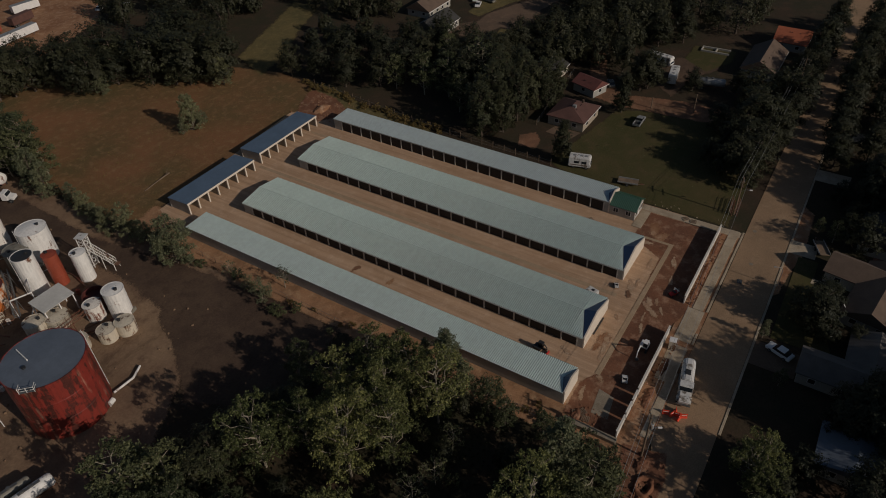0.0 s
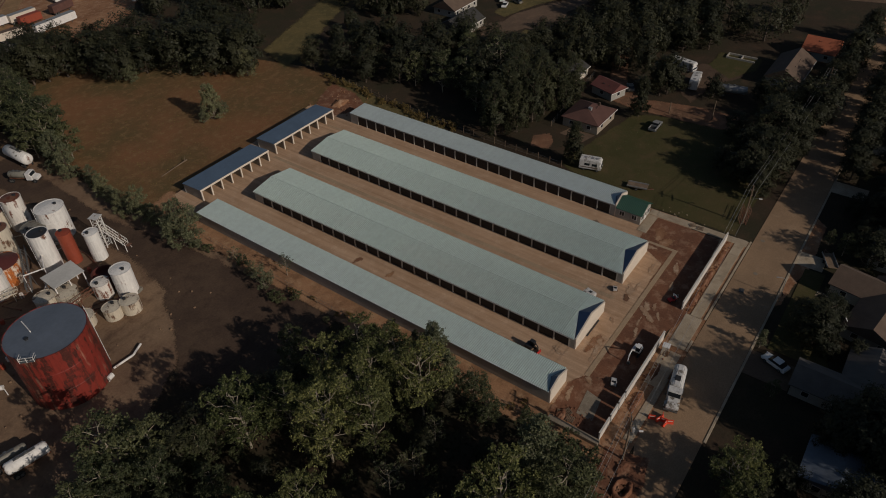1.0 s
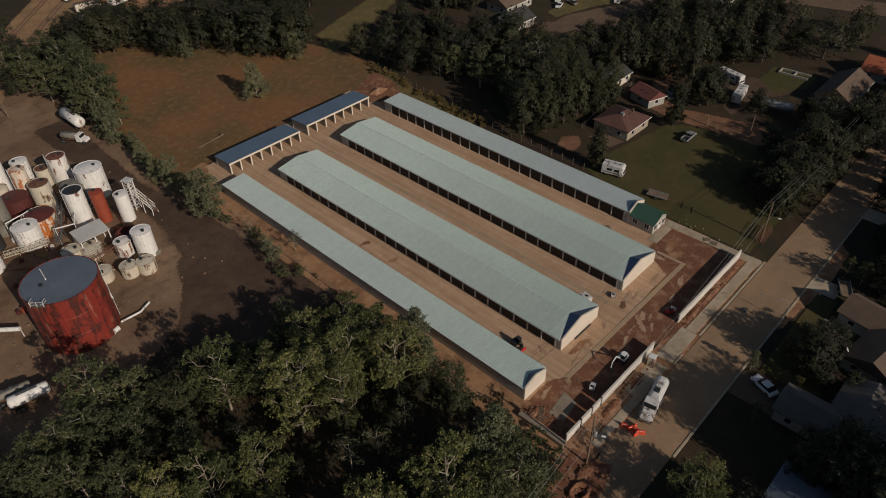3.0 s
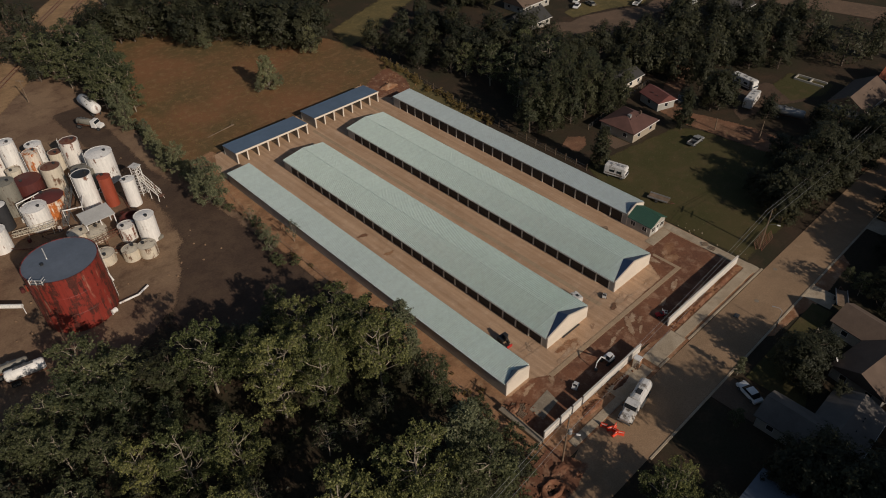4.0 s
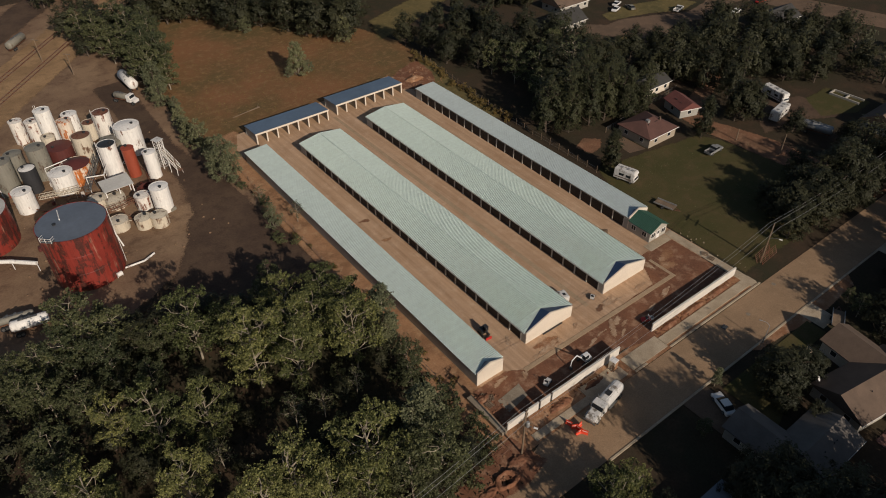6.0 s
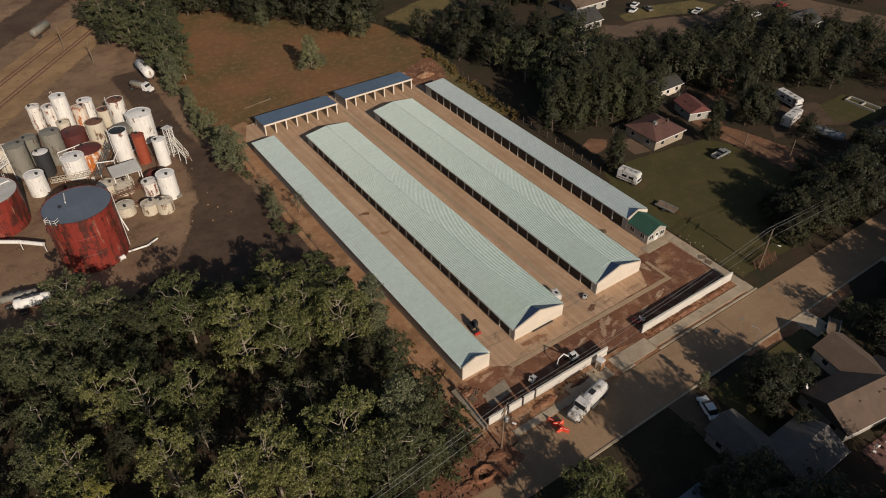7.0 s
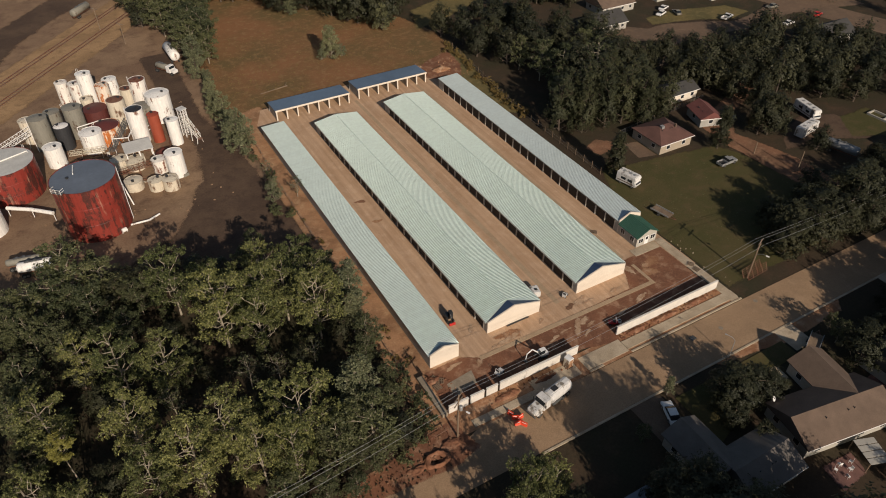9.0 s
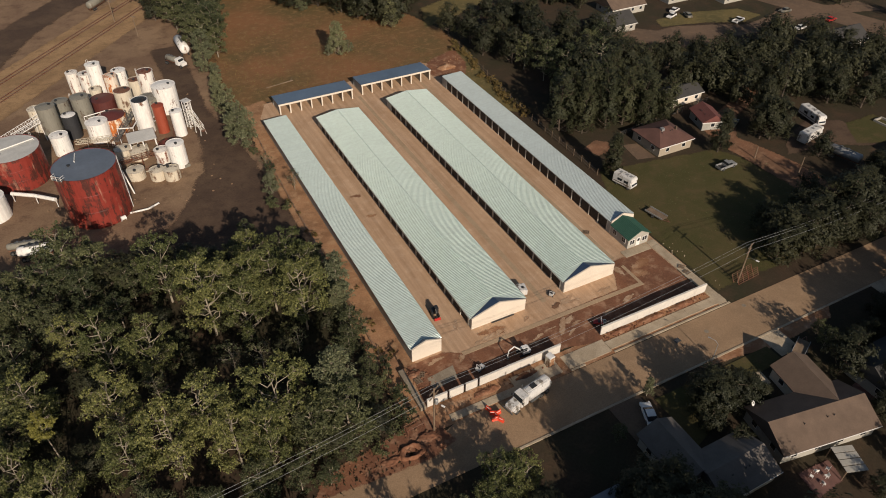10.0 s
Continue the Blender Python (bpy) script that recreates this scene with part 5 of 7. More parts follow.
for row in ((-32.3, 93.4, 1.5, 6.7, M_TW, W), (-37.1, 108.1, 2.5, 4.8, M_TG, "broad grey steel tank on bare earth"), (-47.8, 113.4, 3.0, 4.5, M_TM, "squat maroon tank with dull rust"), (-46.8, 102.9, 3.3, 4.4, M_TWO, "squat white tank with rusted orange dome"), (-52.8, 109.2, 2.2, 8.1, M_TG, "tall grey tank with a flat lid"),
            (-60.7, 106.9, 2.2, 8.3, M_TG, "tall grey tank with a flat lid"), (-56.3, 104.6, 1.8, 6.0, M_TK, "black tank with a white top"), (-50.6, 100.2, 2.6, 5.0, M_TW, "white tank with dark drips"), (-59.4, 97.3, 2.1, 5.0, M_TW, W), (-46.6, 88.8, 2.0, 2.4, M_TB, B_)):
    tank(*row, top=M_TW if row[4] == M_TK else M_TM if row[4] == M_TWO else None, ladder=row[3] > 7, cone=0.3 if row[4] == M_TWO else 0.12)
for row in ((-43.4, 86.8, 2.1, 2.3, M_TB, B_), (-38.6, 82.1, 1.7, 3.5, M_TWR, R_), (-35.4, 78.9, 2.0, 6.1, M_TW, W), (-45.4, 78.0, 2.0, 2.2, M_TB, B_), (-41.0, 75.4, 1.7, 2.4, M_TB, B_), (-38.0, 74.0, 1.8, 2.6, M_TB, B_),
            (-36.5, 84.5, 2.2, 3.2, M_TM, "rusted open-topped tank among white ones"), (-57.5, 112.5, 1.9, 6.5, M_TG, "tall grey tank with a flat lid"), (-63.5, 112.0, 1.8, 6.0, M_TB, B_), (-48.8, 118.6, 1.6, 5.2, M_TB, B_), (-75.0, 76.0, 3.4, 5.0, M_TW, W)):
    tank(*row, open_top=row[1] == 84.5, hatch=row[1] != 84.5)


def yard_shed():
    t = thing("shed", "open shed with a pale sheet roof among the tanks", "shed")
    bb = bmesh.new()
    prism(bb, [(87.0, 3.9), (91.6, 4.4), (91.6, 4.52), (87.0, 4.02)], -45.0, -38.6, "x")
    part("roof", bb, M_PALEROOF, t)
    for x in (-44.7, -41.8, -38.9):
        for y, z in ((87.3, 3.9), (91.3, 4.35)):
            bb = bmesh.new()
            box(bb, x - 0.1, x + 0.1, y - 0.1, y + 0.1, 0, z)
            part("post", bb, M_WHITE, t)
    bb = bmesh.new()
    box(bb, -43.5, -41, 88, 90, 0.05, 1.6)
    part("cabinet", bb, M_TB, t, "", False, 0.05)


yard_shed()


def lattice(a, b, w, label, material, feet=True):
    """A conveyor or gangway of welded bars from a to b."""
    t = thing("conveyor", label, "conveyor")
    a, b = Vector(a), Vector(b)
    d = (b - a)
    side = Vector((-d.y, d.x, 0)).normalized() * w / 2
    up = Vector((0, 0, 0.9))
    n = max(2, int(d.length / 1.1))
    for s in (-1, 1):
        bb = bmesh.new()
        tube(bb, a + side * s, b + side * s, 0.09, None, 5)
        tube(bb, a + side * s + up, b + side * s + up, 0.06, None, 5)
        for i in range(n + 1):
            p = a + d * (i / n) + side * s
            tube(bb, p, p + up, 0.04, None, 4)
            if i < n:
                tube(bb, p, a + d * ((i + 1) / n) + side * s + up, 0.035, None, 4)
        part("side_frame", bb, material, t)
    bb = bmesh.new()
    tube(bb, a - side, a + side, 0.05, None, 4)
    rung = part("rung", bb, material, t)
    for i in range(1, n * 2 + 1):
        again(rung, t, *(d * (i / (2 * n))))
    if feet:
        for f in (0.35, 0.9):
            p = a + d * f
            bb = bmesh.new()
            for s in (-1, 1):
                tube(bb, p + side * s, Vector((p.x, p.y, 0)) + side * s * 1.6, 0.07, None, 5)
            part("leg", bb, material, t)




def loading_tower(x, y, h, rz):
    """A slim welded loading tower with a roofed top deck, ladder rungs, and a stair that falls away from it on trestle legs."""
    t = thing("loading_tower", "white steel loading tower with a sloping stair", "tower", pose(x, y, 0.03, 0, 0, rz))
    w = 0.75
    for a in (-w, w):
        for b in (-w, w):
            bb = bmesh.new()
            tube(bb, (a, b, 0), (a, b, h + 0.1), 0.09, None, 6)
            part("leg", bb, M_TW, t)
    bb = bmesh.new()
    for k in range(int(h / 0.75)):
        z = 0.5 + 0.75 * k
        for p, q in (((-w, -w), (w, -w)), ((w, -w), (w, w)), ((w, w), (-w, w)), ((-w, w), (-w, -w))):
            tube(bb, (*p, z), (*q, z), 0.045, None, 4)
            if k % 2 == 0:
                tube(bb, (*p, z), (*q, min(h, z + 1.5)), 0.04, None, 4)
    part("brace", bb, M_TW, t)
    bb = bmesh.new()
    box(bb, -w - 0.3, w + 0.3, -w - 0.25, w + 0.25, h + 0.1, h + 0.2)
    part("top_deck", bb, M_GRIMY, t, "pale sheet deck")
    foot, head = Vector((5.4, -0.2, 1.3)), Vector((w, 0, h * 0.62))
    for e in (-0.55, 0.55):
        bb = bmesh.new()
        for up in (0.0, 1.0):
            tube(bb, head + Vector((0, e, up)), foot + Vector((0, e, up)), 0.07, None, 5)
        for k in range(9):
            q = head.lerp(foot, k / 8) + Vector((0, e, 0))
            tube(bb, q, q + Vector((0, 0, 1.0)), 0.04, None, 4)
        part("stringer", bb, M_TW, t)
    bb = bmesh.new()
    tube(bb, head - Vector((0, 0.55, 0)), head + Vector((0, 0.55, 0)), 0.06, None, 4)
    tread = part("tread", bb, M_TB, t)
    for k in range(1, 15):
        again(tread, t, *((foot - head) * (k / 14)))
    for k in (0.5, 1.0):
        for e in (-0.55, 0.55):
            bb = bmesh.new()
            q = head.lerp(foot, k) + Vector((0, e, 0))
            tube(bb, q, (q.x + 0.3, q.y * 1.5, 0), 0.07, None, 5)
            part("trestle_leg", bb, M_TW, t)
    bb = bmesh.new()
    box(bb, 5.4, 6.3, -0.75, 0.35, 1.25, 1.33)
    part("landing", bb, M_RUSTSTEEL, t)


loading_tower(-29.2, 96.0, 7.4, -68)
lattice((-74, 101.5, 3.0), (-62.5, 107.8, 5.0), 2.2, "white raised gangway with rails beside grey tanks", M_WHITE)
lattice((-47.5, 92.0, 2.8), (-41.5, 105.5, 3.0), 1.0, "steel walkway between the tanks", M_STEEL)
lattice((-47.8, 82.0, 2.2), (-34.8, 82.8, 2.4), 0.9, "low steel walkway over beige tanks", M_RUSTSTEEL)
lattice((-56.5, 99.5, 0.6), (-48.5, 95.5, 1.8), 1.0, "pale steel walkway on the yard", M_TB)


def pipe(pts, r, label, material):
    t = thing("pipe", label, "pipe")
    for p, q in zip(pts, pts[1:]):
        bb = bmesh.new()
        tube(bb, p, q, r, None, 10)
        part("pipe_length", bb, material, t)
    for p in pts:
        if p[2] > 0.6:
            bb = bmesh.new()
            tube(bb, (p[0], p[1], 0), (p[0], p[1], p[2] - r), 0.08, None, 6)
            part("support", bb, M_WHITE, t)


pipe([(-71.0, 80.3, 2.2), (-66.5, 77.3, 2.1), (-62.6, 73.8, 2.0)], 0.42, "large white pipe between the red tanks", M_TW)
pipe([(-49.0, 63.6, 0.5), (-45.2, 63.4, 0.5), (-42.8, 64.6, 0.5)], 0.2, "white pipe and valves beside the red tank", M_TW)
pipe([(-51.0, 62.0, 0.7), (-50.0, 62.3, 0.7)], 0.45, "short white pump casing", M_TW)
pipe([(-48.0, 72.5, 6.0), (-47.0, 70.8, 0.5)], 0.16, "white downpipe beside the red tank", M_TW)
pipe([(-46.5, 95.0, 4.5), (-43.0, 93.5, 4.6), (-41.0, 98.0, 4.6)], 0.14, "white pipe among the tanks", M_TW)
for pts, r in (([(-57.5, 101.0, 0.5), (-52.5, 97.0, 0.5), (-47.5, 95.0, 0.5)], 0.13), ([(-46.5, 96.5, 0.55), (-41.5, 105.5, 0.55), (-40.0, 113.0, 0.55)], 0.13), ([(-44.0, 96.0, 0.5), (-37.5, 91.0, 0.5), (-33.0, 88.5, 0.5)], 0.12),
               ([(-55.0, 115.5, 0.5), (-49.5, 110.0, 0.5), (-45.0, 107.5, 0.5)], 0.13), ([(-34.2, 101.5, 0.5), (-33.6, 96.5, 0.5), (-34.6, 90.5, 0.5)], 0.12), ([(-48.0, 83.0, 0.45), (-42.0, 79.5, 0.45), (-36.0, 76.0, 0.45)], 0.12),
               ([(-62.0, 101.5, 0.5), (-57.0, 94.0, 0.5), (-52.0, 90.5, 0.5)], 0.14)):
    pipe(pts, r, "rusted pipe run lying low between the tanks", M_RUSTSTEEL)
pipe([(-53.0, 103.5, 5.2), (-49.2, 104.2, 5.2), (-47.6, 105.2, 4.9)], 0.12, "white feed pipe bent over the rusted tank", M_TW)
rnd = random.Random(14)
for i in range(26):
    x, y = rnd.uniform(-62, -32), rnd.uniform(74, 118)
    t = thing("drum", "small rusted drum standing among the tanks", "drum", pose(x, y, 0.03, 0, 0, 0), "drums in the yard")
    bb = bmesh.new()
    h = rnd.uniform(0.7, 1.4)
    lathe(bb, [(0, 0), (0.4, 0), (0.4, h * 0.3), (0.43, h * 0.33), (0.4, h * 0.36), (0.4, h), (0.36, h - 0.03), (0, h - 0.03)], 12)
    part("shell", bb, rnd.choice((M_TWR, M_TM, M_TB, M_TR)), t)


def tank_platform(x, y, z, rz):
    """A small railed landing at the rim of a tall tank."""
    t = thing("tank_platform", "small white railed landing on the tank rim", "platform", pose(x, y, z, 0, 0, rz))
    bb = bmesh.new()
    box(bb, -1.1, 1.1, -0.5, 0.5, 0.0, 0.08)
    part("deck", bb, M_STEEL, t)
    for u in (0.5, 1.0):
        for p, q in (((-1.1, -0.5, u), (1.1, -0.5, u)), ((-1.1, -0.5, u), (-1.1, 0.5, u)), ((1.1, -0.5, u), (1.1, 0.5, u))):
            bb = bmesh.new()
            tube(bb, p, q, 0.04, None, 5)
            part("rail", bb, M_TW, t)
    for k in (-1.1, 0.0, 1.1):
        bb = bmesh.new()
        tube(bb, (k, -0.5, 0), (k, -0.5, 1.05), 0.045, None, 5)
        part("post", bb, M_TW, t)


tank_platform(-59.4, 63.6, 12.26, -45)
pipe([(-74.5, 88.0, 8.3), (-64.0, 91.4, 8.4)], 0.14, "pale pipe lying across the tank top", M_TW)
pipe([(-56.0, 69.0, 12.55), (-55.6, 72.5, 12.5)], 0.1, "short vent pipe on the tank top", M_TW)
rnd = random.Random(31)
for i in range(22):
    x, y = rnd.choice(((-44, 93), (-52, 95), (-40, 103), (-49, 107), (-36, 102), (-55, 100), (-42, 81), (-48, 84), (-38, 113), (-45, 120)))
    x, y, r = x + rnd.uniform(-2.5, 2.5), y + rnd.uniform(-2.5, 2.5), rnd.uniform(0, 360)
    t = thing("scrap_pipe", "length of rusted pipe lying among the tanks", "pipe", pose(x, y, 0.03, 0, 0, r), "scrap in the yard")
    h, q = rnd.uniform(0.8, 2.4), rnd.uniform(0.06, 0.14)
    bb = bmesh.new()
    tube(bb, (-h, 0, q), (h, 0, q), q, None, 8)
    part("barrel", bb, rnd.choice((M_RUSTSTEEL, M_TB, M_TW)), t)
    bb = bmesh.new()
    tube(bb, (h - 0.08, 0, q), (h + 0.08, 0, q), q * 1.5, None, 8)
    part("flange", bb, M_RUSTSTEEL, t)
for i in range(12):
    x, y = rnd.uniform(-62, -33), rnd.uniform(72, 122)
    t = thing("crate", "weathered wooden crate on bare earth", "crate", pose(x, y, 0.03, 0, 0, rnd.uniform(0, 90)), "crates in the yard")
    s = rnd.uniform(0.4, 0.7)
    bb = bmesh.new()
    box(bb, -s, s, -s * 0.8, s * 0.8, 0, s)
    part("box", bb, rnd.choice((M_WOOD, M_TB, M_TG)), t, "", False, 0.03)
    bb = bmesh.new()
    for e in (-0.6, 0.6):
        box(bb, e * s - 0.06, e * s + 0.06, -s * 0.85, s * 0.85, s, s + 0.05)
    part("batten", bb, M_WOOD, t)


# ---- vehicles ----
def wheel(parent, x, y, r=0.36, w=0.24):
    bb = bmesh.new()
    tube(bb, (0, -w / 2, 0), (0, w / 2, 0), r, None, 14)
    o = part("wheel", bb, M_RUBBER, parent)
    o.location = (x, y, r)
    bb = bmesh.new()
    s = 1 if y > 0 else -1
    tube(bb, (0, s * (w / 2 - 0.01), 0), (0, s * (w / 2 + 0.03), 0), r * 0.55, None, 10)
    part("rim", bb, M_STEEL, o)
    return o


def side_box(outline, w, bev=0.05):
    bb = bmesh.new()
    prism(bb, outline, -w / 2, w / 2)
    bmesh.ops.recalc_face_normals(bb, faces=bb.faces)
    if bev:
        bmesh.ops.bevel(bb, geom=bb.edges[:], offset=bev, segments=2, affect="EDGES")
    return bb


def quad_box(x0, x1, y0, y1, z0, z1, bev=0.04):
    bb = bmesh.new()
    box(bb, x0, x1, y0, y1, z0, z1)
    bmesh.ops.recalc_face_normals(bb, faces=bb.faces)
    if bev:
        bmesh.ops.bevel(bb, geom=bb.edges[:], offset=bev, segments=2, affect="EDGES")
    return bb


def sedan(x, y, rz, paint, label):
    t = thing("car", label, "car", pose(x, y, 0.08, 0, 0, rz))
    part("body", side_box([(-2.2, 0.3), (2.2, 0.3), (2.28, 0.6), (2.1, 0.78), (1.0, 0.9), (-1.7, 0.95), (-2.25, 0.85), (-2.28, 0.5)], 1.78, 0.07), paint, t)
    part("cabin_glass", side_box([(-1.75, 0.92), (1.15, 0.87), (0.4, 1.38), (-1.15, 1.4)], 1.52, 0.05), M_GLASS, t)
    part("roof", side_box([(-1.1, 1.39), (0.36, 1.37), (0.3, 1.46), (-1.0, 1.47)], 1.42, 0.03), paint, t)
    for s in (-1, 1):
        wheel(t, 1.38, s * 0.82, 0.33)
        wheel(t, -1.35, s * 0.82, 0.33)
        part("headlight", quad_box(2.16, 2.3, s * 0.68 - 0.16, s * 0.68 + 0.16, 0.58, 0.72, 0.02), M_WHITE, t)


def pickup(x, y, rz, paint, label):
    t = thing("pickup", label, "pickup", pose(x, y, 0.05, 0, 0, rz))
    part("body", side_box([(-0.6, 0.42), (2.6, 0.42), (2.68, 0.8), (2.5, 1.0), (1.3, 1.08), (-0.6, 1.1)], 1.88, 0.06), paint, t)
    part("cabin_glass", side_box([(-0.55, 1.08), (1.35, 1.06), (0.7, 1.62), (-0.45, 1.65)], 1.66, 0.05), M_GLASS, t)
    part("roof", side_box([(-0.42, 1.63), (0.68, 1.61), (0.6, 1.72), (-0.4, 1.73)], 1.56, 0.03), paint, t)
    part("bed_floor", quad_box(-2.6, -0.62, -0.9, 0.9, 0.45, 0.62), M_DARK, t)
    for s in (-1, 1):
        part("bed_side", quad_box(-2.65, -0.62, s * 0.9 - 0.06, s * 0.9 + 0.06, 0.45, 1.1, 0.03), paint, t)
        wheel(t, 1.65, s * 0.86, 0.4)
        wheel(t, -1.65, s * 0.86, 0.4)
    part("tailgate", quad_box(-2.72, -2.64, -0.94, 0.94, 0.5, 1.08, 0.02), paint, t)


def camper(x, y, rz, length, label):
    t = thing("camper", label, "camper van", pose(x, y, 0.04, 0, 0, rz))
    h = length / 2
    part("body", side_box([(-h, 0.5), (h - 0.2, 0.5), (h, 1.2), (h - 0.5, 2.0), (h - 0.1, 2.3), (h - 0.5, 2.95), (-h + 0.1, 3.0)], 2.35, 0.12), M_GRIMY, t)
    part("windscreen", side_box([(h - 0.32, 1.28), (h - 0.02, 1.25), (h - 0.5, 1.98), (h - 0.62, 1.9)], 2.0, 0.02), M_GLASS, t)
    for s in (-1, 1):
        for k in (-0.5, 0.15):
            part("window", quad_box(h * k, h * k + 1.2, s * 1.18 - 0.02, s * 1.18 + 0.02, 1.5, 2.1, 0.01), M_GLASS, t)
        part("stripe", quad_box(-h + 0.4, h - 0.8, s * 1.178 - 0.02, s * 1.178 + 0.02, 0.95, 1.15, 0.0), M_SHINGLE, t)
        wheel(t, h * 0.6, s * 0.98, 0.4)
        wheel(t, -h * 0.55, s * 0.98, 0.4)
    for k in (-0.6, 0.0, 0.4):
        part("roof_vent", quad_box(h * k, h * k + 0.6, -0.35, 0.35, 2.98, 3.12, 0.04), M_SHEDROOF, t)


def vac_truck(x, y, rz):
    t = thing("tank_truck", "white long-nosed truck with a rounded tank body", "truck", pose(x, y, 0.07, 0, 0, rz))
    part("chassis", quad_box(-4.2, 3.6, -0.5, 0.5, 0.65, 0.95), M_DARK, t)
    part("hood", side_box([(2.3, 0.8), (4.2, 0.8), (4.25, 1.45), (3.9, 1.75), (2.3, 1.95)], 1.75, 0.14), M_GRIMY, t)
    cab = part("cab", side_box([(0.8, 0.8), (2.4, 0.8), (2.4, 1.9), (2.1, 2.7), (0.8, 2.75)], 2.2, 0.09), M_GRIMY, t)
    part("windscreen", side_box([(2.36, 1.98), (2.44, 1.96), (2.17, 2.6), (2.08, 2.6)], 1.9, 0.01), M_GLASS, cab)
    bb = bmesh.new()
    pts = [(-1.0, 1.0), (1.0, 1.0), (1.08, 1.8), (0.92, 2.4), (0.5, 2.72), (-0.5, 2.72), (-0.92, 2.4), (-1.08, 1.8)]
    prism(bb, pts, -4.3, 0.6, "x")
    bmesh.ops.bevel(bb, geom=bb.edges[:], offset=0.12, segments=2, affect="EDGES")
    body = part("tank_body", bb, M_GRIMY, t)
    part("hatch", quad_box(-1.6, -0.5, -0.5, 0.4, 2.7, 2.84), M_DARK, body)
    part("hatch_lid", quad_box(-2.5, -1.7, -0.5, 0.45, 2.7, 2.88), M_GRIMY, body)
    for s in (-1, 1):
        part("fender", side_box([(2.6, 0.75), (3.9, 0.75), (3.7, 1.2), (2.8, 1.25)], 0.4, 0.06), M_GRIMY, t).location.y = s * 0.95
        part("mirror", quad_box(2.3, 2.4, s * 1.28 - 0.1, s * 1.28 + 0.1, 1.8, 2.3, 0.02), M_DARK, t)
        part("side_locker", quad_box(-2.0, 0.4, s * 1.1 - 0.14, s * 1.1 + 0.14, 0.6, 1.0), M_STEEL, t)
        for k in (3.2, -2.2, -3.4):
            wheel(t, k, s * 0.98, 0.5, 0.3)
    bb = bmesh.new()
    tube(bb, (0.55, -0.95, 1.0), (0.55, -0.95, 3.3), 0.08, None, 8)
    part("exhaust", bb, M_STEEL, t)
    part("bumper", quad_box(4.2, 4.4, -1.1, 1.1, 0.6, 0.9), M_STEEL, t)


def tanker(x, y, rz, length, r, label, material, cab=False, axles=(-0.35, -0.25)):
    t = thing("tanker_trailer", label, "tanker", pose(x, y, 0.04, 0, 0, rz))
    h = length / 2
    bb = bmesh.new()
    seg = 18
    prof = [(0, -h), (r * 0.75, -h + 0.1), (r, -h + 0.4), (r, h - 0.4), (r * 0.75, h - 0.1), (0, h)]
    lathe(bb, prof, seg)
    for v in bb.verts:
        v.co = Vector((v.co.z, v.co.y, v.co.x + r + 0.95))
    part("tank", bb, material, t, "", True)
    bb = bmesh.new()
    box(bb, -h * 0.95, h * 0.95, -0.45, 0.45, 0.75, 1.0)
    part("frame", bb, M_RUSTSTEEL, t)
    for k in axles:
        for s in (-1, 1):
            wheel(t, length * k, s * 0.95, 0.5, 0.35)
    bb = bmesh.new()
    box(bb, -h * 0.5, h * 0.5, -0.25, 0.25, 2 * r + 0.93, 2 * r + 1.02)
    for k in (-0.3, 0.1):
        lathe(bb, [(0.3, 0), (0.3, 0.28), (0, 0.3)], 10, (h * k, 0, 2 * r + 0.93))
    part("walkway", bb, M_STEEL, t)
    if cab:
        c = part("cab", side_box([(h + 0.2, 0.7), (h + 1.7, 0.7), (h + 1.7, 1.8), (h + 1.4, 2.6), (h + 0.2, 2.65)], 2.2, 0.08), M_WHITE, t)
        part("windscreen", side_box([(h + 1.66, 1.85), (h + 1.74, 1.83), (h + 1.46, 2.5), (h + 1.38, 2.5)], 1.9, 0.01), M_GLASS, c)
        part("hood", side_box([(h + 1.7, 0.7), (h + 3.0, 0.7), (h + 3.0, 1.5), (h + 1.7, 1.8)], 1.8, 0.12), M_WHITE, t)
        for s in (-1, 1):
            wheel(t, h + 2.2, s * 0.95, 0.5, 0.3)


vac_truck(0.4, -17.7, 191)
sedan(15.7, -29.2, 68, M_WHITE, "white saloon car on a shaded driveway")
pickup(80.0, 18.6, 1, M_SHEDROOF, "old pale grey pickup on the lawn")
camper(53.6, 23.8, 285, 5.4, "white camper parked beside the boundary fence")
camper(117.2, 25.4, 258, 8.0, "white camper parked under a tree")
camper(108.6, 18.8, 10, 8.0, "white camper parked beside a dirt lane")
tanker(107.8, 8.2, 284, 8.0, 1.1, "long silver trailer in deep shade", M_SHEDROOF)
tanker(-67.6, 57.2, -10, 6.4, 1.05, "white tanker trailer parked beside the grove", M_TW)
tanker(-69.5, 60.4, -10, 6.4, 0.7, "old green-stained trailer under the trees", M_TG)
tanker(-21.8, 144.6, 92, 9.6, 1.45, "white tanker trailer under the trees", M_TW)
tanker(-26.3, 136.8, -58, 4.6, 0.85, "small grey tanker lorry with a white cab", M_TG, True)
tanker(-41.0, 196.0, 50, 9.0, 1.2, "grey tanker trailer on the open yard", M_TG)
sedan(133.5, 97.5, 200, M_WHITE, "white car parked by the side street")
sedan(138.0, 101.0, 20, M_WHITE, "white car parked by the side street")
sedan(139.0, 95.5, 70, M_TG, "grey car parked by the side street")
pickup(151.0, 84.0, 15, M_WHITE, "white pickup on the side street")
sedan(97.0, 33.0, 30, M_TG, "grey car in the shade of a tree")
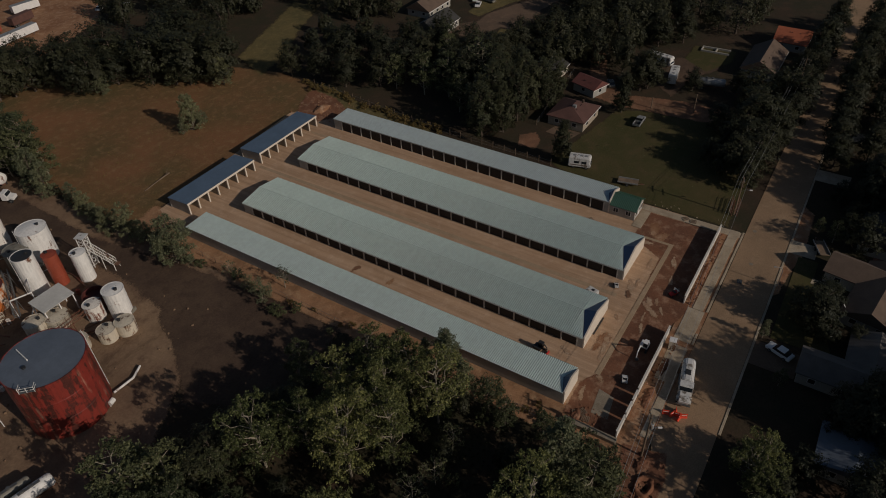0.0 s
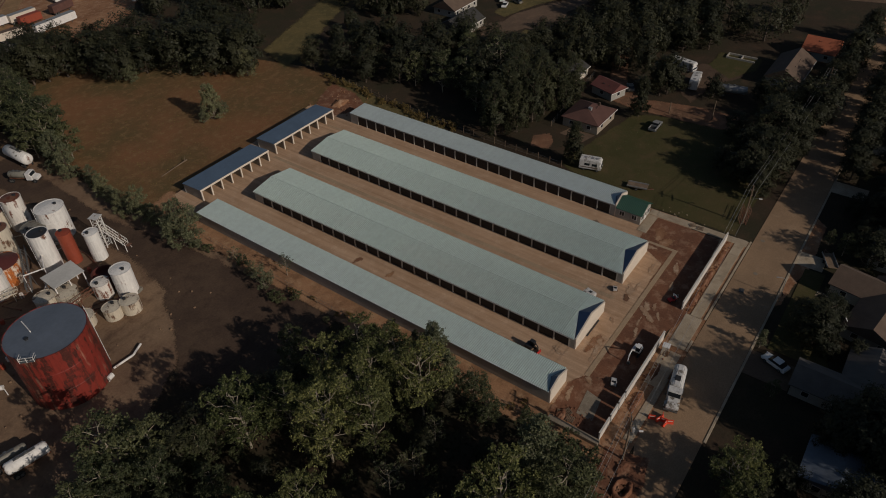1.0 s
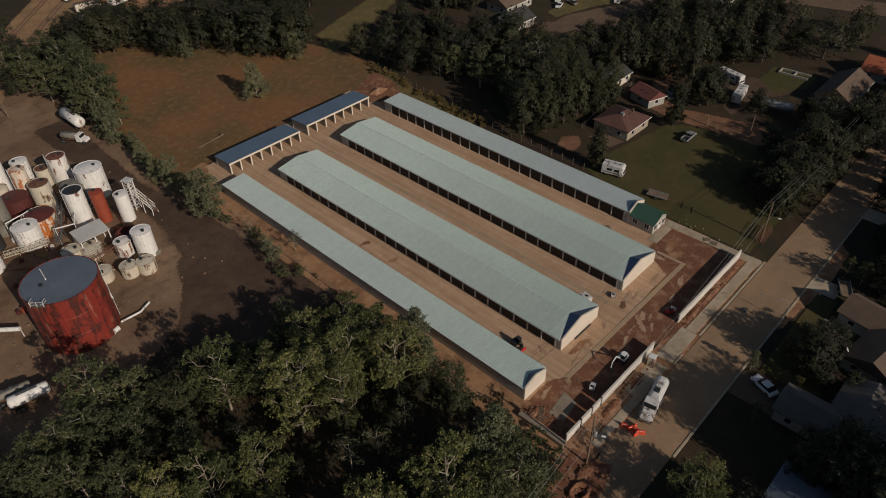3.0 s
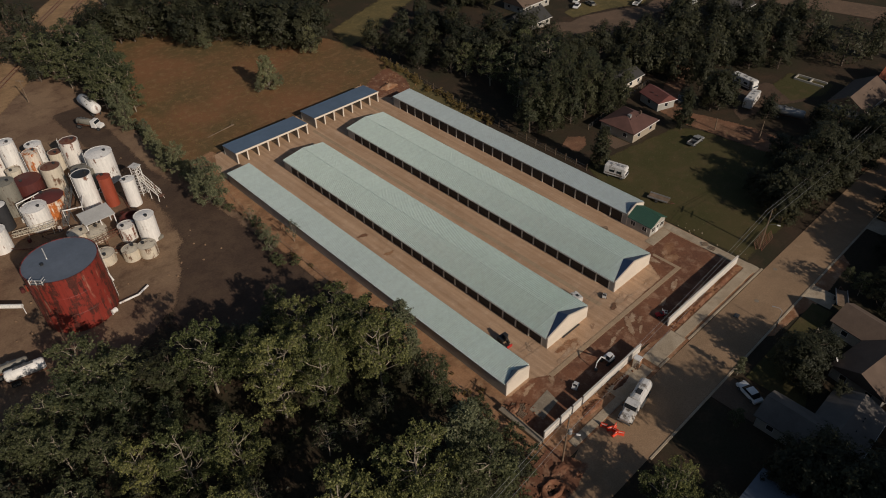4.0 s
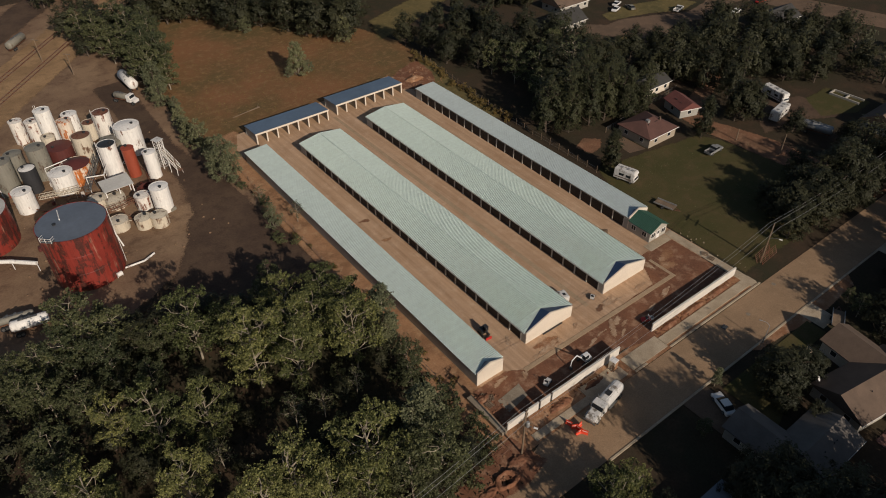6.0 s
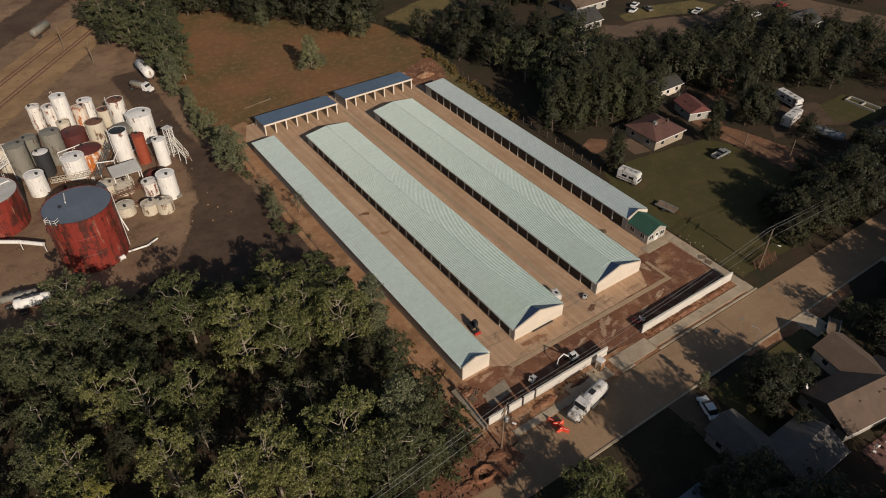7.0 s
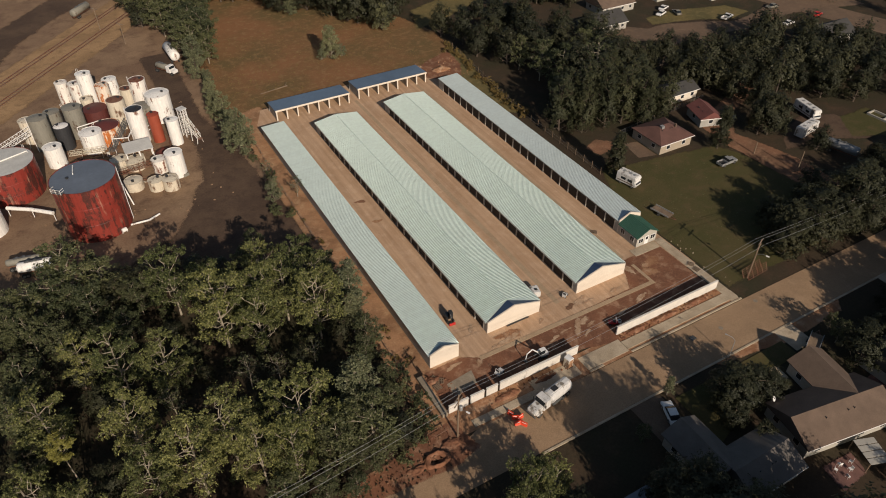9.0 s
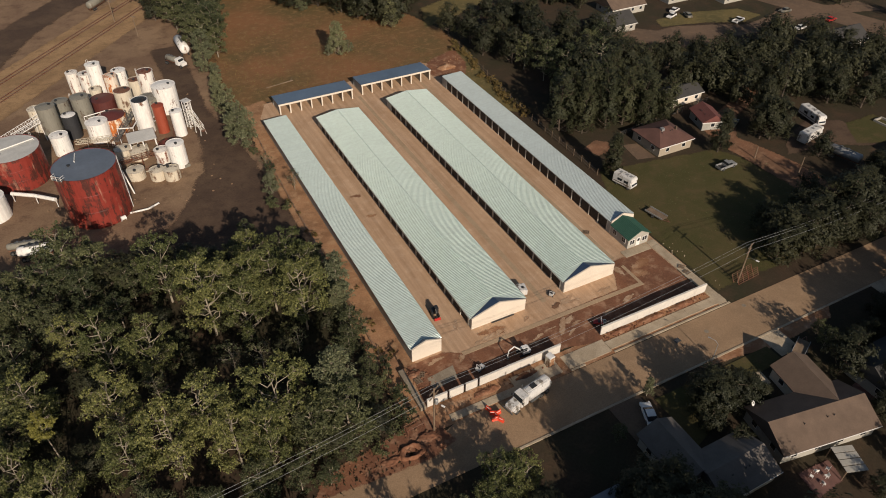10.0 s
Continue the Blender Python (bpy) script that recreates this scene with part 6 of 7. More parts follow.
for i in range(3):
    sedan(165.0 + i * 6.5 + (i % 3), 70.0 + (i % 2) * 13 + i * 0.2, 5 + 170 * (i % 2), (M_WHITE, M_TG, M_RED, M_WHITE)[i % 4], "car parked along the side street")


def flat_trailer(x, y, rz):
    t = thing("flat_trailer", "small flat trailer with pale side rails on the grass", "trailer", pose(x, y, 0.04, 0, 0, rz))
    part("deck", quad_box(-2.6, 2.0, -1.0, 1.0, 0.55, 0.68, 0.02), M_WOOD, t)
    for s in (-1, 1):
        part("side_rail", quad_box(-2.6, 2.0, s * 1.0 - 0.05, s * 1.0 + 0.05, 0.68, 1.0, 0.02), M_SHEDROOF, t)
        wheel(t, -0.4, s * 1.15, 0.35)
    bb = bmesh.new()
    tube(bb, (2.0, 0.5, 0.5), (3.4, 0, 0.45), 0.06, None, 6)
    tube(bb, (2.0, -0.5, 0.5), (3.4, 0, 0.45), 0.06, None, 6)
    part("drawbar", bb, M_RUSTSTEEL, t)


flat_trailer(52.2, 11.0, -78)
flat_trailer(48.6, -30.3, 25)


def digger(x, y, rz, paint, label, reach=1.0, size=1.0, tool=None):
    """A tracked digger with cab, house and folded boom."""
    t = thing("digger", label, "digger", pose(x, y, 0.025, 0, 0, rz) @ Matrix.Scale(size, 4))
    for s in (-1, 1):
        part("track", side_box([(-1.1, 0.05), (1.1, 0.05), (1.3, 0.3), (1.1, 0.55), (-1.1, 0.55), (-1.3, 0.3)], 0.35, 0.05), M_RUBBER, t).location.y = s * 0.75
    part("house", quad_box(-1.3, 0.5, -0.85, 0.85, 0.62, 1.35, 0.1), paint, t)
    cab = part("cab", side_box([(-0.4, 1.36), (0.75, 1.36), (0.65, 2.35), (-0.4, 2.4)], 0.85, 0.05), M_GLASS, t)
    cab.location.y = 0.35
    part("cab_roof", quad_box(-0.5, 0.75, -0.08, 0.8, 2.41, 2.5, 0.02), paint, t)
    a, b, c = Vector((0.6, -0.2, 1.2)), Vector((2.2 * reach, -0.2, 2.9)), Vector((3.4 * reach, -0.2, 2.2))
    for n, p, q, r in (("boom", a, b, 0.16), ("boom_tip", b, c, 0.14), ("dipper", c, Vector((3.6 * reach, -0.2, 0.7)), 0.12)):
        bb = bmesh.new()
        tube(bb, p, q, r, r * 0.8, 6)
        part(n, bb, paint, t)
    part("bucket", side_box([(3.3 * reach, 0.15), (3.9 * reach, 0.1), (3.8 * reach, 0.75), (3.5 * reach, 0.8)], 0.6 if tool is None else 1.5, 0.03), tool or M_STEEL, t, "" if tool is None else "red bucket")


digger(5.2, -9.0, 178, M_WHITE, "white tracked digger behind the street wall", 1.0, 0.85)
digger(-4.2, 6.4, 264, M_DARK, "dark compact digger with a red bucket beside the narrow row", 0.55, 0.8, tool=M_RED)


def cart(x, y, rz, paint, label, category="cart", size=0.75):
    """A small four-wheeled site vehicle with a seat, deck and roll bar."""
    t = thing("site_cart", label, category, pose(x, y, 0.08, 0, 0, rz) @ Matrix.Scale(size, 4))
    part("body", side_box([(-1.1, 0.35), (1.1, 0.35), (1.15, 0.7), (0.5, 0.85), (-1.1, 0.9)], 1.2, 0.06), paint, t)
    part("seat", quad_box(-0.5, 0.1, -0.5, 0.5, 0.88, 1.15, 0.05), M_DARK, t)
    bb = bmesh.new()
    for s in (-0.55, 0.55):
        tube(bb, (-0.7, s, 0.85), (-0.6, s, 1.8), 0.05, None, 6)
    tube(bb, (-0.6, -0.55, 1.8), (-0.6, 0.55, 1.8), 0.05, None, 6)
    part("roll_bar", bb, M_WHITE, t)
    for s in (-1, 1):
        wheel(t, 0.75, s * 0.62, 0.3)
        wheel(t, -0.75, s * 0.62, 0.3)


cart(21.0, -9.2, 150, M_RED, "small red site vehicle behind the street wall")
cart(-3.2, -8.7, 20, M_GRIMY, "small white loader behind the street wall", "loader")
cart(22.3, -9.4, 60, M_GRIMY, "white hand loader behind the street wall", "loader", 0.45)
cart(17.9, 0.9, 30, M_GRIMY, "small dusty tool cart beside the storage row", "tool cart", 0.6)


def box_trailer(x, y, rz):
    t = thing("box_trailer", "small white box trailer beside the storage row", "trailer", pose(x, y, 0.06, 0, 0, rz))
    part("body", quad_box(-1.2, 1.0, -0.8, 0.8, 0.45, 1.7, 0.12), M_GRIMY, t)
    part("vent", quad_box(-0.2, 0.3, -0.2, 0.3, 1.7, 1.8, 0.02), M_DARK, t)
    bb = bmesh.new()
    tube(bb, (1.2, 0, 0.55), (2.5, 0, 0.5), 0.06, None, 6)
    part("drawbar", bb, M_DARK, t)
    part("jockey_wheel", quad_box(2.2, 2.4, -0.15, 0.15, 0.0, 0.6, 0.03), M_DARK, t)
    for s in (-1, 1):
        wheel(t, -0.2, s * 0.92, 0.33)


box_trailer(13.0, 3.8, 255)


# ---- street things ----
def toilet_cabin(x, y):
    t = thing("portable_toilet", "tan portable toilet cabin with a white roof", "portable toilet", pose(x, y, 0.06, 0, 0, 8))
    part("cabin", quad_box(-0.58, 0.58, -0.58, 0.58, 0.1, 2.05, 0.04), M_TB, t)
    part("door", quad_box(-0.42, 0.42, -0.62, -0.585, 0.2, 1.95, 0.01), M_DIRT, t)
    part("base", quad_box(-0.62, 0.62, -0.62, 0.62, 0, 0.1, 0.01), M_DARK, t)
    part("roof", side_box([(-0.62, 2.05), (0.62, 2.05), (0.5, 2.25), (0, 2.34), (-0.5, 2.25)], 1.24, 0.03), M_WHITE, t)


toilet_cabin(7.8, -13.1)


def barrier(x, y, rz):
    t = thing("barrier", "orange plastic road barrier", "barrier", pose(x, y, 0.08, 0, 0, rz) @ Matrix.Scale(0.8, 4), "orange barriers on the street")
    part("foot", side_box([(-0.3, 0), (0.3, 0), (0.12, 0.35), (-0.12, 0.35)], 1.3, 0.02), M_ORANGE, t)
    part("board", quad_box(-0.07, 0.07, -0.65, 0.65, 0.36, 1.05, 0.03), M_ORANGE, t)
    part("stripe", quad_box(-0.085, 0.085, -0.5, 0.5, 0.62, 0.78, 0.0), M_WHITE, t)


for i, (x, y, a) in enumerate(((-6.2, -16.6, 20), (-6.0, -17.6, 65), (-5.7, -18.4, 10), (-6.3, -18.7, 80), (-5.5, -19.3, 30), (-5.2, -17.9, 100))):
    barrier(x, y, a)


def pole(x, y, h, label, arm=True, lamp=0, rz=0, transformer=False):
    t = thing("utility_pole", label, "utility pole", pose(x, y, 0, 0, 0, rz))
    bb = bmesh.new()
    tube(bb, (0, 0, -0.2), (0, 0, h), 0.17, 0.11, 9)
    part("pole", bb, M_WOOD, t)
    if arm:
        for z in (h - 0.5, h - 1.7)[: 2 if h > 9.5 else 1]:
            part("crossarm", quad_box(-0.07, 0.07, -1.2, 1.2, z - 0.07, z + 0.07, 0.01), M_WOOD, t)
        for s in (-1.0, -0.4, 0.4, 1.0):
            bb = bmesh.new()
            lathe(bb, [(0, 0), (0.06, 0), (0.09, 0.08), (0.05, 0.18), (0, 0.2)], 8, (0, s, h - 0.43))
            part("insulator", bb, M_STEEL, t)
    if transformer:
        bb = bmesh.new()
        lathe(bb, [(0, 0), (0.28, 0), (0.3, 0.1), (0.3, 0.85), (0.22, 0.95), (0, 0.95)], 12, (0.42, 0, h - 3.2))
        part("transformer", bb, M_SHEDROOF, t)
    if lamp:
        bb = bmesh.new()
        tube(bb, (0, 0, h - 3.6), (lamp * 0.6, 0, h - 3.0), 0.04, None, 6)
        tube(bb, (lamp * 0.6, 0, h - 3.0), (lamp, 0, h - 3.0), 0.04, None, 6)
        part("lamp_arm", bb, M_STEEL, t)
        part("lamp_head", quad_box(lamp - 0.1, lamp + 0.55, -0.14, 0.14, h - 3.1, h - 2.94, 0.04), M_WHITE, t)


pole(-15.6, -16.0, 10.2, "tall wooden utility pole with crossarms at the corner", True, 1.4, -60, True)
pole(52.0, -12.5, 9.6, "wooden utility pole with a street light arm", True, 1.8, -70)
pole(-84, -20.5, 10.0, "wooden utility pole among the trees", True, 0, 0)
pole(118, -13.0, 9.6, "wooden utility pole beside the street", True, 0, 0)
pole(-18.3, -41.0, 10.5, "wooden utility pole south of the street", True, 0, 80)
pole(-37.5, 179.0, 7.5, "weathered pole beside the railway", True, 0, 40)
pole(-32.4, 163.0, 7.0, "weathered pole beside the railway", True, 0, 40)
pole(92.0, 8.0, 5.5, "short wooden pole beside the lane", False)
pole(89.5, 18.6, 3.2, "short wooden pole beside the lane", False)


def street_lamp(x, y, rz):
    t = thing("street_lamp", "slim pale street lamp with a curved arm", "street lamp", pose(x, y, 0.1, 0, 0, rz) @ Matrix.Scale(0.85, 4))
    bb = bmesh.new()
    tube(bb, (0, 0, 0), (0, 0, 5.0), 0.09, 0.06, 8)
    part("post", bb, M_SHEDROOF, t)
    bb = bmesh.new()
    tube(bb, (0, 0, 5.0), (0.7, 0, 5.7), 0.05, None, 6)
    tube(bb, (0.7, 0, 5.7), (1.7, 0, 5.85), 0.05, None, 6)
    part("arm", bb, M_SHEDROOF, t)
    part("lamp_head", quad_box(1.6, 2.2, -0.14, 0.14, 5.78, 5.92, 0.04), M_SHEDROOF, t)


street_lamp(32.9, -25.3, 120)


def cable(p, q, sag, label="thin overhead cable between the poles"):
    p, q = Vector(p), Vector(q)
    n = 14
    cu = bpy.data.curves.new("cable", "CURVE")
    cu.dimensions, cu.bevel_depth, cu.bevel_resolution = "3D", 0.02, 1
    sp = cu.splines.new("POLY")
    sp.points.add(n)
    for i in range(n + 1):
        c = p.lerp(q, i / n) - Vector((0, 0, sag * 4 * (i / n) * (1 - i / n)))
        sp.points[i].co = (*c, 1)
    cu.materials.append(M_SHEDROOF)
    tagged(new("cable", cu), label, "cable", "overhead cables")


for s in (-1.0, 0.4, 1.0):
    cable((-15.6, -16.0 + s, 9.75), (-84, -20.5 + s, 9.6), 1.4)
    cable((-15.6, -16.0 + s, 9.75), (52, -12.5 + s, 9.2), 1.3)
    cable((52, -12.5 + s, 9.2), (118, -13 + s, 9.2), 1.2)


def fence(pts, label, h=1.5, step=3.0, rails=(0.5, 1.3)):
    t = thing("fence", label, "fence")
    for p, q in zip(pts, pts[1:]):
        p, q = Vector((*p, 0)), Vector((*q, 0))
        n = max(1, int((q - p).length / step))
        for i in range(n):
            a = p.lerp(q, i / n)
            bb = bmesh.new()
            tube(bb, (0, 0, -0.1), (0, 0, h), 0.07, 0.06, 6)
            part("post", bb, M_WOOD, t).location = a
        for z in rails:
            bb = bmesh.new()
            tube(bb, p + Vector((0, 0, z)), q + Vector((0, 0, z)), 0.025, None, 4)
            part("wire", bb, M_STEEL, t)


fence([(50.6, 30), (51.2, 62), (56.8, 112)], "post and wire boundary fence", 1.9)
fence([(66.5, 41.5), (86, 44.0), (100, 45.5)], "dark board fence behind the brown house", 1.6, 2.0, (0.4, 0.8, 1.2, 1.5))
fence([(-17.3, -2), (-17.0, 30), (-16.6, 62), (-15.4, 90)], "old post and wire fence beside the storage row", 1.2, 4.0)


def gate(x, y, rz):
    t = thing("gate", "rusted tubular farm gate leaning at the lawn's edge", "gate", pose(x, y, 0.04, -28, 0, rz))
    for z in (0.15, 0.55, 0.95, 1.35, 1.75):
        bb = bmesh.new()
        tube(bb, (-2.8, 0, z), (2.8, 0, z), 0.045, None, 6)
        part("bar", bb, M_RUSTSTEEL, t)
    for x2 in (-2.8, -1.4, 0, 1.4, 2.8):
        bb = bmesh.new()
        tube(bb, (x2, 0, 0.05), (x2, 0, 1.8), 0.05, None, 6)
        part("upright", bb, M_RUSTSTEEL, t)


gate(54.0, -12.0, 6)
gate(54.4, -13.1, 4)

# low concrete wall at the site's corner, and loose material on the ground
strip("trim", -15.9, -14.9, -11.9, -3.2, 0.0, 0.75, M_SLAB, "low grey concrete wall at the site corner", "wall", 0.04)
rnd = random.Random(31)


def pallet(x, y, rz, z=0.13):
    t = thing("pallet", "weathered wooden pallet lying on the site", "pallet", pose(x, y, z, 0, 0, rz), "pallets")
    for i in range(5):
        part("board", quad_box(-0.6, 0.6, -0.6 + i * 0.27, -0.46 + i * 0.27, 0.1, 0.13, 0.0), M_WOOD, t)
    for i in (-0.5, 0, 0.45):
        part("runner", quad_box(i - 0.05, i + 0.05, -0.6, 0.6, 0.0, 0.098, 0.0), M_WOOD, t)


for x, y, a in ((-13.3, -4.4, 20), (-12.6, -5.2, 60), (45.1, -5.9, 10), (45.3, -4.2, 40), (-13.6, -6.2, 5), (35.2, 13.4, 50)):
    pallet(x, y, a, 0.16 if x > 40 else 0.1)


def rubble(name, n, region, size, material, label, seed, z=0.05):
    """Loose stones and clods of uneven size."""
    r = random.Random(seed)
    bb = bmesh.new()
    for _ in range(n):
        x, y, s = r.uniform(*region[:2]), r.uniform(*region[2:]), size * r.uniform(0.4, 1.4)
        o = bmesh.ops.create_icosphere(bb, subdivisions=1, radius=s, matrix=Matrix.Translation((x, y, z + s * 0.25)))
        for v in o["verts"]:
            v.co += Vector((r.uniform(-1, 1), r.uniform(-1, 1), r.uniform(-1, 0.5))) * s * 0.35
    tagged(part(name, bb, material), label, "rubble", "", "stuff")


rubble("rubble", 110, (20, 44, -13.2, -11.9), 0.2, M_CLAY, "red clods along the street wall", 1)
rubble("rubble", 60, (-8, 10, -13.6, -12.0), 0.18, M_CLAY, "red clods along the street wall", 2)
rubble("rubble", 70, (-15, -11, -10, -3.5), 0.16, M_CLAY, "loose clods in the site corner", 3)
rubble("rubble", 40, (-30, -15, -18.5, -14), 0.17, M_SOIL_RED, "dug clay clods at the corner", 4, 0.1)
rubble("rubble", 12, (46.4, 49, -12, 4), 0.13, M_WALKWAY, "broken concrete beside the path", 5)
rubble("rubble", 60, (40, 52, 90, 104), 0.22, M_DIRT, "spoil at the rear corner", 6, 0.1)
rubble("rubble", 120, (-70, -26, 62, 120), 0.2, M_YARD, "stones and scrap strewn over the yard", 7)

# pale washed-out spots and dark stains on the gravel
for i, (x, y, a, b, mtl) in enumerate(((-2.9, 47.8, 1.0, 0.5, M_SOIL_RED), (-2.8, 39.5, 0.8, 0.45, M_STRIP), (3.5, -2.2, 2.4, 0.7, M_DIRT), (39.0, 0.4, 2.0, 1.0, M_DIRT), (36.5, -1.6, 1.4, 1.1, M_DIRT))):
    stain(x, y, a, b, 0.095 + 0.002 * i, mtl, 40 + i)
for i, (x, y, a, b, w) in enumerate((
        (2.4, -3.0, 1.7, 0.45, 0.12), (4.3, -2.7, 0.9, 0.4, 0.3), (-0.6, -3.3, 0.7, 0.35, 0.0), (19.6, -1.5, 1.3, 0.55, 0.5), (21.2, -2.3, 1.2, 0.3, 0.1), (-1.9, 2.4, 0.9, 0.35, 1.2),
        (-4.8, -5.0, 0.6, 0.6, 0.2), (15.1, -6.6, 1.7, 0.5, 0.75), (16.8, -6.0, 1.6, 0.35, 0.4), (14.2, -7.8, 1.2, 0.3, 1.0), (17.6, -7.2, 1.1, 0.3, 0.1), (15.8, -8.6, 0.9, 0.25, 0.5),
        (9.8, -6.9, 1.1, 0.3, 0.2), (12.4, -6.3, 1.0, 0.25, 0.1), (10.2, -2.2, 0.9, 0.25, 0.4), (27.5, -2.4, 1.4, 0.3, 0.1), (33.6, 0.6, 0.5, 1.4, 0.0), (30.0, -6.5, 1.8, 0.35, 0.3), (24.6, -7.6, 1.4, 0.3, 0.15), (-9.0, -3.6, 1.3, 0.4, 0.1))):
    stain(x, y, a, b, 0.112 + 0.001 * i, M_MUD, 60 + i, w)
stain(17.0, -1.9, 0.8, 0.5, 0.135, M_SOIL_RED, 90, 0.3)
strip("drain_grate", -1.2, 3.6, -0.35, -0.12, 0.06, 0.2, M_DARK, "dark steel plate at the foot of the gable", "plate", 0.01).location = (5.2, 0, 0)
tagged(part("fallen_branch", (lambda q: (tube(q, (-6, 108.5, 0.15), (-1, 109.2, 0.2), 0.09, 0.13, 6), tube(q, (-1, 109.2, 0.2), (2.1, 109.1, 0.5), 0.13, 0.2, 6), tube(q, (1.2, 109, 0.4), (2.4, 110, 1.2), 0.12, 0.03, 6), q)[-1])(bmesh.new()), M_WOOD), "fallen grey branch in the dry field", "branch")


# ---- houses ----
def window_in(parent, x0, x1, y0, y1, z0, z1):
    bb = bmesh.new()
    box(bb, x0, x1, y0, y1, z0, z1)
    fr = part("window", bb, M_WHITE, parent)
    bb = bmesh.new()
    dx, dy = (0.08, -0.02) if x1 - x0 > y1 - y0 else (-0.02, 0.08)
    box(bb, x0 + dx, x1 - dx, y0 + dy, y1 - dy, z0 + 0.08, z1 - 0.08)
    part("pane", bb, M_GLASS, fr)


def roof_block(t, x0, x1, y0, y1, e, r, axis, hip, material, over=0.45):
    X0, X1, Y0, Y1 = x0 - over, x1 + over, y0 - over, y1 + over
    c = ((Y0 + Y1) / 2) if axis == "x" else ((X0 + X1) / 2)
    bb = bmesh.new()
    ins = hip * ((Y1 - Y0) / 2 if axis == "x" else (X1 - X0) / 2)
    ra, rb = ((X0 + ins, c, r), (X1 - ins, c, r)) if axis == "x" else ((c, Y0 + ins, r), (c, Y1 - ins, r))
    for dz in (0.0,):
        a, b, d, f = [bb.verts.new(p) for p in ((X0, Y0, e), (X1, Y0, e), (X1, Y1, e), (X0, Y1, e))]
        a2, b2, d2, f2 = [bb.verts.new(p) for p in ((X0, Y0, e - 0.16), (X1, Y0, e - 0.16), (X1, Y1, e - 0.16), (X0, Y1, e - 0.16))]
        p, q = bb.verts.new(ra), bb.verts.new(rb)
        if axis == "x":
            faces = ((a, b, q, p), (d, f, p, q), (b, d, q), (f, a, p))
        else:
            faces = ((f, a, p, q), (b, d, q, p), (a, b, p), (d, f, q))
        for k in faces:
            bb.faces.new(k)
        for k in ((a, a2, b2, b), (b, b2, d2, d), (d, d2, f2, f), (f, f2, a2, a), (f2, d2, b2, a2)):
            bb.faces.new(k)
    part("roof", bb, material, t)
    bb = bmesh.new()
    box(bb, X0 - 0.03, X1 + 0.03, Y0 - 0.05, Y0 - 0.01, e - 0.2, e - 0.02)
    part("fascia", bb, M_WHITE, t)


def house(blocks, wall, roof, label, e=2.6, r=5.5, hip=0.0, windows=True, turn=None):
    m = pose(turn[0], turn[1], 0, 0, 0, turn[2]) @ pose(-turn[0], -turn[1], 0) if turn else None
    t = thing("house", label, "house", m, "houses")
    for x0, x1, y0, y1, axis in blocks:
        bb = bmesh.new()
        box(bb, x0, x1, y0, y1, 0, e - 0.15)
        part("wall_block", bb, wall, t)
        roof_block(t, x0, x1, y0, y1, e, r, axis, hip, roof)
        if windows:
            n = max(1, int((x1 - x0) / 3.5))
            for i in range(n):
                cx = x0 + (i + 0.5) * (x1 - x0) / n
                window_in(t, cx - 0.6, cx + 0.6, y0 - 0.04, y0 + 0.02, 0.9, 2.0)
            n = max(1, int((y1 - y0) / 4))
            for i in range(n):
                cy = y0 + (i + 0.5) * (y1 - y0) / n
                window_in(t, x0 - 0.04, x0 + 0.02, cy - 0.6, cy + 0.6, 0.9, 2.0)
    x0, x1, y0, y1, axis = blocks[0]
    for k in (0.3, 0.55, 0.62):
        bb = bmesh.new()
        vx, vy = (x0 + (x1 - x0) * k, (y0 + y1) / 2 - 1.6) if axis == "x" else ((x0 + x1) / 2 - 1.6, y0 + (y1 - y0) * k)
        half = ((y1 - y0) if axis == "x" else (x1 - x0)) / 2 + 0.45
        zs = r - (r - e) * 1.6 / half
        tube(bb, (vx, vy, zs - 0.1), (vx, vy, zs + 0.28), 0.08, None, 8)
        part("roof_vent", bb, M_DARK, t)
    return t


house([(28.0, 45.0, -46.3, -37.7, "x"), (37.4, 43.9, -41.4, -31.9, "y")], M_OFFICE, M_SHINGLE, "low brown-roofed house with a garage wing", 2.6, 4.85, turn=(36.4, -42.0, -9.5))
house([(14.2, 24.3, -46.4, -39.0, "x"), (10.7, 16.7, -41.6, -32.6, "y")], M_OFFICE, M_SHINGLE_B, "low grey-brown shingled house in the shade", 2.6, 4.3)
# The roof takes the darker tank-top grey in place of tree shade.
house([(-5.7, 2.0, -47.4, -38.0, "x")], M_OFFICE, M_TANKTOP, "low house under tall trees, its pale sheet roof darkened for shade", 2.8, 3.9)
bh = house([(68.8, 79.0, 29.6, 39.4, "x")], M_CREAM, M_SHINGLE_R, "cream house with a dark red hipped roof", 2.7, 4.7, 0.75)
for x, y, w in ((72.5, 33.8, 0.9), (76.2, 33.0, 0.45)):
    part("chimney" if w < 0.5 else "cooler", quad_box(x - w / 2, x + w / 2, y - w / 2, y + w / 2, 3.6, 5.0, 0.03), M_SHEDROOF if w > 0.5 else M_SHINGLE, bh)
house([(88.3, 93.9, 33.4, 40.6, "y")], M_GREYWALL, M_SHINGLE_RED, "grey house with a brick-red roof", 2.5, 4.3, turn=(91.1, 37.0, -18))
house([(88.2, 99.2, 47.4, 53.6, "x")], M_STUCCO, M_SHINGLE_G, "white house with a dark grey roof", 2.6, 4.2)
house([(120, 137, -6.0, 3.0, "x")], M_OFFICE, M_SHINGLE, "low house with a tan roof behind the trees")
house([(143.5, 153, -10.0, -1.0, "y")], M_OFFICE, M_SHINGLE_O, "house with an orange tiled roof")
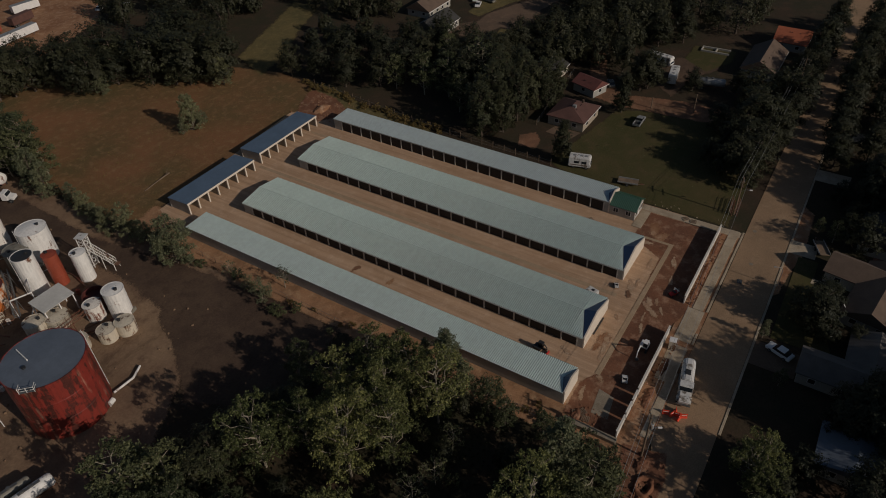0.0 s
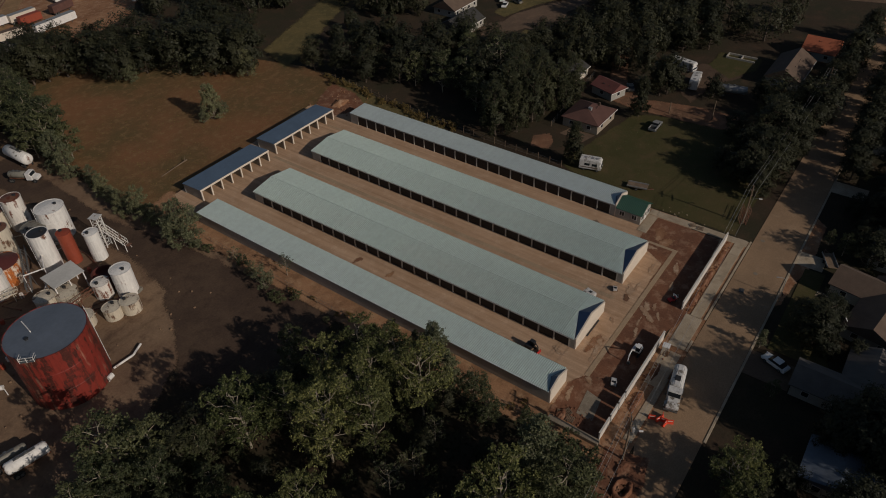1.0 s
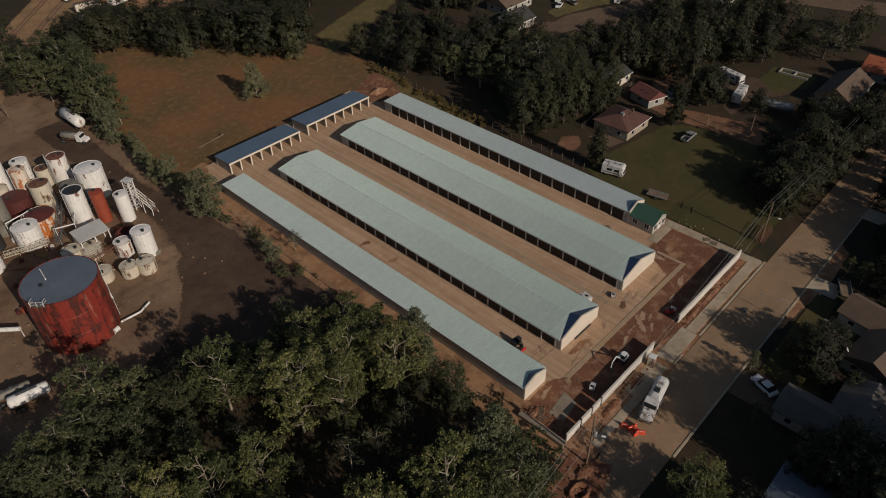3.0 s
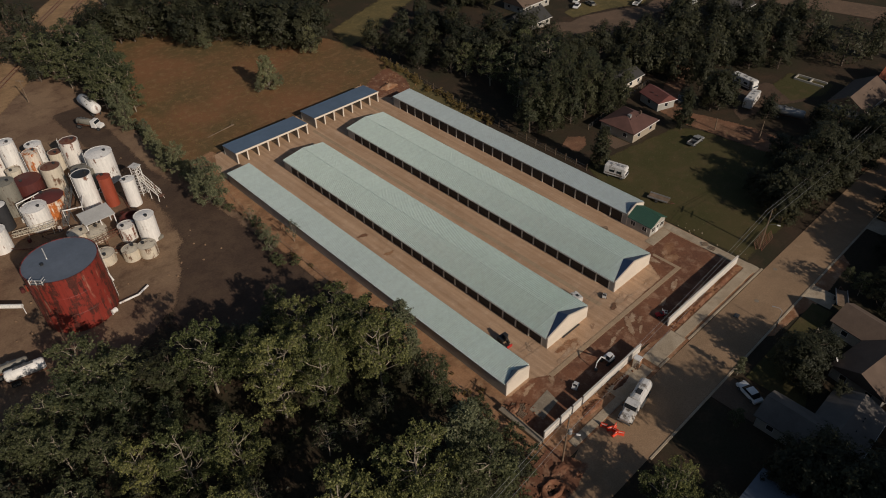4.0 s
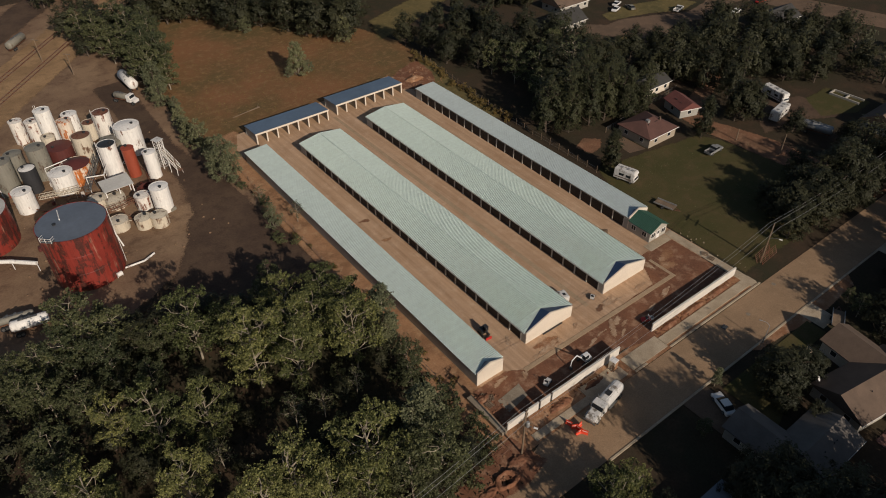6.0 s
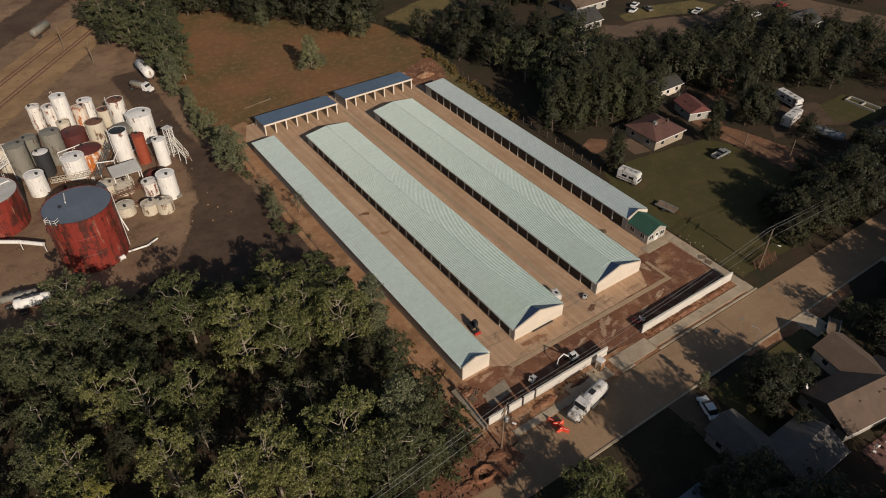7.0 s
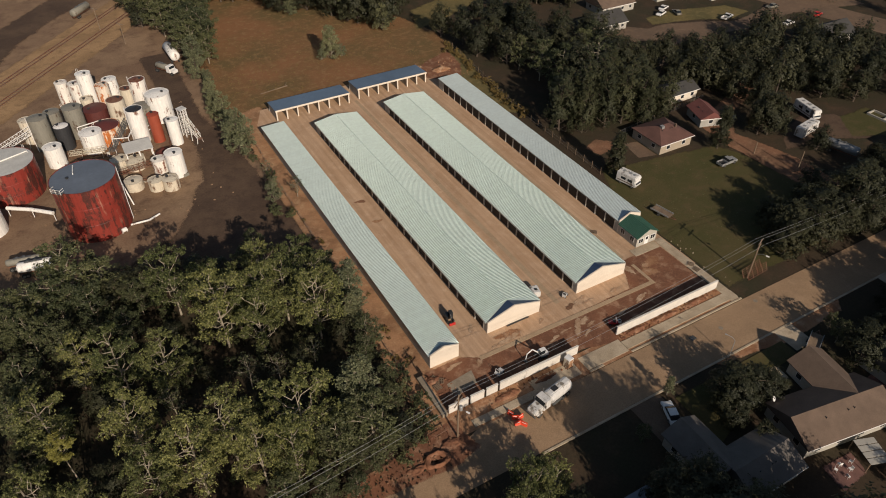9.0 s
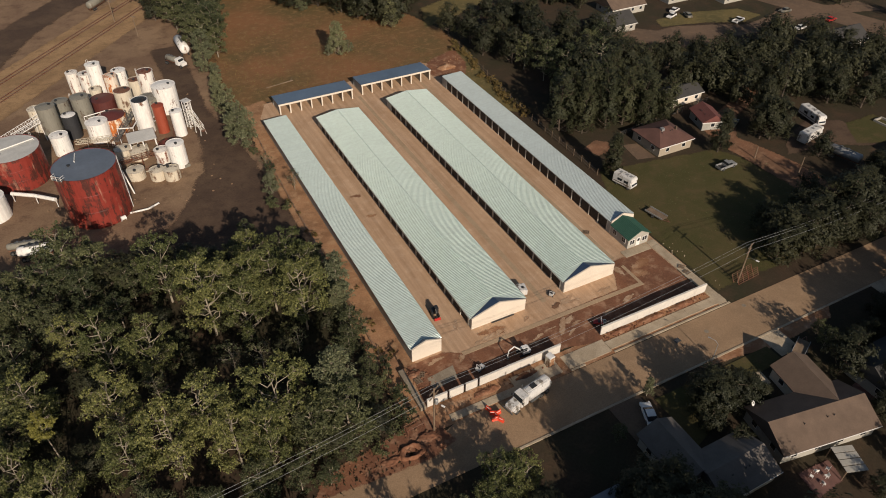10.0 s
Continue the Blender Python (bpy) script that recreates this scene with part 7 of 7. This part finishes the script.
for x, y, mt, lb in ((108, 99, M_SHINGLE_G, "house with a dark grey roof by the side street"), (122, 111, M_SHINGLE, "house with a brown roof by the side street"), (148, 112, M_SHINGLE_G, "house with a dark grey roof by the side street"), (166, 103, M_SHINGLE, "house with a brown roof by the side street"), (166, 56, M_SHINGLE_G, "house with a dark grey roof among trees")):
    house([(x - 7, x + 7, y - 4.5, y + 4.5, "x")], M_OFFICE, mt, lb)
for x, y, mt, lb in ((58, -41, M_SHINGLE_G, "dark-roofed house across the street"), (80, -40, M_SHINGLE, "brown-roofed house across the street"), (104, -40, M_SHINGLE_G, "dark-roofed house across the street")):
    house([(x - 7, x + 7, y - 4.5, y + 4.5, "x")], M_OFFICE, mt, lb)
patch("patio", [(28, -51.5), (33.5, -51), (34.5, -47.6), (28.5, -47.4)], 0.12, M_PINK, "pink brick patio behind the house", "patio", 0.3)
patch("lawn", [(18.8, -37), (38, -30.8), (44, -30.8), (44, -27.1), (18.8, -27.1)], 0.10, M_LAWN, "dark green front lawn", "lawn", 0.2)


def garden_frame(x, y, rz):
    t = thing("garden_wall", "low white frame of garden walls on grass", "garden wall", pose(x, y, 0.03, 0, 0, rz))
    for x0, x1, y0, y1 in ((-4.2, 4.2, 0.0, 0.35), (-4.2, -3.85, -2.6, -0.01), (0.0, 0.35, -2.6, -0.01), (-4.2, 4.2, -2.95, -2.61)):
        part("wall_length", quad_box(x0, x1, y0, y1, 0, 0.55, 0.03), M_OFFICE, t)


garden_frame(134.6, 13.4, -88)
patch("lawn", [(118, 12), (124, 20), (135, 20), (136, 8), (128, 7)], 0.06, M_LAWN, "dark green garden lawn among the houses", "lawn", 0.6)


def pergola(x, y, rz):
    t = thing("pergola", "pale garden shelter with a slatted roof", "pergola", pose(x, y, 0.1, 0, 0, rz))
    for i in range(4):
        part("roof_panel", quad_box(-1.7, 1.7, -2.2 + i * 1.1, -1.22 + i * 1.1, 2.2, 2.28, 0.02), M_OFFICE, t)
    for a in (-1.6, 1.6):
        for b in (-2.0, 2.0):
            part("post", quad_box(a - 0.06, a + 0.06, b - 0.06, b + 0.06, 0, 2.19, 0.0), M_WOOD, t)


pergola(35.4, -49.6, -20)


def semi_trailer(x, y, rz, length, side, top, label):
    t = thing("box_trailer", label, "trailer", pose(x, y, 0.05, 0, 0, rz), "parked trailers")
    h = length / 2
    part("body", quad_box(-h, h, -1.25, 1.25, 0.95, 3.5, 0.06), side, t)
    part("roof", quad_box(-h + 0.05, h - 0.05, -1.2, 1.2, 3.505, 3.57, 0.01), top, t)
    for k in range(int(length / 1.5)):
        part("rib", quad_box(-h + 0.7 + k * 1.5, -h + 0.8 + k * 1.5, -1.29, -1.25, 1.0, 3.45, 0.0), side, t)
    for k in (-h + 0.8, -h + 1.9):
        for s in (-1, 1):
            wheel(t, k, s * 0.95, 0.5, 0.3)
    for s in (-0.9, 0.9):
        part("landing_leg", quad_box(h - 2.2, h - 2.05, s - 0.07, s + 0.07, 0.0, 0.95, 0.0), M_STEEL, t)


for row in ((21.5, 241.5, 2, 9.0, M_WHITE, M_SHEDROOF, "white box trailer in the far yard"), (19.5, 226.0, -4, 9.0, M_STUCCO, M_SHINGLE, "cream trailer with a rusted roof"), (15.0, 214.5, 4, 6.5, M_STUCCO, M_SHINGLE, "cream trailer with a brown roof"),
            (34.0, 223.0, 6, 16.0, M_WHITE, M_SHEDROOF, "long white trailer at the edge of trees"), (31.0, 240.0, 3, 10.0, M_STUCCO, M_SHEDROOF, "cream trailer in the far yard"), (31.0, 234.5, 3, 8.0, M_TR, M_TR, "rusted orange container in the far yard"),
            (15.0, 209.5, 0, 4.5, M_STUCCO, M_SHEDROOF, "short pale trailer beside the wood"), (44, 236, 10, 9.0, M_SHINGLE_R, M_SHINGLE_R, "dull red container in the far yard"), (52, 246, -6, 10.0, M_WHITE, M_SHEDROOF, "white box trailer in the far yard")):
    semi_trailer(*row)
pickup(22.5, 220.5, 185, M_WHITE, "white lorry cab in the far yard")
sedan(66.5, 222, 30, M_WHITE, "white car at the edge of the far yard")
sedan(73, 216, 20, M_WHITE, "white car at the edge of the far yard")


def satellite_dish(x, y, z, rz):
    t = thing("satellite_dish", "round white satellite dish on the house roof", "satellite dish", pose(x, y, z, 0, 0, rz))
    bb = bmesh.new()
    tube(bb, (0, 0, -0.4), (0, 0, 0.45), 0.04, None, 6)
    part("mast", bb, M_STEEL, t)
    bb = bmesh.new()
    lathe(bb, [(0, 0), (0.25, 0.03), (0.42, 0.1), (0.44, 0.1), (0.26, 0.0), (0, -0.03)], 16)
    d = part("dish", bb, M_WHITE, t, "", True)
    d.matrix_basis = pose(0, -0.1, 0.6, 55, 0, 0)
    bb = bmesh.new()
    tube(bb, (0, -0.1, 0.5), (0, -0.6, 0.95), 0.02, None, 5)
    part("feed_arm", bb, M_STEEL, t)


satellite_dish(29.4, -36.3, 2.9, 20)


def road_drain(x, y, rz):
    t = thing("road_drain", "dark iron drain grate set in the street", "drain", pose(x, y, 0.072, 0, 0, rz))
    part("frame", quad_box(-0.6, 0.6, -0.45, 0.45, 0.0, 0.02, 0.005), M_DARK, t)
    for k in range(6):
        part("bar", quad_box(-0.5, 0.5, -0.38 + 0.14 * k, -0.32 + 0.14 * k, 0.02, 0.035, 0.0), M_STEEL, t)


def manhole(x, y):
    t = thing("manhole_cover", "round iron manhole cover in the street", "manhole cover", pose(x, y, 0.07, 0, 0, 0))
    bb = bmesh.new()
    lathe(bb, [(0, 0.025), (0.33, 0.025), (0.33, 0.018), (0.42, 0.018), (0.42, 0.0)], 20)
    part("cover", bb, M_SLAB, t)


def sign_post(x, y, rz):
    t = thing("street_sign", "small dark street sign on a thin post", "sign", pose(x, y, 0.09, 0, 0, rz))
    bb = bmesh.new()
    tube(bb, (0, 0, 0), (0, 0, 2.4), 0.035, None, 6)
    part("post", bb, M_STEEL, t)
    part("plate", quad_box(-0.3, 0.3, -0.02, 0.02, 1.7, 2.35, 0.01), M_DARK, t)


def garden_chair(x, y, rz):
    t = thing("garden_chair", "pale garden chair on the paved patio", "chair", pose(x, y, 0.125, 0, 0, rz), "chairs on the patio")
    part("seat", quad_box(-0.25, 0.25, -0.25, 0.25, 0.4, 0.45, 0.015), M_WHITE, t)
    part("backrest", quad_box(-0.25, 0.25, 0.21, 0.26, 0.46, 0.95, 0.015), M_WHITE, t)
    for a in (-0.21, 0.21):
        for b in (-0.21, 0.21):
            part("leg", quad_box(a - 0.025, a + 0.025, b - 0.025, b + 0.025, 0, 0.4, 0.0), M_WHITE, t)


road_drain(31.0, -18.9, 8)
manhole(48.2, -17.8)
manhole(37.2, -19.6)
sign_post(31.6, -25.6, 30)
for x, y, r in ((29.6, -48.6, 20), (30.9, -48.3, 160), (31.6, -49.6, 250), (30.2, -50.2, 80), (32.8, -48.8, 200)):
    garden_chair(x, y, r)


def mound(name, x, y, rx, ry, h, material, label, seed, hole=0.0):
    """A heap of spoil with a lumpy surface; hole: the share of its radius that is dug out."""
    bm = bmesh.new()
    n, m = 36, 12
    rings = []
    for j in range(m + 1):
        u = hole * 0.6 + (1 - hole * 0.6) * j / m
        ring = []
        for i in range(n):
            t = 6.2832 * i / n
            k = 1 + 0.28 * noise.noise(Vector((math.cos(t) * 1.3, math.sin(t) * 1.3, seed)))
            px, py = x + rx * u * k * math.cos(t), y + ry * u * k * math.sin(t)
            top = (1 - u * u) if not hole else max(0.0, 1 - ((u - (hole + 1) / 2) / ((1 - hole) / 2)) ** 2)
            z = 0.09 + max(0.0, h * top * (1 + 0.5 * noise.noise(Vector((px * 0.9, py * 0.9, seed)))) + (0.18 * noise.noise(Vector((px * 2.2, py * 2.2, seed + 3))) if 0.0 < u < 0.97 else 0))
            ring.append(bm.verts.new((px, py, z if j < m else 0.05)))
        rings.append(ring)
    for a, b in zip(rings, rings[1:]):
        for i in range(n):
            bm.faces.new((a[i], b[i], b[(i + 1) % n], a[(i + 1) % n]))
    bm.faces.new(rings[0])
    return tagged(part(name, bm, material, None, "", True), label, "mound")


mound("mound", -20.4, -18.0, 2.3, 1.4, 0.42, M_CLAY, "ring of dug red clay round a small pit", 5, 0.5)
mound("mound", -17.2, -16.6, 2.0, 1.0, 0.32, M_CLAY, "low heap of dug red clay", 6)
mound("mound", -23.6, -18.0, 1.8, 0.8, 0.25, M_CLAY, "low heap of dug red clay", 7)
mound("mound", -15.6, -19.0, 1.3, 0.7, 0.2, M_CLAY, "low heap of dug red clay", 8)
mound("mound", -13.6, -4.6, 1.2, 0.8, 0.4, M_CLAY, "low heap of red clods in the site corner", 9)
mound("mound", 46.0, 97.5, 3.2, 1.6, 0.8, M_DIRT, "pale spoil heap at the rear corner", 10)
mound("mound", 23.5, -12.5, 2.2, 0.6, 0.4, M_CLAY, "ridge of red clay along the street wall", 11)
mound("mound", 30.5, -12.5, 3.0, 0.55, 0.35, M_CLAY, "ridge of red clay along the street wall", 12)
mound("mound", 38.0, -12.5, 3.2, 0.6, 0.4, M_CLAY, "ridge of red clay along the street wall", 13)
mound("mound", -4.5, -13.2, 2.4, 0.7, 0.35, M_CLAY, "ridge of red clay along the street wall", 14)
mound("mound", 3.0, -13.3, 2.2, 0.6, 0.3, M_CLAY, "ridge of red clay along the street wall", 15)


def trestle(x, y, rz):
    t = thing("trestle", "rust-red steel trestle frame beside the corner", "trestle", pose(x, y, 0.09, 0, 0, rz))
    bb = bmesh.new()
    for s in (-0.5, 0.5):
        tube(bb, (-1.6, s, 1.1), (1.6, s, 1.1), 0.06, None, 6)
    for k in (-1.5, -0.5, 0.5, 1.5):
        tube(bb, (k, -0.5, 1.1), (k, 0.5, 1.1), 0.045, None, 6)
    part("top_frame", bb, M_RUSTSTEEL, t)
    for a in (-1.4, 1.4):
        for s in (-0.5, 0.5):
            bb = bmesh.new()
            tube(bb, (a, s, 1.1), (a * 1.1, s * 1.3, 0), 0.05, None, 6)
            part("leg", bb, M_RUSTSTEEL, t)


trestle(-18.2, -14.4, 5)
